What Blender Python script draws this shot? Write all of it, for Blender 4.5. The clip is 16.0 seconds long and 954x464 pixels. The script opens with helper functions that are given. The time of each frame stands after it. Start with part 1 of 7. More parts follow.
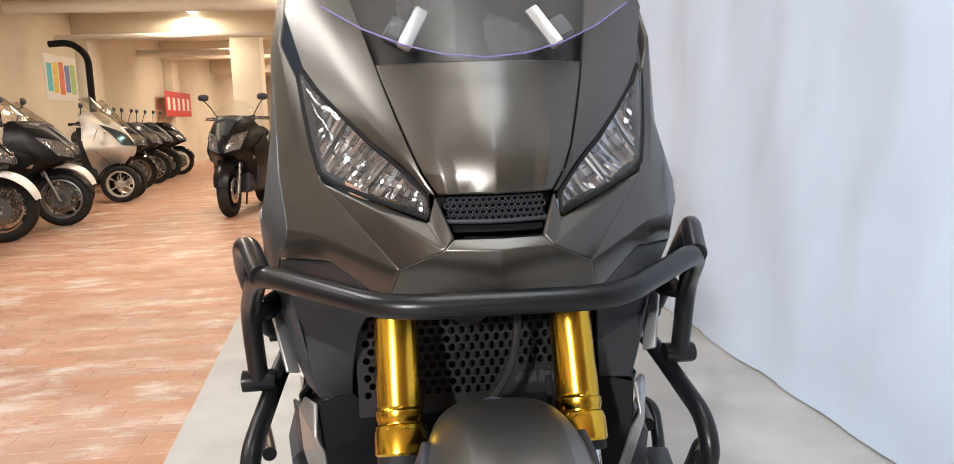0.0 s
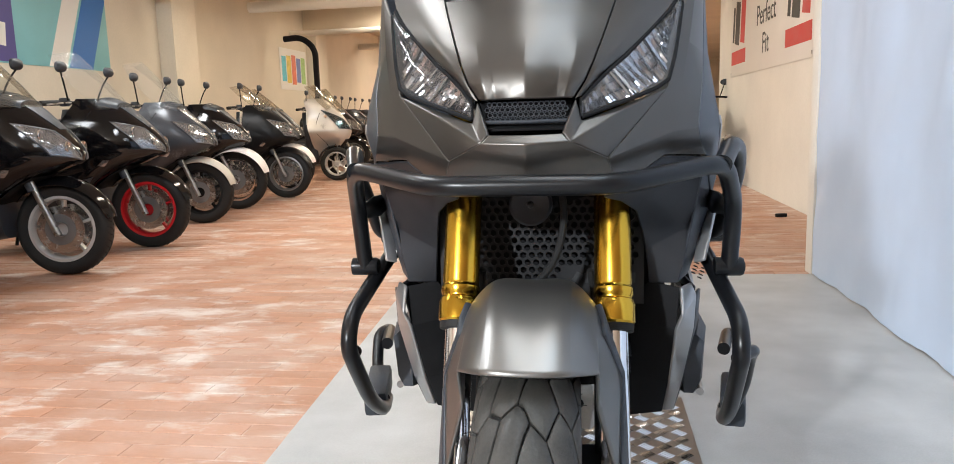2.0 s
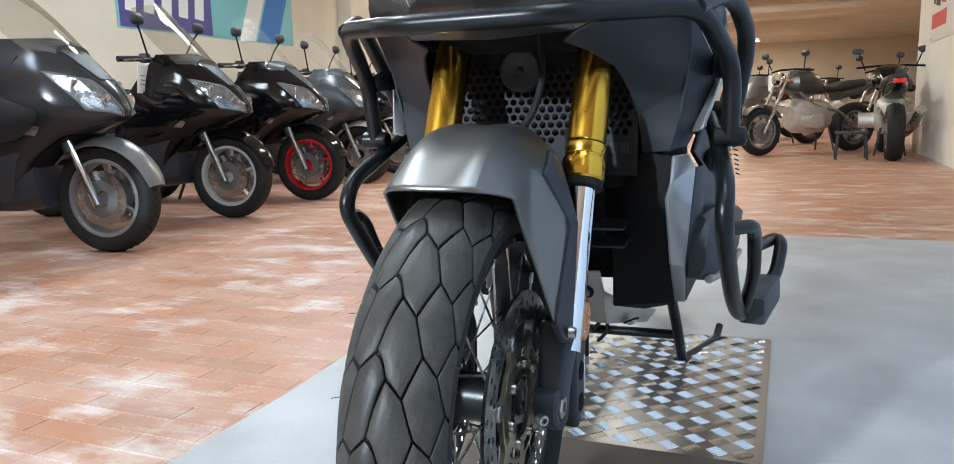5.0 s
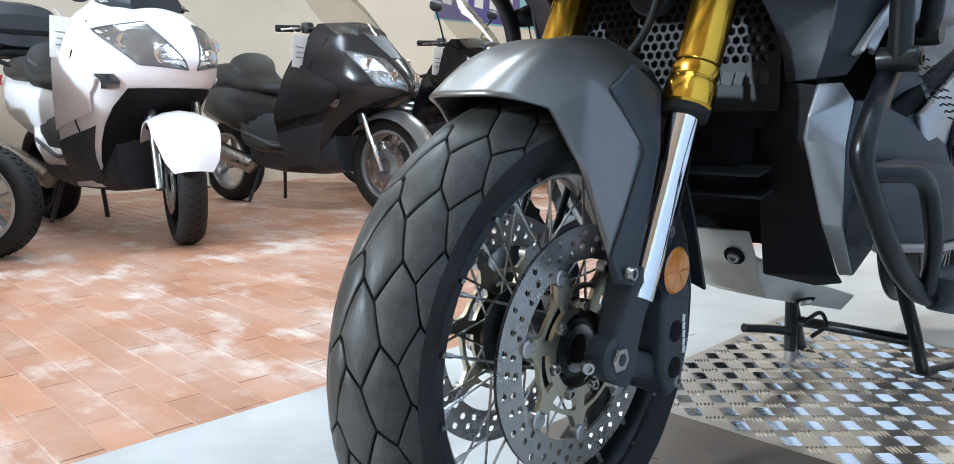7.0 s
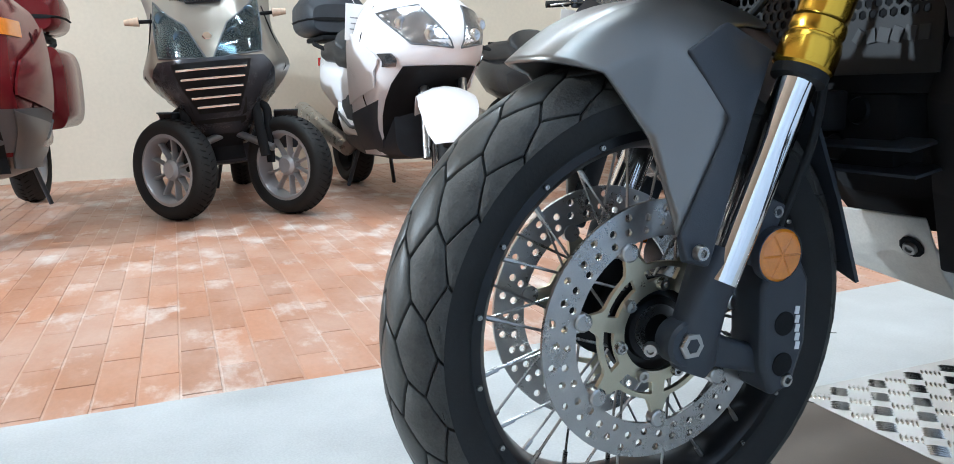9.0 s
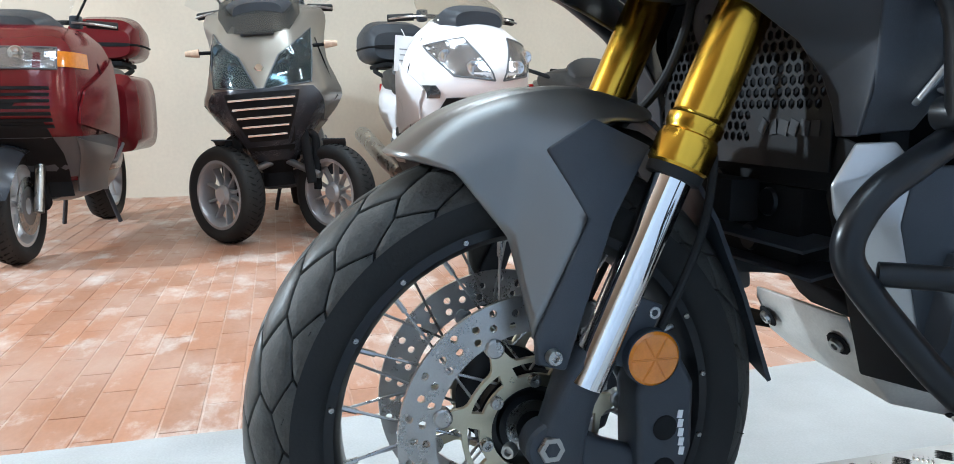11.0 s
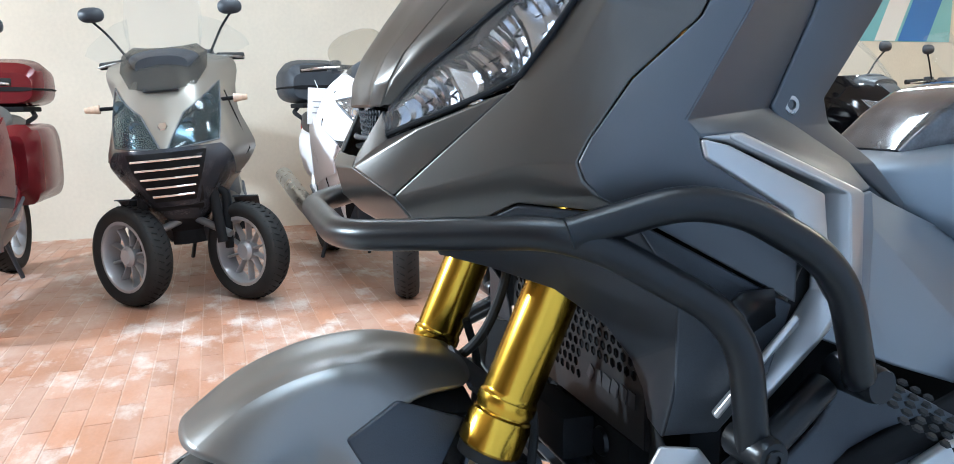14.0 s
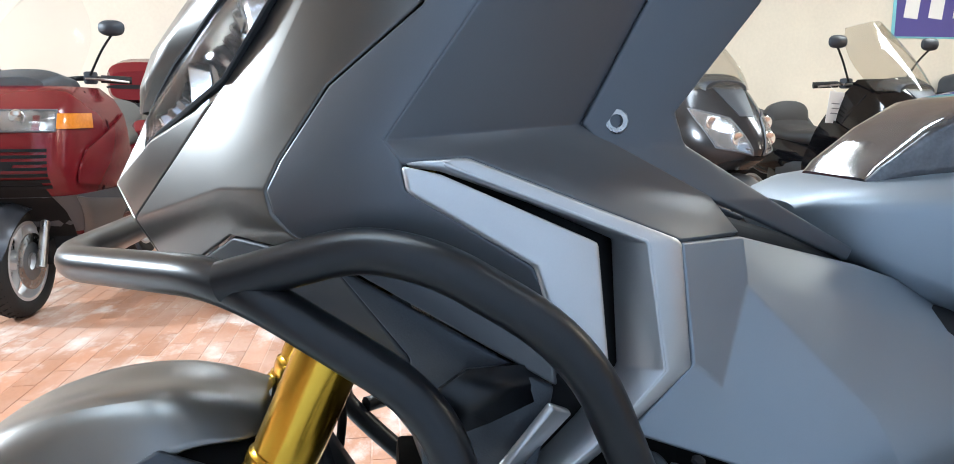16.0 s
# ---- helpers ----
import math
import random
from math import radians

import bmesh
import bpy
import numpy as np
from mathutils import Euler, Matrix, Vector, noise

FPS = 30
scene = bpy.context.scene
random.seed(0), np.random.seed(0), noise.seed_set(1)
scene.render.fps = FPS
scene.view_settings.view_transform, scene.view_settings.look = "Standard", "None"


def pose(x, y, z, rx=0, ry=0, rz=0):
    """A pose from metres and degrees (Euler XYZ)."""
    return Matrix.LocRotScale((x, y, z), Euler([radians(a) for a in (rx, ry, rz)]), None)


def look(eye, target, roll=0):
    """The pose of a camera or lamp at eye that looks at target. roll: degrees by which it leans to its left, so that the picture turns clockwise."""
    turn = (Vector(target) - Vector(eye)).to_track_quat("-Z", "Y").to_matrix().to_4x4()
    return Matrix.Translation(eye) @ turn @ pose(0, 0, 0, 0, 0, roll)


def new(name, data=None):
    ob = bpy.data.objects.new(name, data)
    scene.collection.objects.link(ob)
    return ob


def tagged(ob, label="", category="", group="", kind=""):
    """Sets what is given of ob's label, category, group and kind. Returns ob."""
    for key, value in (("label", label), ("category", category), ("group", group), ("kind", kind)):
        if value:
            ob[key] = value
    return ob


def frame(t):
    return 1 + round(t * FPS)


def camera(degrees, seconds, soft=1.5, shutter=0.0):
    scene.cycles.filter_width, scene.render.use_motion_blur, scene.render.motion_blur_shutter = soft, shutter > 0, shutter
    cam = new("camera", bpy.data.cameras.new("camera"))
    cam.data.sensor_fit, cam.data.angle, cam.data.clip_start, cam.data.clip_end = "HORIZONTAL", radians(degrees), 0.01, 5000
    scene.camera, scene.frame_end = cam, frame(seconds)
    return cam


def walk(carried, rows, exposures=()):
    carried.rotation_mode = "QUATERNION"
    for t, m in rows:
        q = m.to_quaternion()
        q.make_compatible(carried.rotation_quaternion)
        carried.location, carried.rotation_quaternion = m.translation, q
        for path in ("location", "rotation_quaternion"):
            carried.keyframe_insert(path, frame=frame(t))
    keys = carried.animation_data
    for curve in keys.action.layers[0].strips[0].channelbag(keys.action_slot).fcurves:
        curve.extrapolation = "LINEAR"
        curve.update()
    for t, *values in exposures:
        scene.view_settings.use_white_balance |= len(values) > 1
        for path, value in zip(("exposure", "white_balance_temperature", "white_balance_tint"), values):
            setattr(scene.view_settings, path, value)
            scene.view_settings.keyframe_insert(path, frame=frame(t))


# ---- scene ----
cam = camera(64.3, 16.0, soft=0.9)
LEVEL = pose(0, 0, 0.3, -1.0) @ pose(0, 0, -0.3)
PATH = [
    (0, (-0.113, -0.722, 0.985), (0.117, 1.242, 0.689), -1.7),
    (0.5, (-0.062, -0.746, 0.965), (0.007, 1.23, 0.666), -1.5),
    (1, (0.016, -0.811, 0.936), (-0.084, 1.164, 0.635), -1.5),
    (1.5, (0.065, -0.863, 0.906), (-0.164, 1.101, 0.606), -1.6),
    (2, (0.083, -0.925, 0.887), (-0.216, 1.029, 0.586), -1.7),
    (2.5, (0.085, -1.024, 0.846), (-0.215, 0.93, 0.545), -1.6),
    (3, (0.089, -1.056, 0.801), (-0.21, 0.897, 0.495), -1.8),
    (3.2, (0.111, -1.057, 0.779), (-0.188, 0.896, 0.471), -1.9),
    (5.3, (0.398, -0.842, 0.678), (-0.462, 0.935, 0.357), -1.3),
    (5.5, (0.408, -0.815, 0.667), (-0.523, 0.926, 0.348), -1.1),
    (6, (0.465, -0.765, 0.645), (-0.617, 0.888, 0.328), -0.9),
    (6.5, (0.547, -0.717, 0.617), (-0.689, 0.823, 0.303), -0.8),
    (7, (0.599, -0.673, 0.585), (-0.818, 0.703, 0.272), -0.6),
    (7.5, (0.646, -0.635, 0.569), (-0.913, 0.578, 0.252), -0.4),
    (8, (0.688, -0.6, 0.565), (-0.993, 0.434, 0.24), -0.4),
    (8.2, (0.701, -0.572, 0.57), (-1.023, 0.382, 0.226), -0.7),
    (10.3, (0.784, -0.314, 0.574), (-1.11, 0.24, 0.251), -0.6),
    (10.5, (0.787, -0.29, 0.596), (-1.111, 0.252, 0.274), -0.5),
    (11, (0.799, -0.238, 0.647), (-1.11, 0.264, 0.327), -0.5),
    (11.5, (0.81, -0.2, 0.702), (-1.102, 0.292, 0.383), -0.4),
    (12, (0.808, -0.171, 0.74), (-1.082, 0.398, 0.417), -0.6),
    (12.5, (0.796, -0.146, 0.789), (-1.09, 0.439, 0.468), -0.7),
    (13, (0.787, -0.125, 0.837), (-1.092, 0.478, 0.509), -1.2),
    (13.5, (0.777, -0.104, 0.877), (-1.096, 0.518, 0.555), -1.0),
    (14, (0.755, -0.078, 0.904), (-1.113, 0.56, 0.584), -0.9),
    (14.5, (0.717, -0.017, 0.92), (-1.149, 0.634, 0.608), -0.5),
    (15, (0.693, 0.071, 0.924), (-1.174, 0.719, 0.613), -0.5),
    (15.5, (0.693, 0.163, 0.901), (-1.221, 0.656, 0.598), -0.4),
    (16, (0.704, 0.25, 0.91), (-1.255, 0.508, 0.595), -0.0),
]
walk(cam, [(t, look(Vector(eye), Vector(target), roll)) for t, eye, target, roll in PATH],
     [(0.0, -0.1, 6600, 10), (3.0, -0.08, 5850, 6), (5.5, -0.12, 5440, 2), (7.0, 0.0, 5400, 2), (10.5, -0.06, 5460, 1), (13.0, 0.12, 5290, 1), (14.5, 0.27, 5370, 2), (16.0, 0.33, 5560, 3)])

# ---- world and lamps ----
world = bpy.data.worlds.new("world")
scene.world = world
world.use_nodes = True
bg = world.node_tree.nodes["Background"]
bg.inputs[0].default_value = (0.9, 0.85, 0.75, 1)
bg.inputs[1].default_value = 0.02

CEIL = 3.05


def ceiling_lamp(x, y, power, colour, sx=0.3, sy=1.5):
    data = bpy.data.lights.new("tube_light", "AREA")
    data.shape, data.size, data.size_y = "RECTANGLE", sx, sy
    data.energy, data.color = power, colour
    lamp = new("tube_light", data)
    lamp.matrix_world = pose(x, y, CEIL - 0.16)
    return lamp


WARM, NEUTRAL, COOL, DAY = (1.0, 0.84, 0.64), (1.0, 0.97, 0.92), (0.70, 0.85, 1.0), (0.97, 0.985, 1.0)
# rows of tubes over the scooter row and the aisle
# the tube at x -1.6 is out of view, added for the brow's highlight
LAMPS = [(-3.3, 0.4, 32, DAY), (-1.6, 0.55, 48, DAY), (-3.3, 4.4, 75, NEUTRAL)] + [(-3.4, y, 85, WARM) for y in (8.6, 13, 18, 23, 28.5)]
LAMPS += [(-0.9, y, p, WARM) for y, p in ((5.5, 66), (10, 80), (15, 95), (20, 95), (26, 95), (31, 95))]
# unseen fill over the show stand, added to light the bike's flank and nose
LAMPS += [(0.55, 2.3, 5, COOL), (0.40, -0.6, 15, COOL), (-0.05, -0.15, 11, DAY)]
LAMPS += [(3.8, 13.5, 60, WARM), (3.8, 19, 60, WARM)]
for x, y, power, colour in LAMPS:
    ceiling_lamp(x, y, power, colour)
KEY = (-2.6, -6.0)
flood = ceiling_lamp(*KEY, 530, DAY, 0.25, 0.25)
flood.matrix_world = look(Vector((*KEY, 2.75)), Vector((0.3, 0.6, 0.7)))

# ---- materials ----
def mat(name, col, rough=0.5, metal=0.0, var=0.1, scale=6.0, fine=120.0, bump=0.0, coat=0.0, rvar=0.1, alpha=1.0, trans=0.0, emit=0.0, random_tint=0.0, spec=0.5):
    """A surface with broad and fine variation of colour and gloss, and fine relief."""
    m = bpy.data.materials.new(name)
    m.use_nodes = True
    nt = m.node_tree
    b = nt.nodes["Principled BSDF"]
    n, l = nt.nodes.new, nt.links.new
    tc = n("ShaderNodeTexCoord")
    big, small = n("ShaderNodeTexNoise"), n("ShaderNodeTexNoise")
    big.inputs["Scale"].default_value, big.inputs["Detail"].default_value = scale, 5
    small.inputs["Scale"].default_value, small.inputs["Detail"].default_value = fine, 3
    l(tc.outputs["Object"], big.inputs["Vector"]), l(tc.outputs["Object"], small.inputs["Vector"])
    mix = n("ShaderNodeMath")
    mix.operation = "MULTIPLY_ADD"
    mix.inputs[1].default_value = 0.4
    l(small.outputs["Fac"], mix.inputs[0]), l(big.outputs["Fac"], mix.inputs[2])
    ramp = n("ShaderNodeMapRange")
    ramp.inputs[1].default_value, ramp.inputs[2].default_value = 0.4, 1.0
    ramp.inputs[3].default_value, ramp.inputs[4].default_value = 1 - var, 1 + var
    l(mix.outputs[0], ramp.inputs[0])
    fac = ramp.outputs[0]
    if random_tint:
        info, add = n("ShaderNodeObjectInfo"), n("ShaderNodeMath")
        add.operation = "MULTIPLY_ADD"
        add.inputs[1].default_value, add.inputs[2].default_value = random_tint, 1 - random_tint / 2
        l(info.outputs["Random"], add.inputs[0])
        times = n("ShaderNodeMath")
        times.operation = "MULTIPLY"
        l(fac, times.inputs[0]), l(add.outputs[0], times.inputs[1])
        fac = times.outputs[0]
    tint = n("ShaderNodeVectorMath")
    tint.operation = "SCALE"
    tint.inputs[0].default_value = col
    l(fac, tint.inputs["Scale"])
    l(tint.outputs[0], b.inputs["Base Color"])
    rr = n("ShaderNodeMapRange")
    rr.inputs[1].default_value, rr.inputs[2].default_value = 0.3, 1.1
    rr.inputs[3].default_value, rr.inputs[4].default_value = max(rough - rvar, 0.02), min(rough + rvar, 1)
    l(mix.outputs[0], rr.inputs[0]), l(rr.outputs[0], b.inputs["Roughness"])
    b.inputs["Metallic"].default_value = metal
    b.inputs["Coat Weight"].default_value = coat
    b.inputs["Specular IOR Level"].default_value = spec
    b.inputs["Coat Roughness"].default_value = 0.06
    b.inputs["Transmission Weight"].default_value = trans
    b.inputs["Alpha"].default_value = alpha
    if emit:
        b.inputs["Emission Color"].default_value = (*col, 1)
        b.inputs["Emission Strength"].default_value = emit
    if bump:
        bm_node = n("ShaderNodeBump")
        bm_node.inputs["Strength"].default_value, bm_node.inputs["Distance"].default_value = bump, 0.002
        l(mix.outputs[0], bm_node.inputs["Height"]), l(bm_node.outputs[0], b.inputs["Normal"])
    return m


def glass(name, col, rough=0.03, opacity=0.25, ior=1.45):
    """Thin clear sheet: gloss over a tinted see-through layer."""
    m = bpy.data.materials.new(name)
    m.use_nodes = True
    nt = m.node_tree
    nt.nodes.clear()
    n, l = nt.nodes.new, nt.links.new
    out, clear, body, gloss = n("ShaderNodeOutputMaterial"), n("ShaderNodeBsdfTransparent"), n("ShaderNodeBsdfDiffuse"), n("ShaderNodeBsdfGlossy")
    clear.inputs[0].default_value = (*col, 1)
    body.inputs[0].default_value = (*[c * 0.6 for c in col], 1)
    gloss.inputs["Roughness"].default_value = rough
    m1, m2, facing, power, gain = n("ShaderNodeMixShader"), n("ShaderNodeMixShader"), n("ShaderNodeLayerWeight"), n("ShaderNodeMath"), n("ShaderNodeMath")
    noise_t, rng = n("ShaderNodeTexNoise"), n("ShaderNodeMapRange")
    noise_t.inputs["Scale"].default_value = 14
    rng.inputs[3].default_value, rng.inputs[4].default_value = opacity * 0.7, opacity * 1.3
    l(noise_t.outputs["Fac"], rng.inputs[0]), l(rng.outputs[0], m1.inputs[0])
    power.operation, gain.operation = "POWER", "MULTIPLY_ADD"
    facing.inputs[0].default_value, power.inputs[1].default_value = 0.5, 5.0
    base = ((ior - 1) / (ior + 1)) ** 2
    gain.inputs[1].default_value, gain.inputs[2].default_value = base * 16, base
    l(facing.outputs["Facing"], power.inputs[0]), l(power.outputs[0], gain.inputs[0])
    l(clear.outputs[0], m1.inputs[1]), l(body.outputs[0], m1.inputs[2])
    l(gain.outputs[0], m2.inputs[0]), l(m1.outputs[0], m2.inputs[1]), l(gloss.outputs[0], m2.inputs[2])
    l(m2.outputs[0], out.inputs[0])
    return m


def floor_material(name, clay, worn, amount):
    """Fired clay with pale scuffed patches and darker dirt."""
    m = bpy.data.materials.new(name)
    m.use_nodes = True
    nt = m.node_tree
    b = nt.nodes["Principled BSDF"]
    n, l = nt.nodes.new, nt.links.new
    geo, info = n("ShaderNodeNewGeometry"), n("ShaderNodeObjectInfo")
    stretch = n("ShaderNodeMapping")
    stretch.inputs["Scale"].default_value = (1.0, 1.7, 1.0)
    l(geo.outputs["Position"], stretch.inputs["Vector"])
    broad, patch, grain = (n("ShaderNodeTexNoise") for _ in range(3))
    for node, sc, det in ((broad, 0.9, 4), (patch, 3.6, 11), (grain, 55, 4)):
        node.inputs["Scale"].default_value, node.inputs["Detail"].default_value = sc, det
        l(stretch.outputs[0], node.inputs["Vector"])
    patch.inputs["Roughness"].default_value = 0.68
    haze = n("ShaderNodeTexNoise")
    haze.inputs["Scale"].default_value, haze.inputs["Detail"].default_value, haze.inputs["Roughness"].default_value = 2.1, 8, 0.6
    l(stretch.outputs[0], haze.inputs["Vector"])
    tone = n("ShaderNodeMixRGB")
    tone.inputs[1].default_value, tone.inputs[2].default_value = (*[c * 0.72 for c in clay], 1), (*[c * 1.2 for c in clay], 1)
    rnd = n("ShaderNodeMath")
    rnd.operation = "MULTIPLY_ADD"
    rnd.inputs[1].default_value = 0.5
    half = n("ShaderNodeMath")
    half.operation = "MULTIPLY"
    half.inputs[1].default_value = 0.6
    isl = n("ShaderNodeMath")
    isl.operation = "ADD"
    l(geo.outputs["Random Per Island"], isl.inputs[0]), l(info.outputs["Random"], isl.inputs[1])
    fr = n("ShaderNodeMath")
    fr.operation = "FRACT"
    l(isl.outputs[0], fr.inputs[0])
    l(grain.outputs["Fac"], half.inputs[0])
    l(fr.outputs[0], rnd.inputs[0]), l(half.outputs[0], rnd.inputs[2]), l(rnd.outputs[0], tone.inputs[0])
    wear = n("ShaderNodeMixRGB")
    wear.inputs[2].default_value = (*worn, 1)
    both = n("ShaderNodeMath")
    both.operation = "MULTIPLY_ADD"
    both.inputs[1].default_value = 0.35
    l(broad.outputs["Fac"], both.inputs[0]), l(patch.outputs["Fac"], both.inputs[2])
    rng = n("ShaderNodeMapRange")
    rng.inputs[1].default_value, rng.inputs[2].default_value = 0.81 - amount, 0.97 - amount
    rng.inputs[3].default_value, rng.inputs[4].default_value = 0.0, 0.78
    l(both.outputs[0], rng.inputs[0]), l(rng.outputs[0], wear.inputs[0])
    dust, dusty = n("ShaderNodeMapRange"), n("ShaderNodeMixRGB")
    dust.inputs[1].default_value, dust.inputs[2].default_value, dust.inputs[4].default_value = 0.42, 0.76, 0.7
    dusty.inputs[2].default_value = (*[0.45 * c + 0.55 * w for c, w in zip(clay, worn)], 1)
    l(haze.outputs["Fac"], dust.inputs[0]), l(dust.outputs[0], dusty.inputs[0]), l(tone.outputs[0], dusty.inputs[1])
    l(dusty.outputs[0], wear.inputs[1]), l(wear.outputs[0], b.inputs["Base Color"])
    rg = n("ShaderNodeMapRange")
    rg.inputs[3].default_value, rg.inputs[4].default_value = 0.32, 0.6
    l(patch.outputs["Fac"], rg.inputs[0]), l(rg.outputs[0], b.inputs["Roughness"])
    bump = n("ShaderNodeBump")
    bump.inputs["Strength"].default_value, bump.inputs["Distance"].default_value = 0.25, 0.003
    l(both.outputs[0], bump.inputs["Height"]), l(bump.outputs[0], b.inputs["Normal"])
    return m


CLAY = floor_material("worn_clay_tile", (0.41, 0.205, 0.122), (0.66, 0.60, 0.55), 0.115)
GROUT = floor_material("pale_grout", (0.42, 0.24, 0.16), (0.74, 0.68, 0.63), 0.14)
PAINTED = mat("grey_floor_paint", (0.42, 0.43, 0.43), 0.5, var=0.26, scale=3.4, fine=220, bump=0.4)
BROWN_SHEET = mat("dull_dark_brown", (0.13, 0.105, 0.085), 0.75, var=0.2, scale=9, fine=300, bump=0.4)
PLASTER = mat("cream_plaster", (0.67, 0.605, 0.495), 0.85, var=0.10, scale=1.2, fine=40, bump=0.35)
PLASTER_W = mat("white_plaster", (0.78, 0.76, 0.70), 0.85, var=0.07, scale=1.4, fine=50, bump=0.3)
CLOTH = mat("pale_blue_cloth", (0.52, 0.61, 0.76), 0.9, var=0.05, scale=3, fine=500, bump=0.15)
STEEL_PLATE = mat("tread_plate_steel", (0.30, 0.295, 0.29), 0.40, 1.0, var=0.15, scale=8, fine=200, bump=0.1)
GUNMETAL = mat("matt_gunmetal_paint", (0.108, 0.101, 0.093), 0.34, 0.85, var=0.05, scale=5, fine=900, bump=0.02, rvar=0.04)
GUNMETAL_SIDE = mat("matt_dark_grey_paint", (0.094, 0.099, 0.109), 0.40, 0.6, var=0.06, scale=5, fine=900, rvar=0.04)
SATIN_SILVER = mat("satin_silver_paint", (0.46, 0.46, 0.46), 0.36, 0.8, var=0.05, scale=8, fine=900, rvar=0.04)
FENDER_GREY = mat("matt_metallic_grey", (0.195, 0.189, 0.180), 0.34, 0.85, var=0.05, scale=6, fine=900, rvar=0.05)
BODY_GREY = mat("matt_blue_grey_paint", (0.225, 0.25, 0.28), 0.42, 0.6, var=0.05, scale=5, fine=900, rvar=0.05)
BLACK_PLASTIC = mat("black_grained_plastic", (0.034, 0.039, 0.048), 0.48, var=0.25, scale=12, fine=700, bump=0.25, spec=0.42)
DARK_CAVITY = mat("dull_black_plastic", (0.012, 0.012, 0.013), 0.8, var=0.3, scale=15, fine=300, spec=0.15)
POWDER = mat("black_powder_coat", (0.006, 0.0065, 0.008), 0.31, var=0.08, scale=20, fine=900, bump=0.02, spec=0.36, rvar=0.05)
GOLD = mat("gold_anodised", (0.66, 0.40, 0.045), 0.22, 1.0, var=0.06, scale=15, fine=300, rvar=0.05)
CHROME = mat("polished_chrome", (0.82, 0.82, 0.83), 0.07, 1.0, var=0.04, scale=20, fine=200, rvar=0.03)
STEEL = mat("brushed_steel", (0.42, 0.41, 0.395), 0.30, 1.0, var=0.12, scale=25, fine=500, bump=0.08)
ALLOY = mat("cast_alloy", (0.62, 0.60, 0.56), 0.45, 0.7, var=0.2, scale=14, fine=260, bump=0.3)
CARRIER = mat("champagne_alloy", (0.52, 0.48, 0.36), 0.34, 1.0, var=0.08, scale=20, fine=400)
RUBBER = mat("tyre_rubber", (0.016, 0.016, 0.016), 0.66, var=0.28, scale=16, fine=240, bump=0.35, spec=0.3)
RUBBER_WORN = mat("dusty_tread_rubber", (0.044, 0.042, 0.038), 0.66, var=0.60, scale=30, fine=330, bump=0.9, spec=0.35, random_tint=0.25)
RUBBER_SMOOTH = mat("worn_tread_rubber", (0.048, 0.046, 0.041), 0.50, spec=0.4, var=0.50, scale=18, fine=320, bump=0.25, random_tint=0.2)
AMBER = mat("amber_reflector", (0.62, 0.20, 0.010), 0.18, var=0.15, scale=60, fine=400, coat=0.8)
RED_LENS = mat("red_lens", (0.55, 0.015, 0.012), 0.15, var=0.1, coat=0.8)
MESH_BLACK = mat("black_steel_mesh", (0.013, 0.013, 0.014), 0.5, 0.3, var=0.2, scale=30, fine=500)
PAPER = mat("white_paper", (0.80, 0.80, 0.79), 0.8, var=0.03, scale=12)
INK = mat("grey_print", (0.25, 0.25, 0.27), 0.8, var=0.1)
SCREEN_CLEAR = glass("clear_screen", (0.965, 0.97, 0.97), 0.02, 0.03, 1.12)
SCREEN_SMOKE = glass("smoked_screen", (0.87, 0.85, 0.81), 0.03, 0.05)
LENS = glass("headlight_lens", (0.97, 0.975, 0.98), 0.02, 0.03)
LENS_DARK = glass("dark_headlight_lens", (0.74, 0.80, 0.82), 0.02, 0.03, 1.4)
SEAT_VINYL = mat("black_seat_vinyl", (0.022, 0.021, 0.021), 0.52, var=0.2, scale=10, fine=500, bump=0.3)
PIPE_GREY = mat("off_white_pipe", (0.72, 0.70, 0.64), 0.5, var=0.06, scale=4)
TREAD_BAR = mat("bright_tread_bar", (0.80, 0.79, 0.77), 0.2, 1.0, var=0.1, scale=20, fine=300)
MATT_BLACK = mat("matt_black_paint", (0.038, 0.040, 0.046), 0.42, 0.5, var=0.08, scale=6, fine=800, rvar=0.05, spec=0.4)
SMOKED_BOWL = mat("smoked_bowl", (0.10, 0.125, 0.14), 0.12, 0.8, var=0.3, scale=20, fine=90, bump=0.3)
BRIGHT_BOWL = mat("faceted_lamp_bowl", (0.34, 0.35, 0.37), 0.12, 0.85, var=0.5, scale=26, fine=70, bump=0.9)
RIB_BOWL = mat("ribbed_lamp_bowl", (0.44, 0.44, 0.46), 0.14, 1.0, var=0.3, scale=40, fine=120, bump=0.5)
DARK_SCREEN = glass("dark_smoked_screen", (0.50, 0.49, 0.47), 0.03, 0.10, 1.2)
# ---- building helpers ----
def part(name, bm, material, parent, label="", sharp=32, mods=()):
    """Links a bmesh as one mesh object under a thing or a part."""
    me = bpy.data.meshes.new(name)
    bm.to_mesh(me)
    bm.free()
    return part_of(name, me, material, parent, label, sharp, mods)


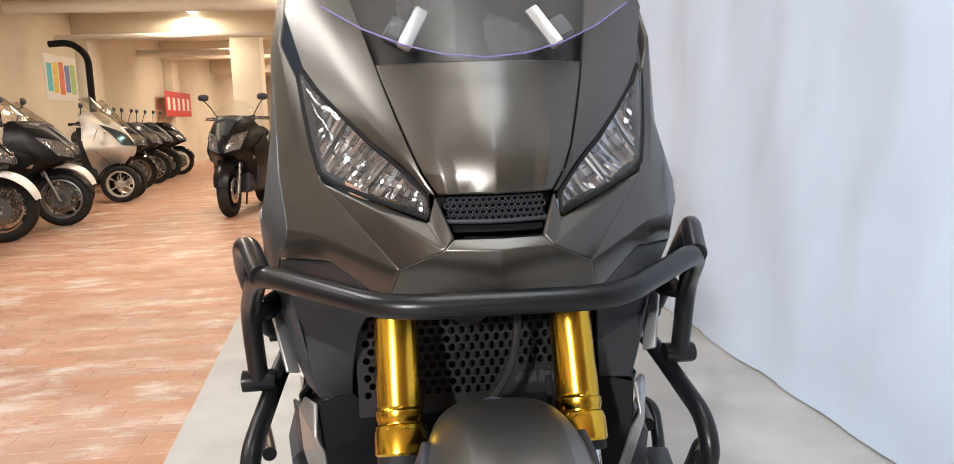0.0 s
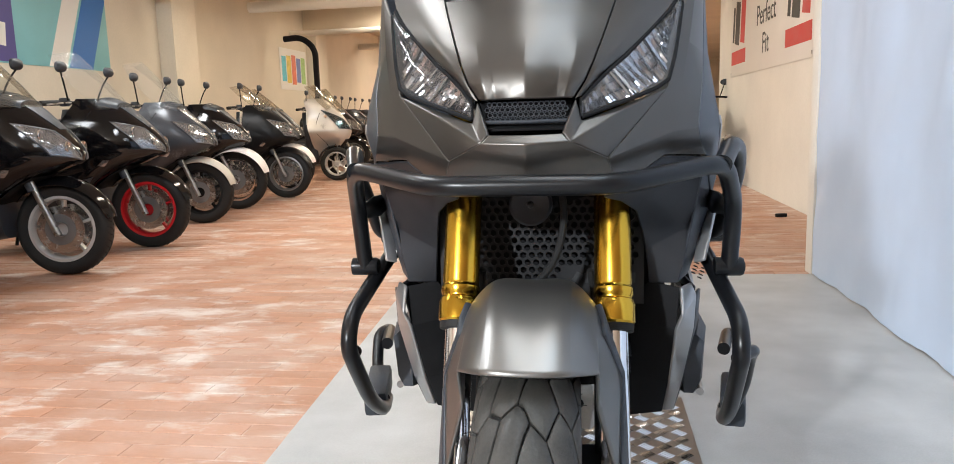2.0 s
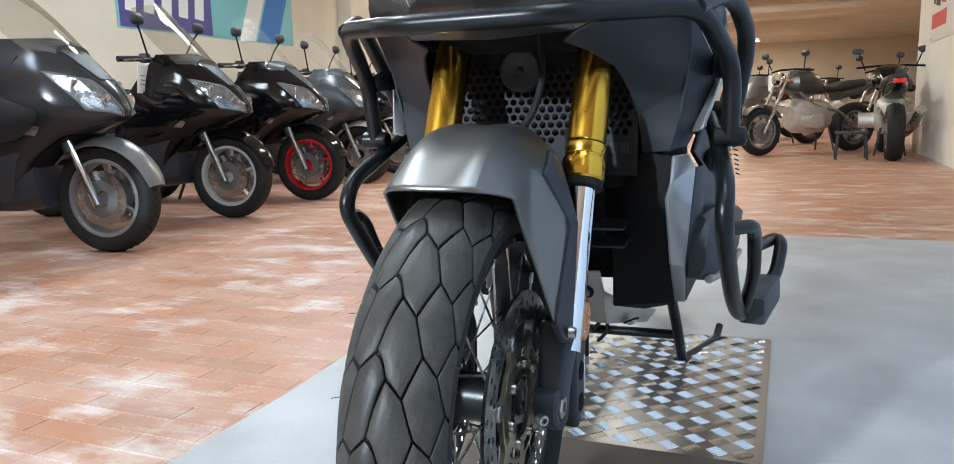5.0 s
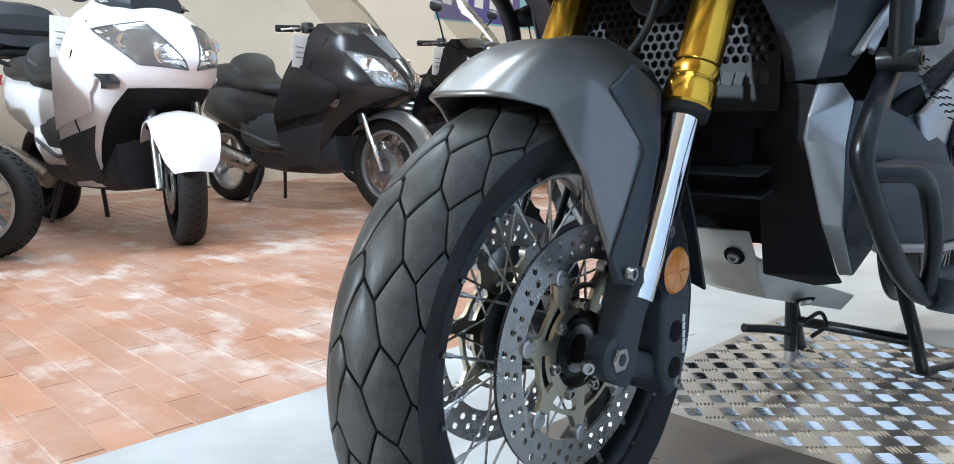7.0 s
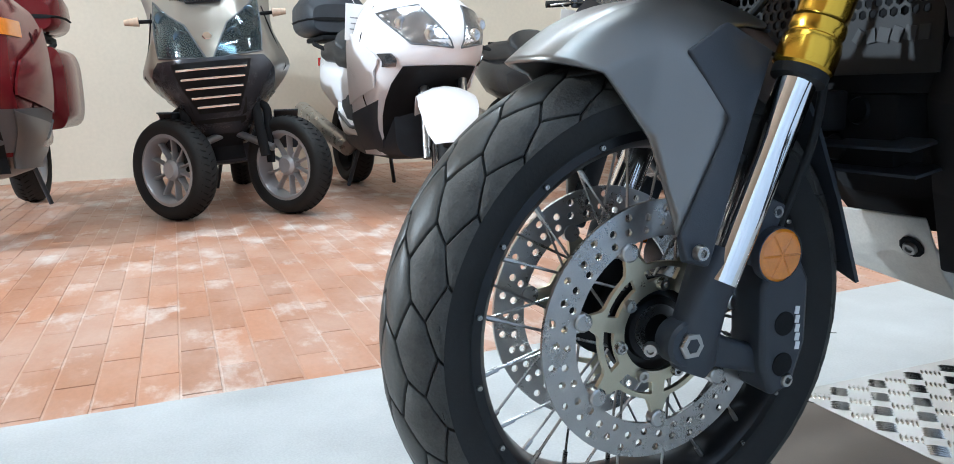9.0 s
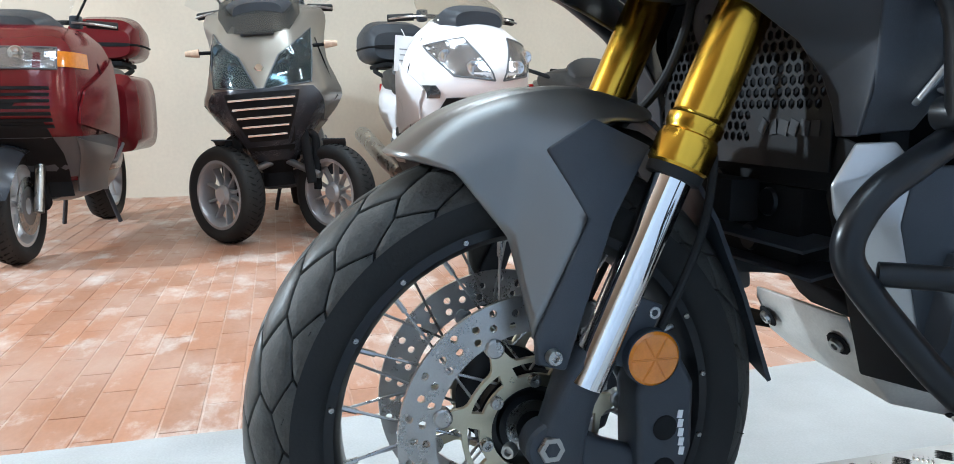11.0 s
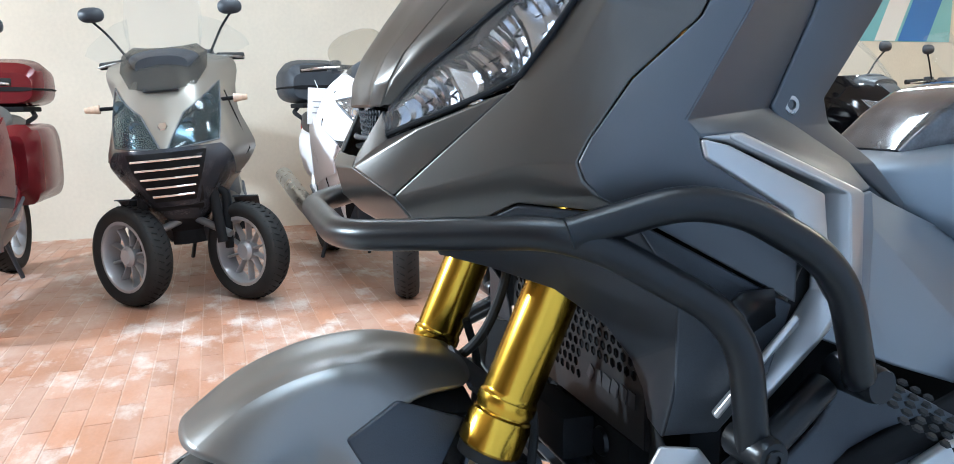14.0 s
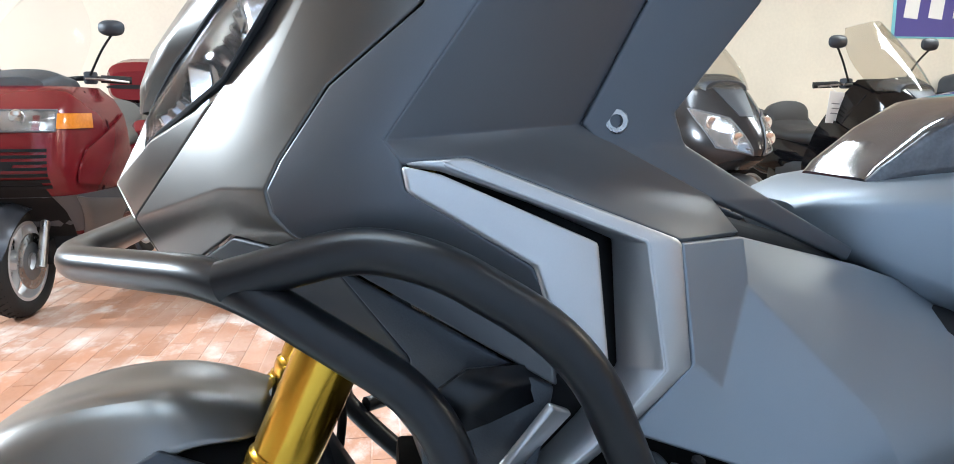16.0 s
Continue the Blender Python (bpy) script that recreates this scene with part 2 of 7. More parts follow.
def part_of(name, me, material, parent, label="", sharp=32, mods=()):
    if not me.materials:
        me.materials.append(material)
        me.polygons.foreach_set("use_smooth", [True] * len(me.polygons))
        me.set_sharp_from_angle(angle=radians(sharp))
    ob = new(name, me)
    ob.parent = parent
    if label:
        ob["label"] = label
    for kind, a, b in mods:
        if kind == "subsurf":
            mod = ob.modifiers.new("smooth", "SUBSURF")
            mod.levels = mod.render_levels = a
        elif kind == "bevel":
            mod = ob.modifiers.new("bevel", "BEVEL")
            mod.width, mod.segments, mod.limit_method, mod.angle_limit = a, b, "ANGLE", radians(18)
        else:
            mod = ob.modifiers.new("solid", "SOLIDIFY")
            mod.thickness, mod.offset = a, b
    return ob


def thing(name, label, category, m=None, group="", kind=""):
    ob = new(name)
    ob.empty_display_size = 0.1
    if m is not None:
        ob.matrix_basis = m
    return tagged(ob, label, category, group, kind)


def rounded(path, radius, n=5):
    """A polyline with its corners rounded off."""
    pts = [Vector(p) for p in path]
    out = [pts[0]]
    for a, b, c in zip(pts, pts[1:], pts[2:]):
        r = min(radius, (a - b).length * 0.48, (c - b).length * 0.48)
        p, q = b + (a - b).normalized() * r, b + (c - b).normalized() * r
        out += [p * (1 - k) ** 2 + b * 2 * k * (1 - k) + q * k * k for k in (i / n for i in range(n + 1))]
    return out + [pts[-1]]


def tube(path, r, segs=12, radius=0.0, n=5, bm=None, taper=None):
    """A round bar along a path."""
    bm = bm or bmesh.new()
    pts = rounded(path, radius, n) if radius else [Vector(p) for p in path]
    t0 = (pts[1] - pts[0]).normalized()
    u = t0.orthogonal().normalized()
    rings = []
    for i, p in enumerate(pts):
        t = (pts[min(i + 1, len(pts) - 1)] - pts[max(i - 1, 0)]).normalized()
        u = (u - t * u.dot(t)).normalized()
        v = t.cross(u)
        rr = r if taper is None else r + (taper - r) * i / (len(pts) - 1)
        rings.append([bm.verts.new(p + (u * math.cos(a) + v * math.sin(a)) * rr) for a in (2 * math.pi * k / segs for k in range(segs))])
    join_rings(bm, rings, True, True)
    return bm


def join_rings(bm, rings, closed=True, caps=True):
    for a, b in zip(rings, rings[1:]):
        m = len(a)
        for k in range(m if closed else m - 1):
            bm.faces.new((a[k], a[(k + 1) % m], b[(k + 1) % m], b[k]))
    if caps:
        bm.faces.new(rings[0][::-1])
        bm.faces.new(rings[-1])
    bmesh.ops.recalc_face_normals(bm, faces=bm.faces)


def loft(rings, caps=True, closed=True):
    bm = bmesh.new()
    join_rings(bm, [[bm.verts.new(p) for p in ring] for ring in rings], closed, caps)
    return bm


def lathe(profile, segs=32, centre=(0, 0, 0), closed=False):
    """Turns (radius, x) pairs about the x axis."""
    bm = bmesh.new()
    c = Vector(centre)
    rings = [[bm.verts.new(c + Vector((x, r * math.cos(a), r * math.sin(a)))) for a in (2 * math.pi * k / segs for k in range(segs))] for r, x in profile]
    if closed:
        rings.append(rings[0])
    join_rings(bm, rings, True, not closed)
    return bm


def oval(c, u, v, a, b, power=2.0, count=24):
    """A superellipse ring about c, along u by a and along v by b."""
    c, u, v, out = Vector(c), Vector(u), Vector(v), []
    for k in range(count):
        t = 2 * math.pi * k / count
        ct, st = math.cos(t), math.sin(t)
        out.append(c + u * a * math.copysign(abs(ct) ** (2 / power), ct) + v * b * math.copysign(abs(st) ** (2 / power), st))
    return out


def loft_y(sections, power=2.6, count=24):
    """A body along y from (y, half width, z low, z high)."""
    return loft([oval((0, y, (lo + hi) / 2), (1, 0, 0), (0, 0, 1), w, (hi - lo) / 2, power, count) for y, w, lo, hi in sections])


def box(sx, sy, sz, m=None, bevel=0.0, bm=None):
    own = bmesh.new()
    bmesh.ops.create_cube(own, size=1, matrix=Matrix.Diagonal((sx, sy, sz, 1)))
    if bevel:
        bmesh.ops.bevel(own, geom=own.edges[:], offset=bevel, segments=2, affect="EDGES", profile=0.6)
    if m is not None:
        own.transform(m)
    return own


def plate(loops, thick, place=lambda x, y: Vector((x, y, 0)), normal=Vector((0, 0, 1))):
    """A flat sheet with holes: the first loop is its outline, the others its holes."""
    bm = bmesh.new()
    edges = []
    for loop in loops:
        vs = [bm.verts.new(place(*p)) for p in loop]
        edges += [bm.edges.new((vs[i], vs[(i + 1) % len(vs)])) for i in range(len(vs))]
    res = bmesh.ops.triangle_fill(bm, edges=edges, use_beauty=True)
    faces = [g for g in res["geom"] if isinstance(g, bmesh.types.BMFace)]
    ext = bmesh.ops.extrude_face_region(bm, geom=faces)
    bmesh.ops.translate(bm, vec=normal * thick, verts=[g for g in ext["geom"] if isinstance(g, bmesh.types.BMVert)])
    bmesh.ops.recalc_face_normals(bm, faces=bm.faces)
    return bm


def ring_loop(r, n, cx=0, cy=0, phase=0):
    return [(cx + r * math.cos(2 * math.pi * k / n + phase), cy + r * math.sin(2 * math.pi * k / n + phase)) for k in range(n)]


def merge(*bms):
    """Joins bmeshes into the first one."""
    out = bms[0]
    for b in bms[1:]:
        me = bpy.data.meshes.new("tmp")
        b.to_mesh(me)
        b.free()
        out.from_mesh(me)
        bpy.data.meshes.remove(me)
    return out


def shell(points, faces, side=1, outward=Vector((1, -0.6, 0.1))):
    """A sheet of flat facets between named points; side -1 mirrors it."""
    bm = bmesh.new()
    vs = {}
    for f in faces:
        for k in f.split():
            if k not in vs:
                x, y, z = points[k]
                far_up = min(max((y - 0.15) / 0.12, 0), 1) * min(max((z - 0.66) / 0.08, 0), 1)
                vs[k] = bm.verts.new((x * side, y + 0.008 * far_up, z - 0.005 * far_up))
        bm.faces.new([vs[k] for k in f.split()])
    bmesh.ops.recalc_face_normals(bm, faces=bm.faces)
    out = Vector((outward.x * side, outward.y, outward.z))
    total = sum((f.normal * f.calc_area() for f in bm.faces), Vector())
    if total.dot(out) < 0:
        bmesh.ops.reverse_faces(bm, faces=bm.faces)
    return bm


def creased(bm, soft, hard, corners):
    """Keeps the folds between named corners sharp, and the rest soft, when the sheet is smoothed."""
    layer = bm.edges.layers.float.new("crease_edge")
    for e in bm.edges:
        sharp = all((round(abs(v.co.x), 4), round(v.co.y, 4), round(v.co.z, 4)) in corners for v in e.verts)
        e[layer] = hard if sharp else soft if len(e.link_faces) == 2 else 0.0
    return bm


def hexbolt(c, axis, r=0.008, h=0.006):
    """A round-headed bolt with a socket."""
    q = Vector((1, 0, 0)).rotation_difference(Vector(axis)).to_matrix().to_4x4()
    bm = lathe([(0.0005, h * 0.5), (r * 0.45, h * 0.5), (r * 0.5, h), (r * 0.85, h), (r, h * 0.5), (r, 0)], 12)
    bm.transform(Matrix.Translation(c) @ q)
    return bm


def sheet(rows, thick):
    """A closed, curved sheet through a grid of points, rows by columns."""
    bm = bmesh.new()
    grid = [[bm.verts.new(p) for p in row] for row in rows]
    for a, b in zip(grid, grid[1:]):
        for k in range(len(a) - 1):
            bm.faces.new((a[k], a[k + 1], b[k + 1], b[k]))
    bmesh.ops.recalc_face_normals(bm, faces=bm.faces)
    bmesh.ops.solidify(bm, geom=bm.faces[:], thickness=thick)
    return bm

# ---- the hall ----
X_L, X_R, Y_N, Y_F = -5.45, 1.85, -14.0, 34.0


def slab(name, x0, x1, y0, y1, z0, z1, material, label, category, bevel=0.0):
    bm = box(x1 - x0, y1 - y0, z1 - z0, pose((x0 + x1) / 2, (y0 + y1) / 2, (z0 + z1) / 2), bevel)
    ob = part(name, bm, material, None)
    return tagged(ob, label, category, kind="structure")


floor = slab("floor", X_L - 8, X_R + 1.2, Y_N - 0.3, Y_F + 0.3, -0.2, -0.0016, GROUT, "worn terracotta tile floor with pale joints", "floor")
slab("wall_west", X_L - 0.25, X_L, Y_N, Y_F, -0.004, CEIL, PLASTER, "cream plaster wall behind the parked scooters", "wall")
slab("wall_east", X_R, X_R + 0.25, -1.2, 10.2, -0.004, CEIL, PLASTER_W, "white plaster wall carrying a banner", "wall")
slab("wall_east_far", X_R + 5.0, X_R + 5.25, 10.2, Y_F, -0.004, CEIL, PLASTER_W, "white plaster wall of the far bay", "wall")
slab("wall_east_return", X_R + 0.25, X_R + 5.0, 10.0, 10.2, -0.004, CEIL, PLASTER_W, "white plaster return wall", "wall")
# unseen bay, added to dim what the bike's front panels reflect
slab("wall_east_near", X_R + 5.0, X_R + 5.25, Y_N, -1.0, -0.004, CEIL, PLASTER_W, "unseen white wall set far back to dim reflections", "wall")
slab("wall_near_return", X_R + 0.25, X_R + 5.0, -1.2, -1.0, -0.004, CEIL, PLASTER_W, "unseen white wall joining the set-back wall", "wall")
slab("wall_north", X_L - 4.2, X_R + 5.25, Y_F, Y_F + 0.25, -0.004, CEIL, PLASTER, "cream plaster end wall", "wall")
slab("wall_south", X_L - 0.25, X_R + 5.25, Y_N - 0.25, Y_N, -0.004, CEIL, PLASTER, "cream plaster wall behind the camera", "wall")
slab("ceiling", X_L - 4.3, X_R + 5.3, Y_N - 0.25, Y_F + 0.25, CEIL, CEIL + 0.2, PLASTER, "cream painted concrete ceiling", "ceiling")
# floor of the added, unseen bay
slab("floor_near_bay", X_R + 1.2, X_R + 5.3, Y_N - 0.3, -0.9, -0.2, -0.004, GROUT, "unseen terracotta floor before the set-back wall", "floor")
slab("floor_far_bay", X_R + 1.2, X_R + 5.3, 10.0, Y_F + 0.3, -0.2, -0.004, GROUT, "terracotta floor of the far bay", "floor")
for y in (8.3, 13.6, 19.0, 24.5):
    slab("ceiling_beam", X_L, X_R, y, y + 0.32, CEIL - 0.42, CEIL, PLASTER, "cream plastered ceiling beam", "beam", 0.01)
for y in (8.75, 14.0, 19.4):
    slab("wall_pillar", X_L, X_L + 0.22, y - 0.3, y + 0.3, -0.002, CEIL - 0.01, PLASTER, "cream plaster wall pillar", "pillar", 0.01)
for x, y in ((-2.55, 14.0), (-2.6, 24.6)):
    slab("pillar", x - 0.26, x + 0.26, y - 0.26, y + 0.26, -0.002, CEIL - 0.43, PLASTER, "cream square hall pillar", "pillar", 0.015)


def pipe(path, r, label):
    ob = part("ceiling_pipe", tube(path, r, 14, 0.12), PIPE_GREY, None)
    return tagged(ob, label, "pipe", kind="structure")


pipe([(X_L + 0.02, 8.0, 2.52), (X_R - 0.02, 8.1, 2.55)], 0.065, "off-white pipe crossing under the ceiling beam")
pipe([(X_L + 0.3, 10.6, 2.66), (X_R - 0.02, 10.7, 2.68)], 0.085, "off-white duct crossing below the ceiling")
pipe([(X_L + 0.02, 12.9, 2.50), (-0.5, 12.9, 2.52)], 0.05, "thin off-white pipe below the ceiling")
pipe([(X_L + 0.02, 17.2, 2.62), (X_R - 0.02, 17.3, 2.64)], 0.075, "off-white pipe in the far part of the hall")
hose = part("exhaust_hose", tube([(X_L + 0.30, 11.9, 2.30), (X_L + 0.62, 11.9, 2.32), (X_L + 0.85, 11.9, 2.12), (X_L + 0.85, 11.9, 1.10)], 0.05, 14, 0.25, 8), DARK_CAVITY, None)
tagged(hose, "black bent extraction hose hanging before the wall", "hose", kind="structure")


def lamp_fitting(x, y):
    t = thing("ceiling_light", "white ceiling fitting with a glowing tube", "ceiling light", pose(x, y, CEIL), "hall ceiling lights", "structure")
    part("housing", box(0.34, 1.55, 0.06, pose(0, 0, -0.032), 0.01), PIPE_GREY, t)
    part("tube", tube([(0, -0.72, -0.085), (0, 0.72, -0.085)], 0.016, 10), GLOW, t, "glowing fluorescent tube")
    part("tube", tube([(0.09, -0.72, -0.085), (0.09, 0.72, -0.085)], 0.016, 10), GLOW, t, "glowing fluorescent tube")


GLOW = mat("glowing_tube", (1.0, 0.93, 0.82), 0.4, var=0.02, emit=6.0)
# the added stand lamps and KEY get tube fittings too, all out of view
for x, y, *_ in LAMPS + [KEY]:
    lamp_fitting(x, y)

# painted show strip with a dark brown sheet and a tread plate
strip = bmesh.new()
strip_pts = [(-0.74, -4.2), (1.27, -4.2), (1.27, 3.26), (-0.91, 3.22), (-0.83, 1.9), (-0.755, 0.6), (-0.745, -0.9)]
vs = [strip.verts.new((x, y, 0.0)) for x, y in strip_pts]
strip.faces.new(vs)
ext = bmesh.ops.extrude_face_region(strip, geom=strip.faces[:])
bmesh.ops.translate(strip, vec=(0, 0, 0.004), verts=[g for g in ext["geom"] if isinstance(g, bmesh.types.BMVert)])
bmesh.ops.recalc_face_normals(strip, faces=strip.faces)
tagged(part("painted_strip", strip, PAINTED, floor), kind="structure")

slab("rubber_mat", -0.27, 0.30, 0.26, 0.558, 0.0042, 0.010, BROWN_SHEET, "thin dark brown sheet before the tread plate", "mat", 0.002)
tread = thing("tread_plate", "bright steel tread plate lying on the grey strip", "plate", pose(0.032, 0.973, 0.0045))
part("sheet", box(0.645, 0.825, 0.004, pose(0, 0, 0.002)), STEEL_PLATE, tread)
bars = []
for i in range(-6, 7):
    for j in range(-8, 9):
        turn = 45 if (i + j) % 2 else -45
        for k in range(-2, 3):
            m = pose(i * 0.0475, j * 0.0475, 0.004, 0, 0, turn) @ pose(0, k * 0.0076, 0)
            bars.append(m)
verts, faces = [], []
for m in bars:
    base = len(verts)
    for px, py, pz in ((-0.017, 0, 0), (-0.006, -0.0026, 0), (0.006, -0.0026, 0), (0.017, 0, 0), (0.006, 0.0026, 0), (-0.006, 0.0026, 0), (-0.010, 0, 0.0026), (0.010, 0, 0.0026)):
        verts.append(m @ Vector((px, py, pz)))
    faces += [tuple(base + k for k in f) for f in ((0, 1, 6), (1, 2, 7, 6), (2, 3, 7), (3, 4, 7), (4, 5, 6, 7), (5, 0, 6))]
me = bpy.data.meshes.new("tread_pattern")
me.from_pydata(verts, [], faces)
tagged(part_of("tread_pattern", me, TREAD_BAR, tread, "raised bright tread bars"), kind="stuff")

# hanging cloth with folds, on a post
rows = []
for iz in range(0, 41):
    z = 0.012 + (CEIL - 0.06 - 0.012) * iz / 40
    row = []
    for iy in range(0, 121):
        y = -0.7 + 3.94 * iy / 120
        soft = 0.15 + 0.85 * min(1, iz / 24)
        dx = 0.030 * math.sin(y * 3.3 + 0.8 * math.sin(y * 1.3)) * soft + soft * 0.014 * math.sin(y * 9.7 + 1.2 * math.sin(z * 1.5 + y)) + 0.012 * noise.noise((y * 2.2, z * 1.4, 3.1)) + 0.016 * noise.noise((y * 5 + z * 2.4, z * 2.2, 8.2)) + 0.005 * noise.noise((y * 15, z * 11, 2.2))
        row.append((1.245 + dx + 0.03 * (z / 3), y, z))
    rows.append(row)
curtain = thing("curtain", "pale blue-white cloth hanging in soft folds beside the stand", "curtain")
part("cloth", sheet(rows, 0.003), CLOTH, curtain, sharp=80)
part("rail", tube([(1.28, -0.75, CEIL - 0.05), (1.28, 3.28, CEIL - 0.05)], 0.018), PIPE_GREY, curtain, "white curtain rail")
slab("post", 1.235, 1.34, 3.255, 3.37, -0.002, CEIL - 0.002, PLASTER_W, "white painted post at the end of the curtain", "post", 0.006)

# ---- the adventure scooter on the stand ----
bike = thing("motorcycle", "matt gunmetal adventure scooter with gold forks and black crash bars", "motorcycle", LEVEL)
R_T, AX = 0.300, Vector((0, 0, 0.300))


def on_tyre(u, v, h):
    """u: turns round the tyre, v: metres across its crown, h: height over the carcass."""
    rc = 0.066
    a = v / rc
    r = R_T - rc + (rc + h) * math.cos(a)
    t = 2 * math.pi * u
    return Vector(((rc + h) * math.sin(a), r * math.cos(t), AX.z + r * math.sin(t)))


# carcass and side walls
prof = [(0.2175, 0.046), (0.228, 0.056), (0.243, 0.0615), (0.256, 0.0630)]
prof += [(R_T - 0.066 + 0.0612 * math.cos(a), 0.0612 * math.sin(a)) for a in (radians(d) for d in range(72, -73, -9))]
prof += [(r, -x) for r, x in prof[3::-1]] + [(0.2175, -0.046)]
tyre = part("tyre", lathe(prof, 96, AX, closed=True), RUBBER, bike, "black road tyre with angular tread", 50)


def tread_block(uc, vc, outline, seed):
    """A six-sided rubber block on the crown, raked back from the centre line, with a sloping rim and a worn top."""
    rnd = random.Random(seed)
    loop = []
    for p, q in zip(outline, outline[1:] + outline[:1]):
        loop += [(p[0] + (q[0] - p[0]) * k / 3, p[1] + (q[1] - p[1]) * k / 3) for k in range(3)]
    mid_b = sum(b for a, b in outline) / len(outline)

    def raked(a, b, h):
        v = vc + REACH * b
        return on_tyre(uc + du / 2 * a + RAKE * abs(v), v, h)

    bm = bmesh.new()
    rings = []
    for f, h in ((0.965, -0.0048), (0.948, -0.0003), (0.90, 0.0006), (0.45, 0.0009)):
        rings.append([bm.verts.new(raked(a * f, mid_b + (b - mid_b) * f, h + (rnd.uniform(-0.0003, 0.0003) if f < 0.9 else 0))) for a, b in loop])
    mid = bm.verts.new(raked(0, mid_b, 0.0010))
    for r0, r1 in zip(rings, rings[1:]):
        for k in range(len(loop)):
            bm.faces.new((r0[k], r0[(k + 1) % len(loop)], r1[(k + 1) % len(loop)], r1[k]))
    for k in range(len(loop)):
        bm.faces.new((rings[-1][k], rings[-1][(k + 1) % len(loop)], mid))
    bmesh.ops.recalc_face_normals(bm, faces=bm.faces)
    return bm


PITCHES, REACH, RAKE, KINK = 22, 0.0245, 0.52, 0.40
du = 1 / PITCHES
SIX = [(-1, -0.38), (KINK, -1), (1, -0.38), (1, 0.38), (-KINK, 1), (-1, 0.38)]
OUTER = {1: [(-1, -0.38), (KINK, -1), (1, -0.38), (1, -0.12), (-1, -0.12)], -1: [(-1, 0.12), (1, 0.12), (1, 0.38), (-KINK, 1), (-1, 0.38)]}
# rows across the crown: centre line, stagger, outline, surface
ROWS_ACROSS = [(0.034 * i + 0.017, i * (1 - KINK) / 2, SIX if -3 < i < 2 else OUTER[1 if i > 0 else -1], i not in (-1, 0)) for i in range(-3, 3)]
for n_kind, (vc, off, outline, surface) in enumerate(ROWS_ACROSS):
    bm = tread_block(off * du, vc, outline, n_kind)
    me = bpy.data.meshes.new("tread_block")
    bm.transform(Matrix.Translation(-AX))
    bm.to_mesh(me)
    bm.free()
    for k in range(PITCHES):
        ob = part_of("tread_block", me, RUBBER_WORN if surface else RUBBER_SMOOTH, tyre, sharp=50)
        ob.matrix_basis = Matrix.Translation(AX) @ Matrix.Rotation(2 * math.pi * k * du, 4, "X")
# fine moulding hairs along the shoulder
hairs = []
for k in range(36):
    a, side = 2 * math.pi * k / 36 + 0.03, 1 if k % 2 else -1
    p0, p1 = on_tyre(a / (2 * math.pi), side * 0.074, -0.002), on_tyre(a / (2 * math.pi) + 0.002, side * 0.076, 0.010)
    hairs.append(tube([p0, p1], 0.0005, 4))
tagged(part("moulding_hair", merge(*hairs), RUBBER, tyre), kind="stuff")

rim_prof = [(0.2185, 0.046), (0.2255, 0.046), (0.2255, 0.050), (0.212, 0.0505), (0.205, 0.043), (0.201, 0.025), (0.198, 0.0)]
rim_prof += [(r, -x) for r, x in rim_prof[-2::-1]]
rim_prof += [(0.207, -0.02), (0.207, 0.02)]
rim = part("front_rim", lathe(rim_prof, 72, AX, closed=True), POWDER, bike, "black spoked front rim")
for k in range(18):
    a = 2 * math.pi * (k + 0.5) / 18
    for s in (1, -1):
        p = AX + Vector((s * 0.0515, 0.2165 * math.cos(a), 0.2165 * math.sin(a)))
        part("rim_nipple", hexbolt(p, (s, 0, 0), 0.0030, 0.0025), STEEL, rim)
for k in range(40):
    a = 2 * math.pi * k / 40
    s = 1 if k % 2 else -1
    lean = 0.52 if (k // 2) % 2 else -0.52
    inner = AX + Vector((s * 0.044, 0.052 * math.cos(a + lean), 0.052 * math.sin(a + lean)))
    outer = AX + Vector((s * 0.034, 0.203 * math.cos(a), 0.203 * math.sin(a)))
    bm = merge(tube([inner, outer], 0.0017, 6), tube([outer + (inner - outer) * 0.10, outer], 0.0031, 6))
    part("spoke", bm, STEEL, rim)
hub = part("front_hub", lathe([(0.02, 0.056), (0.036, 0.056), (0.038, 0.049), (0.058, 0.047), (0.060, 0.040), (0.052, 0.034), (0.034, 0.030), (0.032, -0.030), (0.052, -0.034), (0.060, -0.040), (0.058, -0.047), (0.038, -0.049), (0.036, -0.056), (0.02, -0.056)], 40, AX), POWDER, bike, "black wheel hub")
part("bearing_seal", lathe([(0.018, 0.0565), (0.029, 0.0565), (0.029, 0.060), (0.018, 0.060)], 32, AX, closed=True), STEEL, hub)


PHASE = radians(13.3)


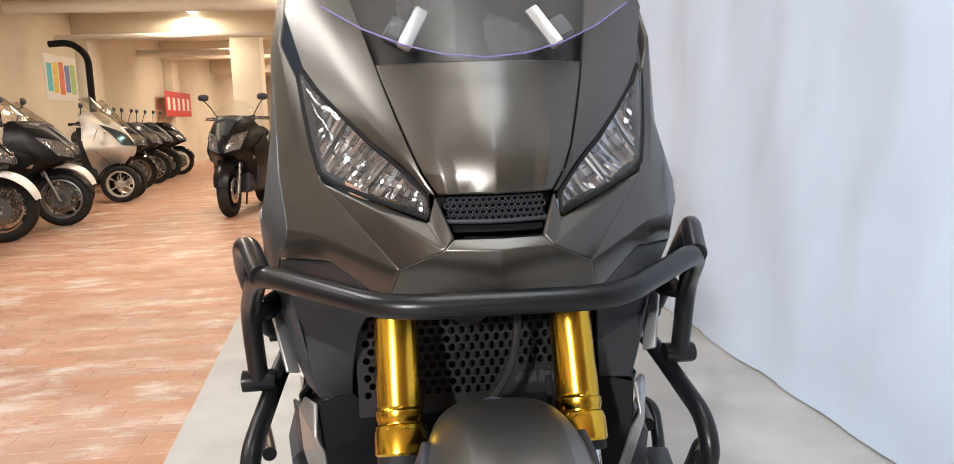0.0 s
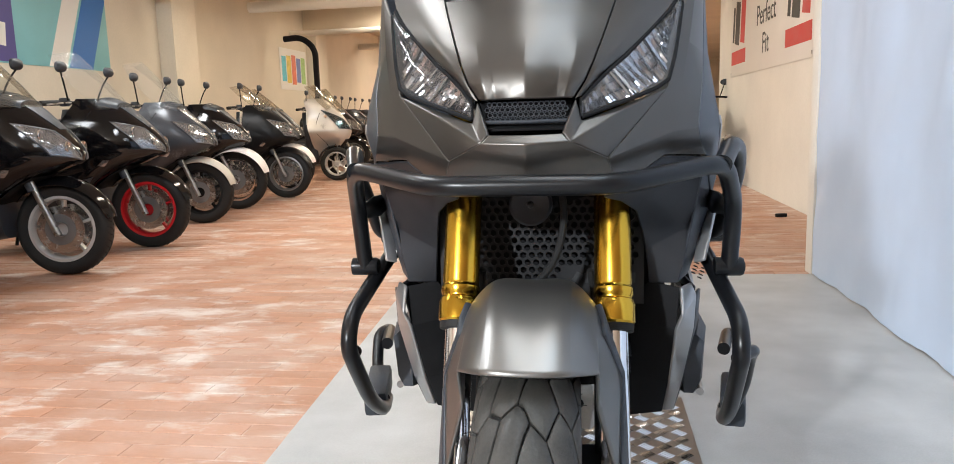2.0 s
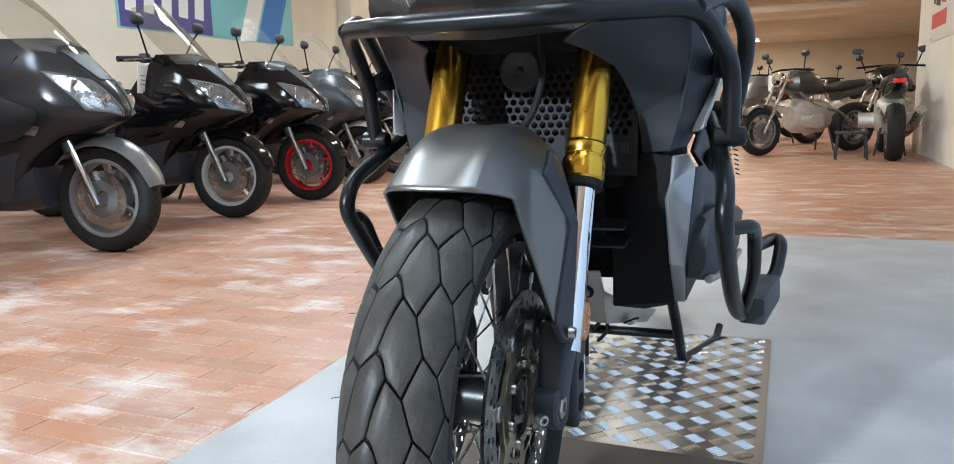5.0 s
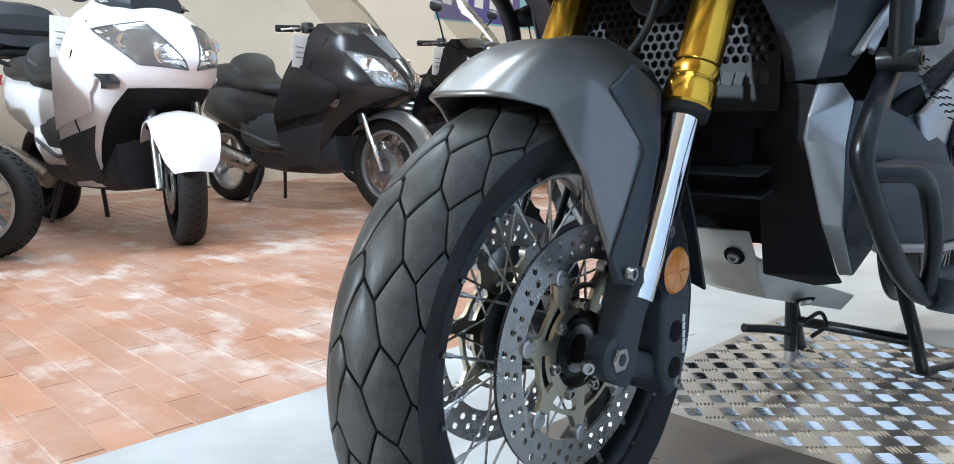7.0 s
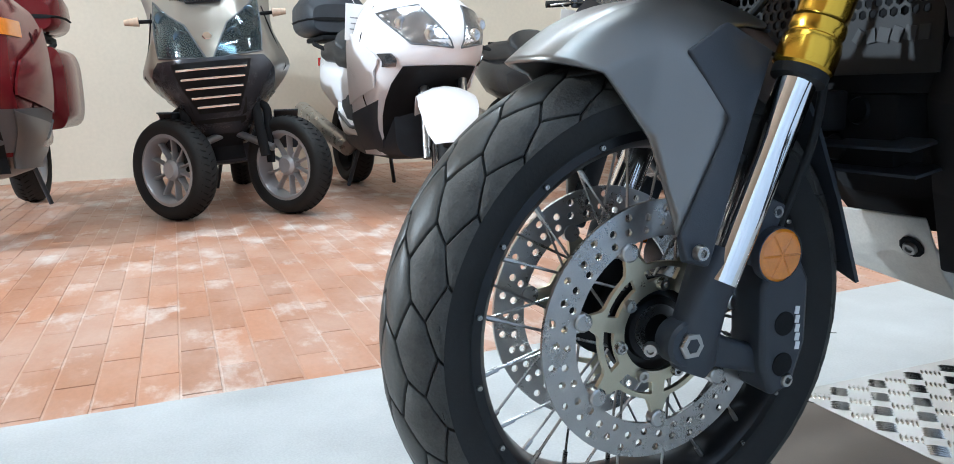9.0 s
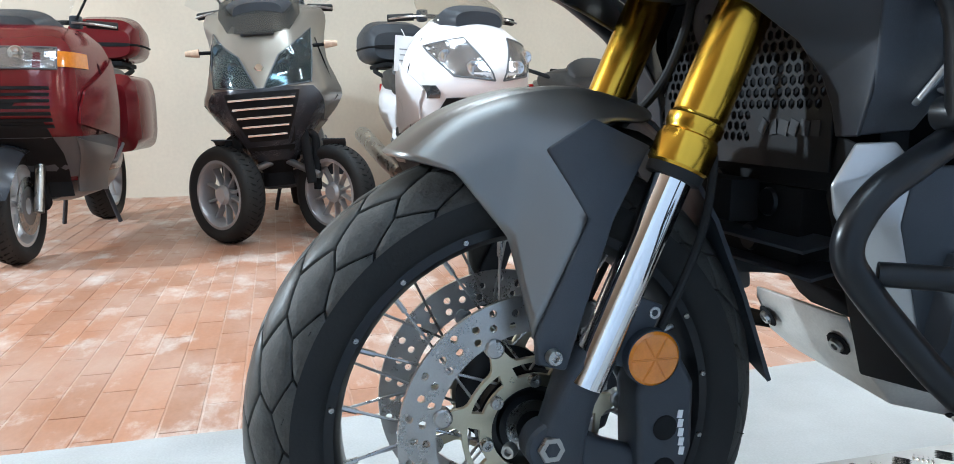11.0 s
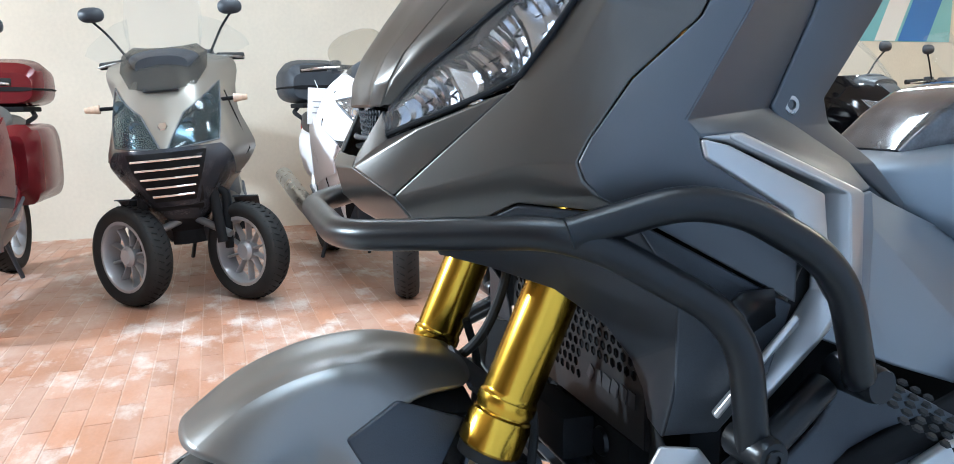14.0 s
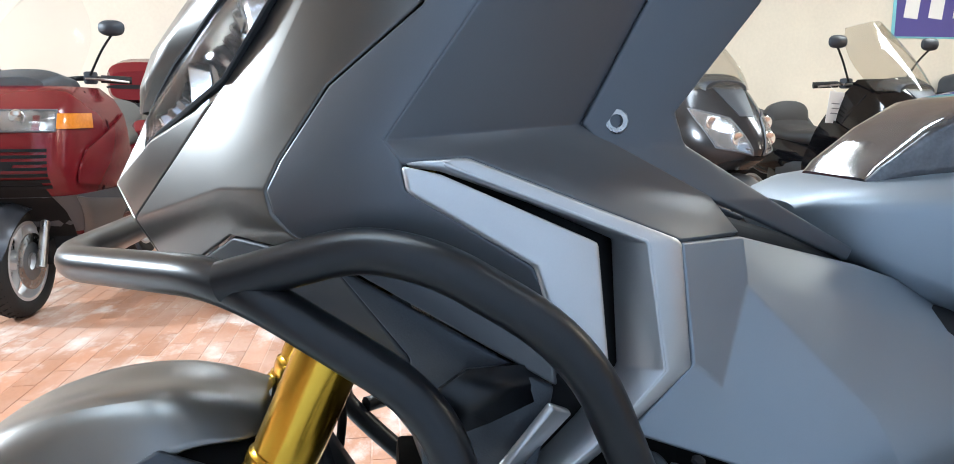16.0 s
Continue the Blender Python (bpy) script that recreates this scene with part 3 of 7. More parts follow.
def brake_disc(s):
    place = lambda x, y: AX + Vector((s * 0.0590, x, y))
    loops = [ring_loop(0.148, 96), ring_loop(0.108, 72)]
    for k in range(36):
        for j in range(2):
            a = 2 * math.pi * (k + 0.22 * j) / 36
            r = (0.138, 0.123)[j] if k % 2 else (0.131, 0.118)[j]
            loops.append(ring_loop(0.0044, 8, r * math.cos(a), r * math.sin(a)))
    disc = part("brake_disc", plate(loops, 0.0045, place, Vector((s, 0, 0))), STEEL, bike, "drilled steel brake disc", 25)
    # seven-armed carrier
    outline, inner = [], ring_loop(0.047, 60)
    for k in range(120):
        a = 2 * math.pi * k / 120
        w = 0.5 + 0.5 * math.cos(7 * (a - PHASE))
        outline.append(((0.079 + 0.029 * w ** 7) * math.cos(a), (0.079 + 0.029 * w ** 7) * math.sin(a)))
    loops = [outline, inner]
    for k in range(7):
        a0 = 2 * math.pi * (k + 0.5) / 7 + PHASE
        slot = []
        for j in range(13):
            t = a0 - 0.34 + 0.68 * j / 12
            slot.append((0.0735 * math.cos(t), 0.0735 * math.sin(t)))
        for j in range(12, -1, -1):
            t = a0 - 0.30 + 0.60 * j / 12
            slot.append((0.060 * math.cos(t), 0.060 * math.sin(t)))
        loops.append(slot)
    part("disc_carrier", plate(loops, 0.006, lambda x, y: AX + Vector((s * 0.0570, x, y)), Vector((s, 0, 0))), CARRIER, disc, "champagne alloy disc carrier", 25)
    for k in range(7):
        a = 2 * math.pi * k / 7 + PHASE
        c = AX + Vector((s * 0.0570, 0.103 * math.cos(a), 0.103 * math.sin(a)))
        part("disc_button", lathe([(0.004, 0.0115), (0.0085, 0.0115), (0.0105, 0.010), (0.0105, -0.001), (0.004, -0.001)], 16, (0, 0, 0)) if s > 0 else lathe([(0.004, -0.0115), (0.0085, -0.0115), (0.0105, -0.010), (0.0105, 0.001), (0.004, 0.001)], 16), STEEL, disc).location = c
        a += math.pi / 7
        part("disc_bolt", hexbolt(AX + Vector((s * 0.0625, 0.054 * math.cos(a), 0.054 * math.sin(a))), (s, 0, 0), 0.0075, 0.007), STEEL, disc)


brake_disc(1), brake_disc(-1)

# forks: gold outer tubes, chrome stanchions, black lower legs
UP = Vector((0, 0.395, 0.919)).normalized()
FWD = Vector((0, -UP.z, UP.y))


def turned_along(profile, base, segs=32):
    """Turns (radius, height) pairs about the fork's axis from base."""
    bm = lathe([(r, h) for r, h in profile], segs)
    q = Vector((1, 0, 0)).rotation_difference(UP).to_matrix().to_4x4()
    bm.transform(Matrix.Translation(base) @ q)
    return bm


for s in (1, -1):
    base = Vector((s * 0.112, 0.046, 0.392))
    leg = part("fork_tube", turned_along([(0.029, 0.206), (0.0315, 0.209), (0.0315, 0.234), (0.0300, 0.238), (0.0295, 0.241), (0.0272, 0.243), (0.0272, 0.246), (0.0290, 0.249), (0.0290, 0.258), (0.0270, 0.261), (0.0268, 0.264), (0.0274, 0.267), (0.0270, 0.50), (0.0264, 0.64)], base, 40), GOLD, bike, "gold anodised upside-down fork tube")
    part("dust_seal", turned_along([(0.022, 0.195), (0.0285, 0.196), (0.0292, 0.206), (0.022, 0.207)], base), RUBBER, leg)
    part("stanchion", turned_along([(0.0205, -0.03), (0.0205, 0.24)], base), CHROME, leg, "chrome fork stanchion")
    # lower casting with the axle clamp
    rings = []
    for h, a, b, f in ((0.004, 0.0240, 0.025, 0.0), (-0.012, 0.0255, 0.026, 0.002), (-0.045, 0.022, 0.024, 0.002), (-0.085, 0.019, 0.027, -0.004), (-0.115, 0.018, 0.029, -0.012), (-0.132, 0.013, 0.020, -0.016)):
        c = base + UP * h + Vector((-s * 0.010, 0, 0)) + FWD * f
        rings.append(oval(c, (1, 0, 0), FWD, a, b, 3.0, 20))
    low = part("fork_foot", loft(rings), BLACK_PLASTIC, leg, "black cast fork foot")
    part("axle_clamp", lathe([(0.013, 0.0), (0.024, 0.0), (0.026, 0.004), (0.026, 0.026), (0.023, 0.030), (0.013, 0.030)], 28, AX + Vector((s * 0.086 - (0.0 if s > 0 else 0.03), 0, 0))), BLACK_PLASTIC, leg)
    nut = lathe([(0.0085, 0), (0.0085, 0.006), (0.014, 0.006), (0.0155, 0.004), (0.0155, 0)], 6 if s > 0 else 24)
    nut.transform(Matrix.Translation(AX + Vector((s * 0.1145, 0, 0))) @ (Matrix.Identity(4) if s > 0 else Matrix.Rotation(math.pi, 4, "Z")))
    part("axle_nut", nut, STEEL, leg, "steel axle end with a hexagon socket")
    arm = loft([oval((s * 0.090, 0.012, AX.z - 0.004), (1, 0, 0), (0, 0, 1), 0.016, 0.026, 3), oval((s * 0.089, 0.07, AX.z - 0.026), (1, 0, 0), (0, 0, 1), 0.013, 0.018, 3), oval((s * 0.087, 0.125, AX.z - 0.045), (1, 0, 0), (0, 0, 1), 0.012, 0.017, 3), oval((s * 0.087, 0.155, AX.z - 0.030), (1, 0, 0), (0, 0, 1), 0.011, 0.014, 3)])
    part("caliper_arm", arm, BLACK_PLASTIC, leg, "black caliper carrier arm")
    part("pinch_bolt", hexbolt(AX + Vector((s * 0.098, -0.037, -0.004)), (s * 0.7, -0.6, 0), 0.008, 0.01), STEEL, leg)
part("lower_yoke", loft_y([(0.18, 0.10, 0.775, 0.80), (0.20, 0.15, 0.77, 0.81), (0.25, 0.15, 0.77, 0.81), (0.27, 0.08, 0.775, 0.805)], 4), DARK_CAVITY, bike)

# brake calipers with amber reflectors
for s in (1, -1):
    x = s * 0.072
    path = [(0.096, 0.05), (0.112, 0.088), (0.138, 0.098), (0.164, 0.055), (0.166, -0.02), (0.150, -0.070), (0.120, -0.080), (0.102, -0.04)]
    bm = plate([path], 0.052, lambda a, b: Vector((x - s * 0.012, a, AX.z + b)), Vector((s, 0, 0)))
    cal = part("brake_caliper", bm, BLACK_PLASTIC, bike, "black four-piston brake caliper", mods=(("bevel", 0.006, 2),))
    for k, (a, b) in enumerate(((0.131, 0.006), (0.132, -0.042))):
        part("piston_cap", lathe([(0.001, 0.042), (0.012, 0.042), (0.014, 0.041), (0.014, 0.036), (0.001, 0.036)] if s > 0 else [(0.001, -0.042), (0.012, -0.042), (0.014, -0.041), (0.014, -0.036), (0.001, -0.036)], 20, (x, a, AX.z + b)), DARK_CAVITY, cal)
    for a, b in ((0.112, 0.122), (0.140, -0.062)):
        part("caliper_bolt", hexbolt((x + s * 0.036, a, AX.z + b - (0.03 if b > 0 else 0)), (s, 0, 0), 0.0085, 0.007), STEEL, cal)
    # plain bars stand for the maker's name
    for k in range(5):
        part("name_mark", box(0.001, 0.009, 0.006, Matrix.Translation((x + s * 0.0408, 0.148 + k * 0.001, AX.z + 0.020 - k * 0.0105)) @ pose(0, 0, 0, 82)), PAPER, cal)
    refl = Vector((s * 0.116, 0.108, 0.388))
    prof = [(0.001, 0.009), (0.026, 0.0085), (0.029, 0.006), (0.029, -0.004), (0.001, -0.004)]
    rf = part("reflector", lathe(prof if s > 0 else [(r, -h) for r, h in prof], 40, refl), AMBER, cal, "round amber reflector")
    prof = [(0.0292, 0.0065), (0.0305, 0.0065), (0.0305, -0.005), (0.0292, -0.005)]
    part("reflector_rim", lathe(prof if s > 0 else [(r, -h) for r, h in prof], 40, refl, closed=True), BLACK_PLASTIC, rf)
    for k in range(6):
        a = 2 * math.pi * k / 6
        part("facet_rib", tube([refl + Vector((s * 0.0088, 0, 0)), refl + Vector((s * 0.0082, 0.026 * math.cos(a), 0.026 * math.sin(a)))], 0.0012, 6), AMBER, rf)
    part("reflector_bracket", box(0.006, 0.030, 0.075, Matrix.Translation((s * 0.107, 0.095, 0.411)) @ pose(0, 0, 0, -22), 0.002), BLACK_PLASTIC, cal)
    part("bracket_bolt", hexbolt((s * 0.105, 0.113, 0.433), (s, 0, 0), 0.0075, 0.006), STEEL, cal)

# front mudguard: a beak, a saddle over the tyre and two faceted side cheeks
F = {
    "t0": (0.0, -0.150, 0.593), "t1": (0.056, -0.146, 0.594), "k1": (0.084, -0.095, 0.581),
    "a0": (0.0, -0.098, 0.630), "a1": (0.052, -0.095, 0.643), "a2": (0.083, -0.062, 0.594),
    "b0": (0.0, -0.02, 0.655), "b1": (0.056, -0.018, 0.671), "b2": (0.084, -0.030, 0.603),
    "c0": (0.0, 0.055, 0.660), "c1": (0.054, 0.052, 0.674), "c2": (0.085, 0.036, 0.640),
    "e0": (0.0, 0.13, 0.642), "e1": (0.045, 0.13, 0.645), "e2": (0.070, 0.13, 0.622),
    "s1": (0.092, -0.006, 0.601), "m": (0.086, -0.041, 0.515), "s2": (0.118, 0.031, 0.534), "b": (0.113, -0.022, 0.416),
}
FENDER = ("t0 t1 a1 a0", "t1 k1 a2 a1", "a0 a1 b1 b0", "a1 a2 b2 b1", "b0 b1 c1 c0", "b1 b2 s1 c2 c1", "c0 c1 e1 e0", "c1 c2 e2 e1",
          "k1 m b2 a2", "b2 m s2 s1", "m b s2", "s1 s2 c2")
CHEEK = {tuple(round(c, 4) for c in F[k]) for k in ("k1", "m", "b", "s2", "s1", "b2", "a2")}
both = merge(*(shell(F, FENDER, side, Vector((0.6, -0.3, 1))) for side in (1, -1)))
bmesh.ops.remove_doubles(both, verts=both.verts[:], dist=0.0005)
creased(both, 0.10, 0.88, CHEEK)
fender = part("front_mudguard", both, FENDER_GREY, bike, "matt grey beaked front mudguard", 60, (("subsurf", 3, 0), ("solid", 0.004, -1)))
for s in (1, -1):
    K = {"a": (0.095, -0.005, 0.602), "b": (0.108, 0.014, 0.568), "c": (0.120, 0.031, 0.535), "d": (0.119, 0.006, 0.478), "e": (0.116, -0.021, 0.420), "f": (0.128, -0.020, 0.396), "g": (0.129, 0.008, 0.386), "h": (0.127, 0.030, 0.455), "i": (0.124, 0.056, 0.534), "j": (0.088, 0.112, 0.604), "k": (0.091, 0.046, 0.632), "l": (0.106, 0.058, 0.585), "n": (0.096, 0.020, 0.618)}
    inner = shell(K, ("a b l n", "n l k", "b c i l", "k l j", "l i j", "c d h i", "d e g h", "e f g"), s)
    part("mudguard_stay", inner, BLACK_PLASTIC, fender, "black plastic mudguard stay", 40, (("solid", 0.012, -1), ("bevel", 0.003, 2)))
    part("mudguard_bolt", hexbolt((s * 0.1275, -0.006, 0.402), (s, 0, 0), 0.0085, 0.008), STEEL, fender)
part("mudguard_liner", sheet([[(x, y, z - 3.0 * x * x) for x in (-0.074, -0.05, -0.025, 0, 0.025, 0.05, 0.074)] for y, z in ((-0.02, 0.622), (0.02, 0.630), (0.06, 0.630), (0.13, 0.618))], 0.004), DARK_CAVITY, fender)
part("rear_flap", sheet([[(x, 0.128 + 0.17 * t, 0.648 - 0.02 * abs(x) / 0.06 - 0.30 * t ** 1.5) for x in (-0.065, -0.03, 0, 0.03, 0.065)] for t in (0, 0.25, 0.5, 0.75, 1.0)], 0.005), BLACK_PLASTIC, fender)

# the whole front end stands a little turned about the steering axis
STEER = Matrix.Translation((0, 0.014, 0.008)) @ Matrix.Translation((0, 0.10, 0.392)) @ Matrix.Rotation(radians(1.6), 4, UP) @ Matrix.Translation((0, -0.10, -0.392))
for ob in bike.children:
    ob.matrix_basis = STEER @ ob.matrix_basis

# front and side fairing, facet by facet
B = {
    "n": (0.0, 0.024, 0.851), "m": (0.0, 0.030, 0.824), "v": (0.057, 0.030, 0.853), "gb": (0.047, 0.036, 0.864), "gt": (0.064, 0.058, 0.907),
    "lo": (0.0, 0.048, 0.806), "lo2": (0.0, 0.085, 0.782), "ha": (0.071, 0.060, 0.879), "hb": (0.186, 0.135, 0.921),
    "s1": (0.104, 0.057, 0.830), "pm": (0.123, 0.0775, 0.8915), "gn": (0.0, 0.036, 0.863), "ch": (0.118, 0.088, 0.788),
    "hc": (0.216, 0.215, 1.045), "c2": (0.183, 0.142, 0.829), "c1": (0.196, 0.138, 0.862), "cm": (0.208, 0.165, 0.922), "c0": (0.222, 0.197, 0.990), "ct": (0.240, 0.255, 1.095),
    "bt2": (0.258, 0.315, 1.095), "bt": (0.250, 0.258, 0.981), "bm": (0.243, 0.207, 0.931), "s3a": (0.2345, 0.1785, 0.884), "s3": (0.2325, 0.1705, 0.866), "s3b": (0.2350, 0.1745, 0.852), "bb": (0.240, 0.185, 0.840),
    "ctt": (0.220, 0.37, 1.28), "btt": (0.235, 0.41, 1.28), "utt": (0.24, 0.44, 1.28), "cqq": (0.18, 0.53, 1.28), "u2": (0.262, 0.345, 1.095), "u0": (0.262, 0.291, 0.985), "s9": (0.268, 0.237, 0.901), "tl": (0.272, 0.246, 0.890), "tb": (0.275, 0.249, 0.873), "tt": (0.270, 0.282, 0.894),
    "bl": (0.284, 0.322, 0.831), "b3": (0.286, 0.330, 0.811), "s15": (0.278, 0.339, 0.756), "lt": (0.250, 0.208, 0.827),
    "tr": (0.256, 0.421, 0.842), "t2": (0.246, 0.438, 0.757), "t3": (0.254, 0.395, 0.714),
    "w2": (0.200, 0.488, 0.838), "cl": (0.190, 0.469, 0.863), "cv": (0.195, 0.370, 0.912), "cp": (0.190, 0.414, 0.995), "cq": (0.196, 0.445, 1.095),
}
PANELS = [
    ("nose_beak", GUNMETAL, ("n v s1 m", "m s1 ch lo", "lo ch lo2", "n gn gb v"), "matt gunmetal nose beak"),
    ("headlight_surround", GUNMETAL, ("v ha pm", "ha hb pm", "pm hb s1", "v pm s1", "v gb gt ha"), "matt gunmetal panel under the headlight"),
    ("front_side_panel", GUNMETAL, ("hb cm c1 s1", "s1 c1 c2", "hb hc c0 cm", "hc ct c0", "ct bt2 bt c0", "c0 bt bm cm", "cm bm s3a s3 c1", "c1 s3 s3b bb c2", "c2 bb lt", "s1 c2 ch", "ct ctt btt bt2"), "matt gunmetal front side panel"),
    ("side_panel", GUNMETAL_SIDE, ("bt2 btt utt u2", "bt2 u2 u0 bt", "bt u0 s9 bm", "bm s9 tl tb s3 s3a", "s3 tb bl lt bb s3b", "bl b3 s15 lt"), "matt dark grey side panel"),
    ("upper_side_panel", GUNMETAL_SIDE, ("u2 utt cqq cq", "u2 cq cp u0", "u0 cp cv s9", "s9 cv tt tl", "tt cv cl tr", "cl w2 tr"), "matt dark grey upper side panel"),
]
for s in (1, -1):
    for name, material, faces, label in PANELS:
        if name == "nose_beak":
            if s < 0:
                continue
            bm = merge(shell(B, faces, 1), shell(B, faces, -1))
            bmesh.ops.remove_doubles(bm, verts=bm.verts[:], dist=0.0005)
            part(name, bm, material, bike, label, 40, (("solid", 0.005, -1), ("bevel", 0.007, 4)))
            continue
        bm = shell(B, faces, s)
        c = sum((v.co for v in bm.verts), Vector()) / len(bm.verts)
        for v in bm.verts:
            v.co += (c - v.co).normalized() * 0.0008
        part(name, bm, material, bike, label, 40, (("solid", 0.005, -1), ("bevel", 0.005 if "beak" in name or "surround" in name else 0.013, 4)))
    # silver vent trim: an outer frame, a sunk chamfer and a blade across the slot
    T = {"tl": (0.273, 0.248, 0.891), "tt": (0.272, 0.283, 0.895), "tr": (0.259, 0.421, 0.843), "t2": (0.249, 0.437, 0.757), "t3": (0.255, 0.394, 0.714), "t4": (0.258, 0.330, 0.652),
         "i0": (0.276, 0.268, 0.889), "i1": (0.268, 0.395, 0.843), "i2": (0.258, 0.415, 0.758), "i3": (0.262, 0.380, 0.716), "i4": (0.262, 0.322, 0.660),
         "j0": (0.266, 0.280, 0.884), "j1": (0.246, 0.378, 0.842), "j2": (0.238, 0.388, 0.757), "j3": (0.240, 0.362, 0.722), "j4": (0.246, 0.316, 0.668)}
    part("vent_frame", shell(T, ("tl tt i0", "tt tr i1 i0", "tr t2 i2 i1", "t2 t3 i3 i2", "t3 t4 i4 i3"), s), SATIN_SILVER, bike, "satin silver side vent frame", 40, (("solid", 0.008, -1), ("bevel", 0.004, 3)))
    part("vent_chamfer", shell(T, ("i0 i1 j1 j0", "i1 i2 j2 j1", "i2 i3 j3 j2", "i3 i4 j4 j3"), s), SATIN_SILVER, bike, "", 40, (("solid", 0.004, -1), ("bevel", 0.003, 2)))
    D = {"tl": (0.275, 0.247, 0.889), "tb": (0.278, 0.250, 0.874), "bl": (0.287, 0.322, 0.833), "b3": (0.289, 0.329, 0.812), "tip": (0.283, 0.372, 0.756), "up": (0.277, 0.362, 0.845), "sf": (0.277, 0.268, 0.885), "x1": (0.284, 0.345, 0.742)}
    part("vent_blade", shell(D, ("tl tb bl up sf", "bl b3 tip up"), s), SATIN_SILVER, bike, "satin silver vent blade", 40, (("solid", 0.008, -1), ("bevel", 0.003, 3)))
    G = {"a": (0.245, 0.27, 0.89), "b": (0.232, 0.40, 0.85), "c": (0.228, 0.41, 0.75), "d": (0.235, 0.33, 0.66), "e": (0.25, 0.30, 0.74), "f": (0.255, 0.30, 0.85)}
    part("vent_duct", shell(G, ("a b f", "f b c e", "e c d"), s), DARK_CAVITY, bike, "black vent duct", mods=(("solid", 0.004, -1),))
    L = {"a": (0.288, 0.335, 0.748), "b": (0.270, 0.352, 0.736), "c": (0.246, 0.300, 0.650), "d": (0.262, 0.290, 0.655)}
    part("lower_blade", shell(L, ("a b c d",), s), SATIN_SILVER, bike, "satin silver lower blade", mods=(("solid", 0.006, -1), ("bevel", 0.002, 2)))
    # dark cover towards the knee
    C = {"a": (0.199, 0.370, 0.913), "b": (0.194, 0.414, 0.996), "c": (0.200, 0.447, 1.095), "d": (0.185, 0.55, 1.095), "e": (0.174, 0.505, 1.000), "f": (0.184, 0.442, 0.922), "g": (0.180, 0.452, 0.900), "h": (0.165, 0.530, 0.858), "i": (0.100, 0.645, 0.808), "j": (0.108, 0.635, 0.798), "k": (0.192, 0.470, 0.861), "l": (0.198, 0.385, 0.898)}
    cover = part("knee_cover", shell(C, ("b c d e", "a b e f", "a f g l", "l g h k", "h i j k"), s), GUNMETAL_SIDE, bike, "matt black knee cover", 40, (("solid", 0.006, -1), ("bevel", 0.004, 3)))
    part("cover_bolt", hexbolt((s * 0.190, 0.403, 0.910), (s, 0, 0.1), 0.0095, 0.005), STEEL, cover)
    # lower fairing round the fork opening
    O = [(0.120, 0.090, 0.787), (0.183, 0.143, 0.827), (0.248, 0.208, 0.825), (0.243, 0.250, 0.766), (0.236, 0.265, 0.720), (0.226, 0.268, 0.660), (0.216, 0.266, 0.624)]
    I = [(0.100, 0.100, 0.775), (0.125, 0.140, 0.765), (0.148, 0.190, 0.748), (0.160, 0.235, 0.715), (0.166, 0.262, 0.680), (0.170, 0.275, 0.650), (0.172, 0.280, 0.622)]
    Q = {f"o{k}": p for k, p in enumerate(O)} | {f"i{k}": p for k, p in enumerate(I)}
    part("lower_fairing", shell(Q, [f"o{k} o{k + 1} i{k + 1} i{k}" for k in range(6)], s), MATT_BLACK, bike, "matt black lower fairing", 45, (("solid", 0.005, -1), ("bevel", 0.006, 3)))
    Q = {"a": (0.248, 0.209, 0.823), "b": (0.276, 0.337, 0.755), "c": (0.262, 0.335, 0.690), "d": (0.236, 0.310, 0.630), "e": (0.216, 0.268, 0.624), "f": (0.228, 0.269, 0.670), "g": (0.244, 0.252, 0.766)}
    part("lower_side_panel", shell(Q, ("a b g", "b c f g", "c d e f"), s), BLACK_PLASTIC, bike, "black plastic lower side panel", 45, (("solid", 0.005, -1), ("bevel", 0.004, 2)))
    Q = {"a": (0.222, 0.262, 0.619), "b": (0.240, 0.289, 0.621), "c": (0.223, 0.238, 0.580), "d": (0.214, 0.250, 0.553), "r": (0.250, 0.303, 0.599), "s": (0.246, 0.296, 0.545), "e": (0.233, 0.34, 0.44), "f": (0.210, 0.33, 0.44), "g": (0.226, 0.41, 0.362), "h": (0.208, 0.405, 0.362), "k": (0.262, 0.345, 0.600), "l": (0.258, 0.350, 0.54), "m": (0.242, 0.43, 0.40)}
    part("silver_leg_shield", shell(Q, ("a b r c", "c r s d", "d s e f", "f e g h"), s), SATIN_SILVER, bike, "satin silver lower leg shield", 30, (("solid", 0.006, -1), ("bevel", 0.004, 3)))
    part("outer_leg_shield", shell(Q, ("r k l s", "s l m e", "e m g"), s), BLACK_PLASTIC, bike, "black outer leg shield", 30, (("solid", 0.006, -1), ("bevel", 0.006, 3)))
    Q = {"a": (0.219, 0.266, 0.617), "b": (0.212, 0.254, 0.553), "c": (0.208, 0.332, 0.44), "d": (0.206, 0.405, 0.361), "e": (0.104, 0.396, 0.350), "f": (0.110, 0.36, 0.45), "g": (0.130, 0.31, 0.56), "h": (0.172, 0.283, 0.624), "i": (0.140, 0.50, 0.322), "j": (0.180, 0.50, 0.332)}
    # shade under the nose is put into the colour: darker than the outer shield
    part("inner_leg_shield", shell(Q, ("a h g b", "b g f c", "c f e d", "d e i j"), s, Vector((0, -1, 0))), DARK_CAVITY, bike, "black inner leg shield, darkened for shade", mods=(("solid", 0.005, -1), ("bevel", 0.003, 2)))
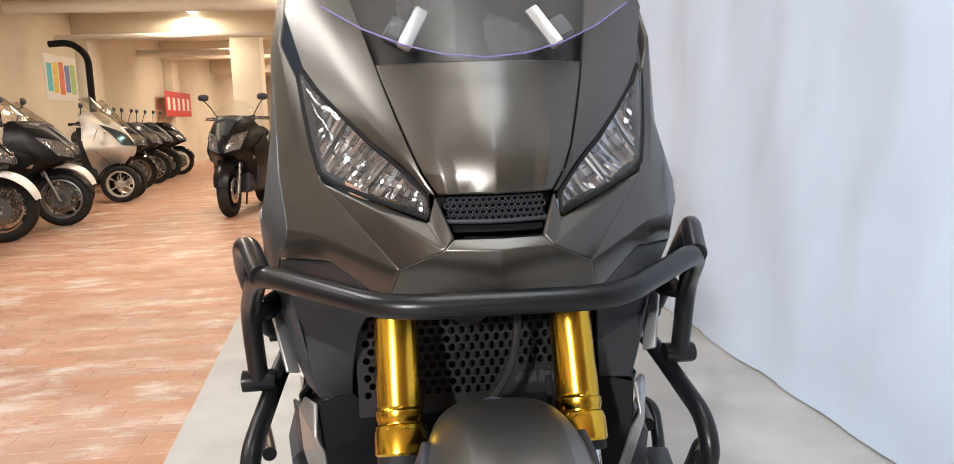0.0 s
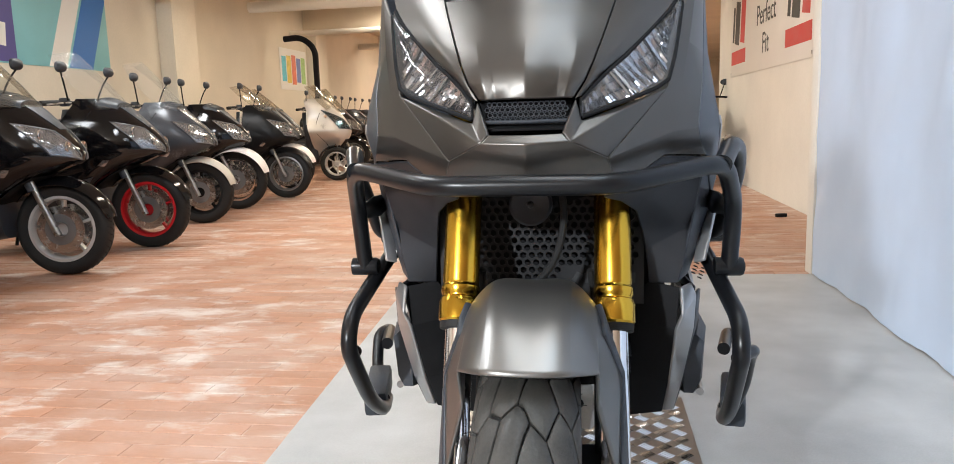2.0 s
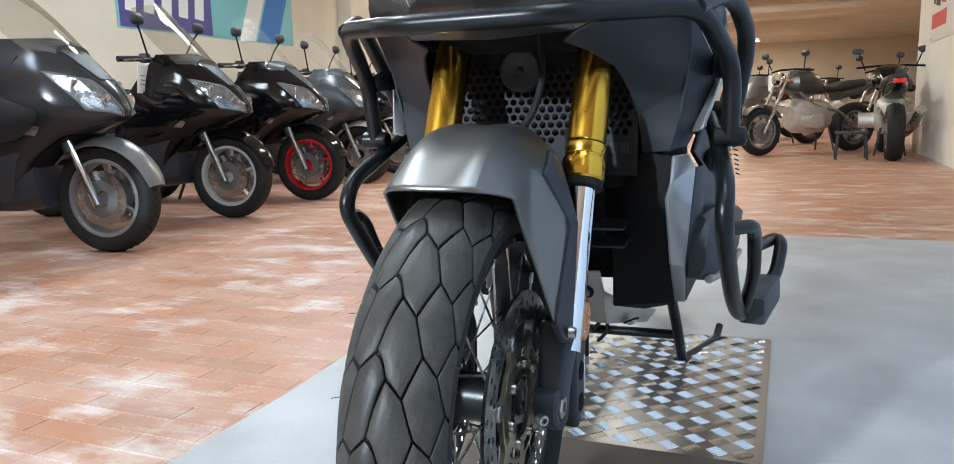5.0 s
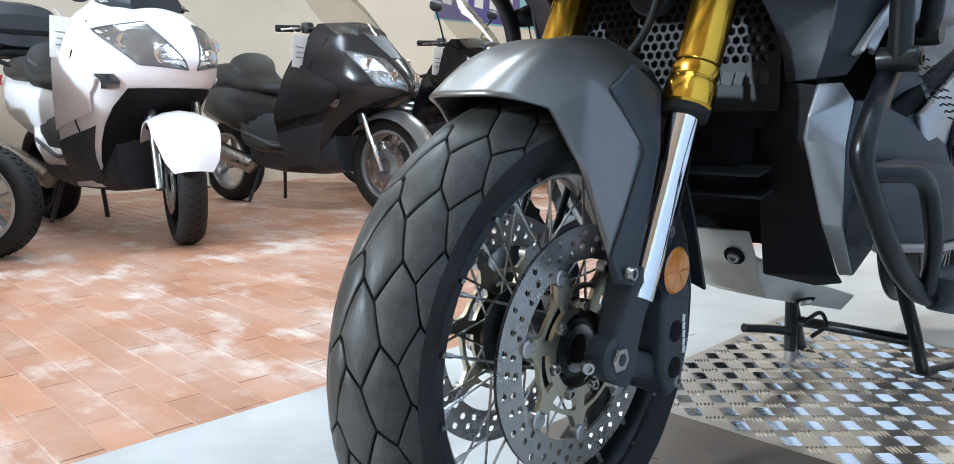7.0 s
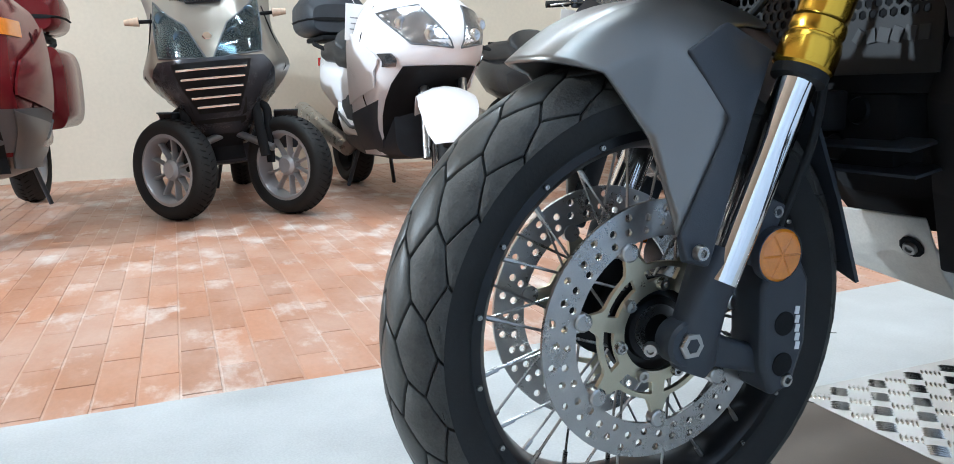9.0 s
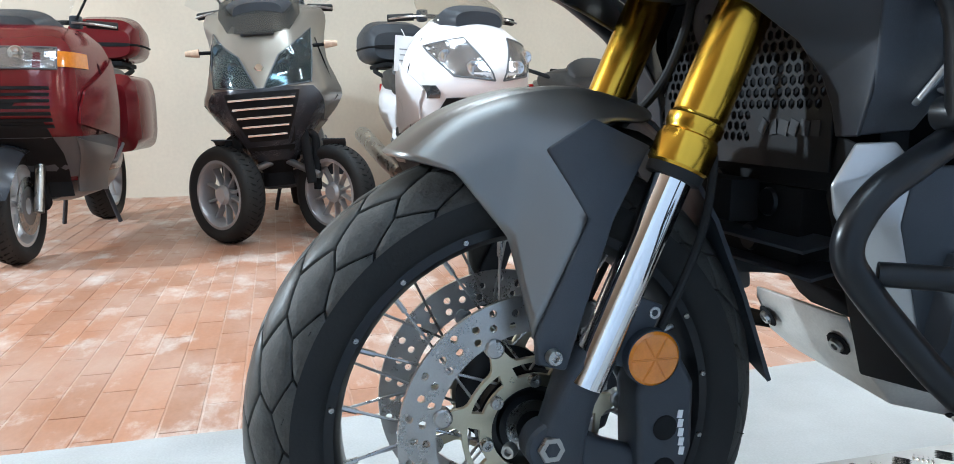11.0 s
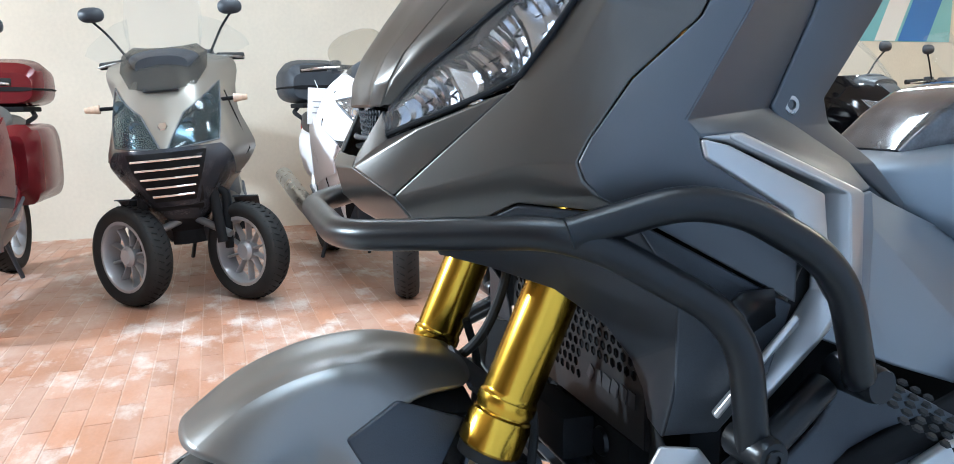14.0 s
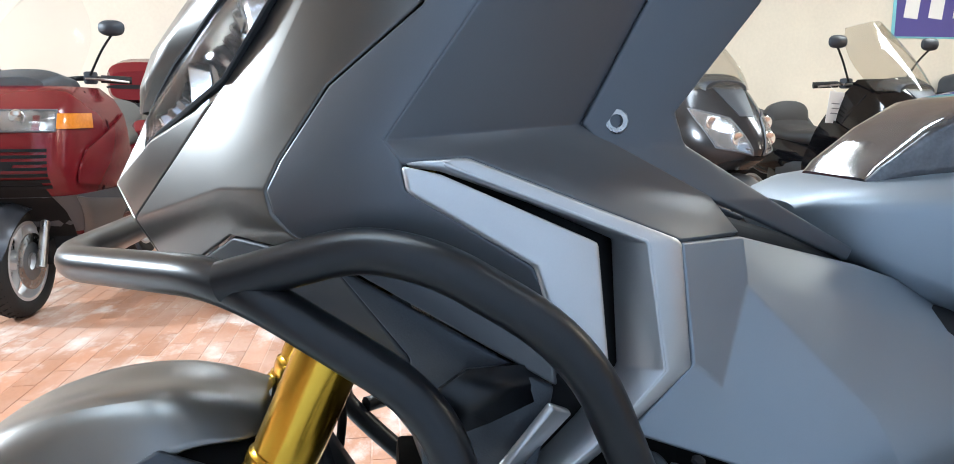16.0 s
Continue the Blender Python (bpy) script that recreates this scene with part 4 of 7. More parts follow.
    # flank behind the vent and tail
    Q = {"tr": (0.254, 0.423, 0.841), "t2": (0.244, 0.440, 0.757), "t3": (0.250, 0.398, 0.712), "w": (0.200, 0.489, 0.836), "w1": (0.198, 0.497, 0.80), "w2": (0.225, 0.47, 0.735),
         "j": (0.106, 0.640, 0.796), "bt": (0.102, 0.700, 0.777), "bo": (0.125, 0.790, 0.715), "m1": (0.215, 0.60, 0.70), "sl": (0.240, 0.500, 0.672), "m2": (0.23, 0.64, 0.625), "r1": (0.14, 1.0, 0.72), "r2": (0.22, 0.98, 0.60)}
    part("flank_panel", shell(Q, ("tr w w1 w2 t2", "t2 w2 sl t3", "w j bt w1", "w1 bt bo m1", "w1 m1 sl w2", "m1 bo r1 r2 m2", "m1 m2 sl"), s), BODY_GREY, bike, "matt blue-grey flank panel", 40, (("solid", 0.005, -1), ("bevel", 0.022, 5)))
    Q = {"a": (0.270, 0.500, 0.583), "b": (0.262, 0.815, 0.702), "c": (0.262, 0.822, 0.625), "d": (0.268, 0.650, 0.500), "e": (0.272, 0.525, 0.535), "m": (0.274, 0.64, 0.600)}
    cov = part("side_cover", shell(Q, ("a b m", "b c m", "c d m", "d e m", "e a m"), s), SATIN_SILVER, bike, "satin silver side cover", 40, (("solid", 0.012, -1), ("bevel", 0.006, 3)))
    Q = {"a": (0.256, 0.40, 0.585), "b": (0.252, 0.90, 0.752), "c": (0.252, 0.895, 0.715), "d": (0.256, 0.50, 0.578), "e": (0.256, 0.42, 0.560)}
    part("cover_groove", shell(Q, ("a b c d e",), s), DARK_CAVITY, cov, "black gap above the side cover", mods=(("solid", 0.010, -1),))
    slot = tube([Vector((s * 0.2735, 0.648 + 0.020 * math.cos(t), 0.545 + 0.034 * math.sin(t) + 0.020 * math.cos(t))) for t in (2 * math.pi * k / 24 for k in range(25))], 0.004, 6)
    part("cover_slot", slot, DARK_CAVITY, cov)
    for y, z, w in ((0.748, 0.672, 0.034), (0.728, 0.660, 0.020), (0.700, 0.640, 0.026), (0.690, 0.612, 0.012)):
        part("side_mark", box(0.002, w, 0.008, Matrix.Translation((s * 0.2745, y, z)) @ pose(0, 0, 0, 52)), PAPER, cov)
    Q = {"a": (0.245, 1.08, 0.762), "b": (0.245, 1.13, 0.745), "c": (0.245, 1.04, 0.56), "d": (0.248, 0.96, 0.475), "e": (0.248, 0.895, 0.52), "f": (0.246, 0.925, 0.64)}
    tail_plate = part("rear_cover", shell(Q, ("a b c f", "f c d e"), s), SATIN_SILVER, bike, "pale silver rear cover plate", 40, (("solid", 0.014, -1), ("bevel", 0.006, 3)))
    part("plate_bolt", hexbolt((s * 0.247, 0.955, 0.622), (s, 0, 0), 0.012, 0.008), DARK_CAVITY, tail_plate)
    rows = []
    for y, xi, xo, top, low in ((0.345, 0.236, 0.268, 0.520, 0.418), (0.42, 0.236, 0.282, 0.527, 0.400), (0.60, 0.240, 0.292, 0.512, 0.385), (0.85, 0.240, 0.292, 0.480, 0.376), (1.08, 0.235, 0.280, 0.455, 0.372)):
        rows.append([Vector((s * x, y, z)) for x, z in ((xi, top - 0.004), (xo - 0.012, top), (xo, top - 0.012), (xo - 0.006, low + 0.02), (xo - 0.016, low), (xi, low))])
    board = part("foot_rest", loft(rows), BLACK_PLASTIC, bike, "black plastic foot rest", 35)
    part("rest_edge", tube([(s * 0.266, 0.37, 0.412), (s * 0.284, 0.60, 0.388), (s * 0.286, 0.86, 0.378)], 0.007, 8, 0.05), SATIN_SILVER, board, "satin silver lower edge")
    # footboard with a raised rubber tread
    Q = {"a": (0.255, 0.43, 0.690), "b": (0.257, 0.60, 0.602), "c": (0.270, 0.95, 0.43), "d": (0.20, 0.95, 0.38), "e": (0.235, 0.42, 0.62), "f": (0.258, 0.36, 0.60), "g": (0.232, 0.43, 0.42), "h": (0.275, 0.75, 0.40), "i": (0.275, 0.98, 0.40), "k": (0.278, 0.55, 0.535)}
    part("footboard", shell(Q, ("e a b k", "f e k g", "k b c i", "g k h", "k i h"), s), BLACK_PLASTIC, bike, "black plastic footboard", 40, (("solid", 0.01, -1), ("bevel", 0.006, 2)))
    if s < 0:
        continue
    studs = []
    for a in range(9):
        for b in range(5):
            st = lathe([(0.001, 0.0022), (0.004, 0.002), (0.0055, 0), (0.001, 0)], 6)
            st.transform(Matrix.Translation((s * (0.245 + 0.012 * b), 0.455 + 0.017 * a, 0.684 - 0.0095 * a - 0.010 * b)) @ Matrix.Rotation(-math.pi / 2 * s * 0.75, 4, "Y") @ (Matrix.Identity(4) if s > 0 else Matrix.Rotation(math.pi, 4, "Z")))
            studs.append(st)
    tagged(part("grip_studs", merge(*studs), RUBBER, bike, "black rubber grip studs"), kind="stuff")

# centre cowl between the seams, in three creased strips
cowl = []
for z, y0, w0, w1, dy in ((0.908, 0.040, 0.038, 0.062, 0.018), (0.930, 0.042, 0.042, 0.076, 0.020), (0.955, 0.052, 0.046, 0.087, 0.022), (0.990, 0.076, 0.050, 0.100, 0.026), (1.030, 0.106, 0.056, 0.114, 0.030), (1.052, 0.124, 0.059, 0.121, 0.032)):
    cowl.append([Vector((x, y0 + d, z + dz)) for x, d, dz in ((-w1, dy, 0), (-w0 * 1.34, dy * 0.50, 0), (-w0, 0.010, 0), (-w0 * 0.5, 0.004, 0), (0, 0.0, 0), (w0 * 0.5, 0.004, 0), (w0, 0.010, 0), (w0 * 1.34, dy * 0.50, 0), (w1, dy, 0))])
part("centre_cowl", sheet(cowl, 0.005), GUNMETAL, bike, "matt gunmetal centre cowl", 25, (("bevel", 0.003, 2),))
for s in (1, -1):
    # brow panel between the seam and the headlight
    H = [(0.0635, 0.058, 0.908), (0.0775, 0.062, 0.930), (0.0885, 0.074, 0.955), (0.1015, 0.102, 0.990), (0.1155, 0.136, 1.030), (0.1295, 0.176, 1.075), (0.147, 0.231, 1.13), (0.175, 0.35, 1.25)]
    E = [(0.073, 0.068, 0.911), (0.098, 0.088, 0.940), (0.128, 0.112, 0.966), (0.160, 0.145, 0.997), (0.186, 0.178, 1.025), (0.208, 0.215, 1.055), (0.232, 0.268, 1.13), (0.219, 0.355, 1.25)]
    rows = [[Vector((s * (a[0] * (1 - k) + b[0] * k), a[1] * (1 - k) + b[1] * k - 0.006 * math.sin(math.pi * k), a[2] * (1 - k) + b[2] * k)) for k in (-0.01, 0.3, 0.6, 0.98)] for a, b in zip(H, E)]
    part("brow_panel", sheet(rows, 0.005), GUNMETAL, bike, "matt gunmetal brow panel", 40)
    # headlight: bowl, ribbed reflectors, dark divider and clear lens
    lower = [(0.072, 0.061, 0.884), (0.104, 0.080, 0.895), (0.140, 0.104, 0.908), (0.172, 0.126, 0.921), (0.188, 0.143, 0.932), (0.198, 0.165, 0.965), (0.206, 0.190, 1.003), (0.213, 0.214, 1.043)]
    upper = [(0.072, 0.064, 0.906), (0.088, 0.078, 0.926), (0.108, 0.094, 0.945), (0.128, 0.112, 0.962), (0.150, 0.134, 0.985), (0.172, 0.160, 1.008), (0.192, 0.187, 1.029), (0.207, 0.212, 1.050)]
    lens = [[Vector((s * (a[0] * (1 - k) + b[0] * k), a[1] * (1 - k) + b[1] * k - 0.008 * math.sin(math.pi * k), a[2] * (1 - k) + b[2] * k)) for k in (0, 0.25, 0.5, 0.75, 1)] for a, b in zip(lower, upper)]
    unit = part("headlight", sheet([[p + Vector((-s * 0.02, 0.045, 0.0)) for p in row] for row in lens], 0.003), DARK_CAVITY, bike, "angular headlight with ribbed reflectors")
    part("lens", sheet(lens, 0.002), LENS, unit, "clear headlight lens").visible_shadow = False
    rim_pts = [r[0] for r in lens] + [r[-1] for r in lens[::-1]]
    part("lens_seal", tube(rim_pts + [rim_pts[0]], 0.0028, 8), DARK_CAVITY, unit)
    for i0, i1, k0, k1, back in ((0, 2, 0.03, 0.97, 0.024), (2.1, 4.2, 0.03, 0.94, 0.026), (4.3, 6.7, 0.04, 0.94, 0.024)):
        ribs = []
        for i in range(25):
            f = i0 + (i1 - i0) * i / 24
            ia = min(int(f), 6)
            fr = f - ia
            a = Vector(lower[ia]) * (1 - fr) + Vector(lower[ia + 1]) * fr
            b = Vector(upper[ia]) * (1 - fr) + Vector(upper[ia + 1]) * fr
            dip = back * (0.35 + 0.65 * math.sin(math.pi * min(max(i / 24, 0.06), 0.94))) + (0.0045 if i // 2 % 2 else 0)
            ribs.append([Vector((s * (a.x * (1 - k) + b.x * k - dip * 0.35), a.y * (1 - k) + b.y * k + dip * (0.5 + 0.5 * math.sin(math.pi * k)), a.z * (1 - k) + b.z * k)) for k in (k0 + (k1 - k0) * j / 6 for j in range(7))])
        bowl = part("reflector_bowl", sheet(ribs, 0.0015), RIB_BOWL, unit, "silvered ribbed reflector", 20)
        # dark lines on the bowl stand in for the shaded sides of its ribs
        shade_lines = [tube([p + Vector((0, -0.0012, 0)) for p in row], 0.0009, 5) for row in ribs[3:23:4]]
        shade_lines += [tube([ribs[i][j] + Vector((0, -0.0014, 0)) for i in range(0, 25, 3)], 0.0011, 5) for j in (2, 4)]
        tagged(part("rib_gap", merge(*shade_lines), DARK_CAVITY, bowl), kind="stuff")
    part("divider", sheet([[Vector(p) + Vector((-s * 0.004, 0.010, 0)) for p in (lower[2], upper[2])], [Vector(p) + Vector((-s * 0.010, 0.026, 0)) for p in (lower[2], upper[2])]], 0.003), CHROME, unit)

# grille under the cowl
gr = [[Vector((x * w, y + 0.012 * abs(x) ** 2, z)) for x in (-1, -0.5, 0, 0.5, 1)] for z, y, w in ((0.906, 0.052, 0.063), (0.885, 0.058, 0.058), (0.864, 0.046, 0.047))]
grille = part("nose_grille", sheet([[p + Vector((0, 0.02, 0)) for p in r] for r in gr], 0.004), DARK_CAVITY, bike, "black honeycomb nose grille")
for row in range(4):
    for k in range(-8, 9):
        z = 0.902 - row * 0.0066
        x = (k + (0.5 if row % 2 else 0)) * 0.0068
        if abs(x) < 0.054:
            c = Vector((x, 0.052 + 3.0 * x * x + row * 0.001, z))
            loop = [c + Vector((0.0034 * math.cos(a), 0, 0.0030 * math.sin(a))) for a in (2 * math.pi * j / 6 for j in range(7))]
            part("grille_cell", tube(loop, 0.0008, 5), BLACK_PLASTIC, grille)
part("grille_lip", sheet([[(x, 0.046 + 4 * x * x, 0.871) for x in (-0.05, -0.025, 0, 0.025, 0.05)], [(x, 0.060 + 4 * x * x, 0.875) for x in (-0.053, -0.027, 0, 0.027, 0.053)]], 0.003), DARK_CAVITY, grille)
part("grille_back", sheet([[(x, 0.088 + 2 * x * x, z) for x in (-0.060, -0.03, 0, 0.03, 0.060)] for z in (0.835, 0.87, 0.915)], 0.004), DARK_CAVITY, grille)
part("grille_bar", tube([(-0.058, 0.056, 0.880), (0, 0.044, 0.879), (0.058, 0.056, 0.880)], 0.0025, 8, 0.05), BLACK_PLASTIC, grille)

GLOSS_K = mat("gloss_black_panel", (0.010, 0.010, 0.011), 0.33, var=0.15)
# short windscreen, its dark inner cowl and struts
scr = []
for t in range(7):
    k = t / 6
    z, y = 1.052 + 0.36 * k, 0.098 + 0.30 * k
    w = 0.178 + 0.02 * k
    scr.append([(w * a, y + 0.065 * a * a, z + 0.066 * a * a * (1 - k)) for a in (-1, -0.75, -0.5, -0.25, 0, 0.25, 0.5, 0.75, 1)])
screen = part("windscreen", sheet(scr, 0.003), SCREEN_CLEAR, bike, "clear windscreen with a pale violet edge")
part("screen_edge", tube([(p[0], p[1] - 0.001, p[2]) for p in scr[0]], 0.0009, 6), mat("violet_edge", (0.16, 0.13, 0.36), 0.3, var=0.05), screen)
part("sticker", sheet([[(0.105, 0.190, 1.155), (0.135, 0.222, 1.158)], [(0.105, 0.225, 1.20), (0.135, 0.252, 1.203)]], 0.0006), PAPER, screen)
part("inner_cowl", sheet([[(w * a, y + 0.05 * a * a, z) for a in (-1, -0.5, 0, 0.5, 1)] for z, y, w in ((1.050, 0.128, 0.132), (1.075, 0.152, 0.140), (1.13, 0.217, 0.158), (1.25, 0.342, 0.185))], 0.005), GLOSS_K, bike, "glossy black inner cowl")
for s in (1, -1):
    part("screen_strut", box(0.016, 0.010, 0.062, Matrix.Translation((s * 0.076, 0.150, 1.090)) @ pose(0, 0, 0, -35, -s * 28, 0), 0.003), SATIN_SILVER, bike, "bright screen strut")
    part("strut_foot", box(0.03, 0.02, 0.03, Matrix.Translation((s * 0.092, 0.150, 1.085)) @ pose(0, 0, 0, -35, -s * 28, 0), 0.006), BLACK_PLASTIC, bike)
part("dash_cowl", loft_y([(0.25, 0.10, 1.0, 1.08), (0.33, 0.17, 0.98, 1.12), (0.42, 0.15, 0.97, 1.12), (0.46, 0.10, 0.98, 1.08)]), BLACK_PLASTIC, bike)

# seat, tail and engine block
part("seat", loft_y([(0.625, 0.050, 0.805, 0.836), (0.64, 0.075, 0.795, 0.846), (0.68, 0.112, 0.772, 0.856), (0.75, 0.140, 0.730, 0.866), (0.85, 0.155, 0.725, 0.875), (1.0, 0.17, 0.74, 0.89), (1.3, 0.16, 0.78, 0.93), (1.6, 0.12, 0.84, 0.99), (1.75, 0.06, 0.90, 1.0)], 4.5, 32), BODY_GREY, bike, "grey-blue saddle")
part("filler_lid", loft_y([(0.690, 0.054, 0.846, 0.860), (0.700, 0.058, 0.846, 0.872), (0.745, 0.062, 0.846, 0.908), (0.79, 0.066, 0.846, 0.934), (0.85, 0.070, 0.846, 0.946), (0.95, 0.105, 0.85, 0.945), (1.0, 0.10, 0.86, 0.90)], 7, 40), mat("glossy_dark_weave", (0.06, 0.06, 0.065), 0.07, 0.2, var=0.5, scale=60, fine=300, coat=1.0), bike, "glossy carbon-look filler lid")
part("tail", loft_y([(0.85, 0.14, 0.62, 0.80), (1.2, 0.17, 0.62, 0.83), (1.6, 0.13, 0.72, 0.90), (1.9, 0.07, 0.82, 0.95)]), BODY_GREY, bike, "grey tail section")
part("engine_block", loft_y([(0.42, 0.10, 0.43, 0.70), (0.48, 0.150, 0.38, 0.78), (0.8, 0.16, 0.33, 0.76), (1.05, 0.15, 0.34, 0.70)], 5), DARK_CAVITY, bike, "black engine block")
part("frame_core", loft_y([(0.22, 0.05, 0.80, 1.0), (0.32, 0.14, 0.72, 1.02), (0.42, 0.14, 0.70, 0.93), (0.5, 0.11, 0.70, 0.84), (0.7, 0.08, 0.70, 0.785)], 4), DARK_CAVITY, bike)

CHARCOAL_MARK = mat("charcoal_mark", (0.022, 0.022, 0.024), 0.5, var=0.1)
# radiator with a perforated guard
part("radiator", box(0.40, 0.035, 0.23, pose(0, 0.325, 0.680), 0.004), DARK_CAVITY, bike, "black radiator")
W, Ht = 0.165, 0.098
loops = [[(-W, -Ht), (W, -Ht), (W * 1.0, Ht * 0.7), (W * 0.85, Ht), (-W * 0.85, Ht), (-W, Ht * 0.7)]]
for j in range(-6, 7):
    for i in range(-11, 12):
        x = (i + (0.5 if j % 2 else 0)) * 0.0138
        y = j * 0.0122 + 0.006
        name_zone = -0.085 < y < -0.040 and 0.03 < x < 0.165
        if abs(x) < W - 0.012 and abs(y) < Ht - 0.010 and not name_zone and not (abs(x) > W * 0.82 and y > Ht * 0.6):
            loops.append(ring_loop(0.0057, 6, x, y, math.pi / 6))
guard = part("radiator_guard", plate(loops, 0.002, lambda x, y: Vector((x, 0.282 - 0.10 * (y + Ht) * 0.2, 0.685 + y)), Vector((0, 1, 0))), MESH_BLACK, bike, "black perforated radiator guard", 30)
for k, (w, tilt) in enumerate(((0.012, 40), (0.012, -40), (0.016, 0), (0.013, 15), (0.014, 0), (0.013, -20))):
    part("name_mark", box(w, 0.001, 0.016, Matrix.Translation((0.060 + k * 0.017, 0.2795, 0.630)) @ pose(0, 0, 0, 0, tilt * 0.5 + 12, 0)), CHARCOAL_MARK, guard)
horn = part("horn", lathe([(0.001, 0.0), (0.012, 0.004), (0.030, 0.004), (0.034, 0.0), (0.034, -0.018), (0.001, -0.018)], 28), BLACK_PLASTIC, bike, "round black horn")
horn.matrix_basis = Matrix.Translation((-0.012, 0.250, 0.752)) @ Matrix.Rotation(-math.pi / 2, 4, "Z")
part("horn_boss", lathe([(0.001, 0.006), (0.005, 0.005), (0.006, 0.0), (0.001, 0.0)], 16), POWDER, horn)
part("brake_hose", tube([(0.035, 0.20, 0.80), (0.045, 0.19, 0.74), (0.03, 0.17, 0.67), (-0.03, 0.14, 0.62), (-0.075, 0.12, 0.60)], 0.0055, 10, 0.06), RUBBER, bike)
for s in (1, -1):
    part("caliper_hose", tube([(s * 0.080, 0.185, 0.66), (s * 0.088, 0.205, 0.60), (s * 0.090, 0.195, 0.52), (s * 0.090, 0.165, 0.45), (s * 0.090, 0.135, 0.39)], 0.005, 10, 0.05), RUBBER, bike)
# cooler and box take the same darker black in place of shade
part("oil_cooler", box(0.20, 0.05, 0.09, pose(0, 0.33, 0.52), 0.006), DARK_CAVITY, bike)
part("wiring_box", box(0.11, 0.04, 0.05, pose(-0.02, 0.28, 0.545), 0.006), DARK_CAVITY, bike)
for x, z in ((0.05, 0.545), (-0.05, 0.56), (0.02, 0.50)):
    part("exhaust_flange", lathe([(0.010, 0.004), (0.015, 0.004), (0.017, 0.0), (0.010, 0.0)], 20), POWDER, bike).matrix_basis = Matrix.Translation((x, 0.30, z)) @ Matrix.Rotation(-math.pi / 2, 4, "Z")

for z, y in ((0.508, 0.300), (0.478, 0.312)):
    part("air_fin", box(0.25, 0.050, 0.004, pose(0.02, y, z, 12), 0.001), BLACK_PLASTIC, bike)

# skid plate under the engine
PLATE = {"a": (-0.092, 0.392, 0.408), "b": (0.082, 0.390, 0.411), "c": (0.087, 0.408, 0.372), "d": (0.080, 0.432, 0.338), "e": (-0.100, 0.425, 0.345), "f": (0.078, 0.470, 0.296), "g": (-0.084, 0.455, 0.318), "h": (0.115, 0.69, 0.246), "i": (-0.118, 0.69, 0.246), "j": (0.135, 0.69, 0.275), "k": (0.112, 0.50, 0.330), "m": (-0.104, 0.405, 0.392), "n": (-0.120, 0.52, 0.325), "o": (-0.138, 0.69, 0.275)}
skid = part("skid_plate", shell(PLATE, ("a b d e", "d f g e", "f h i g", "b c k d", "d k f", "k j h f", "a e n m", "e g n", "g i o n"), 1, Vector((0, -1, -1))), ALLOY, bike, "scuffed alloy skid plate", 40, (("solid", 0.004, -1), ("bevel", 0.004, 2)))
for c, ax in (((0.050, 0.412, 0.369), (0.1, -1, -0.6)), ((-0.082, 0.408, 0.369), (-0.1, -1, -0.6)), ((0.108, 0.545, 0.287), (0.5, -0.3, -1))):
    part("skid_bolt", hexbolt(c, ax, 0.010, 0.008), STEEL, skid)
    part("bolt_recess", hexbolt(c, ax, 0.0165, 0.003), DARK_CAVITY, skid)

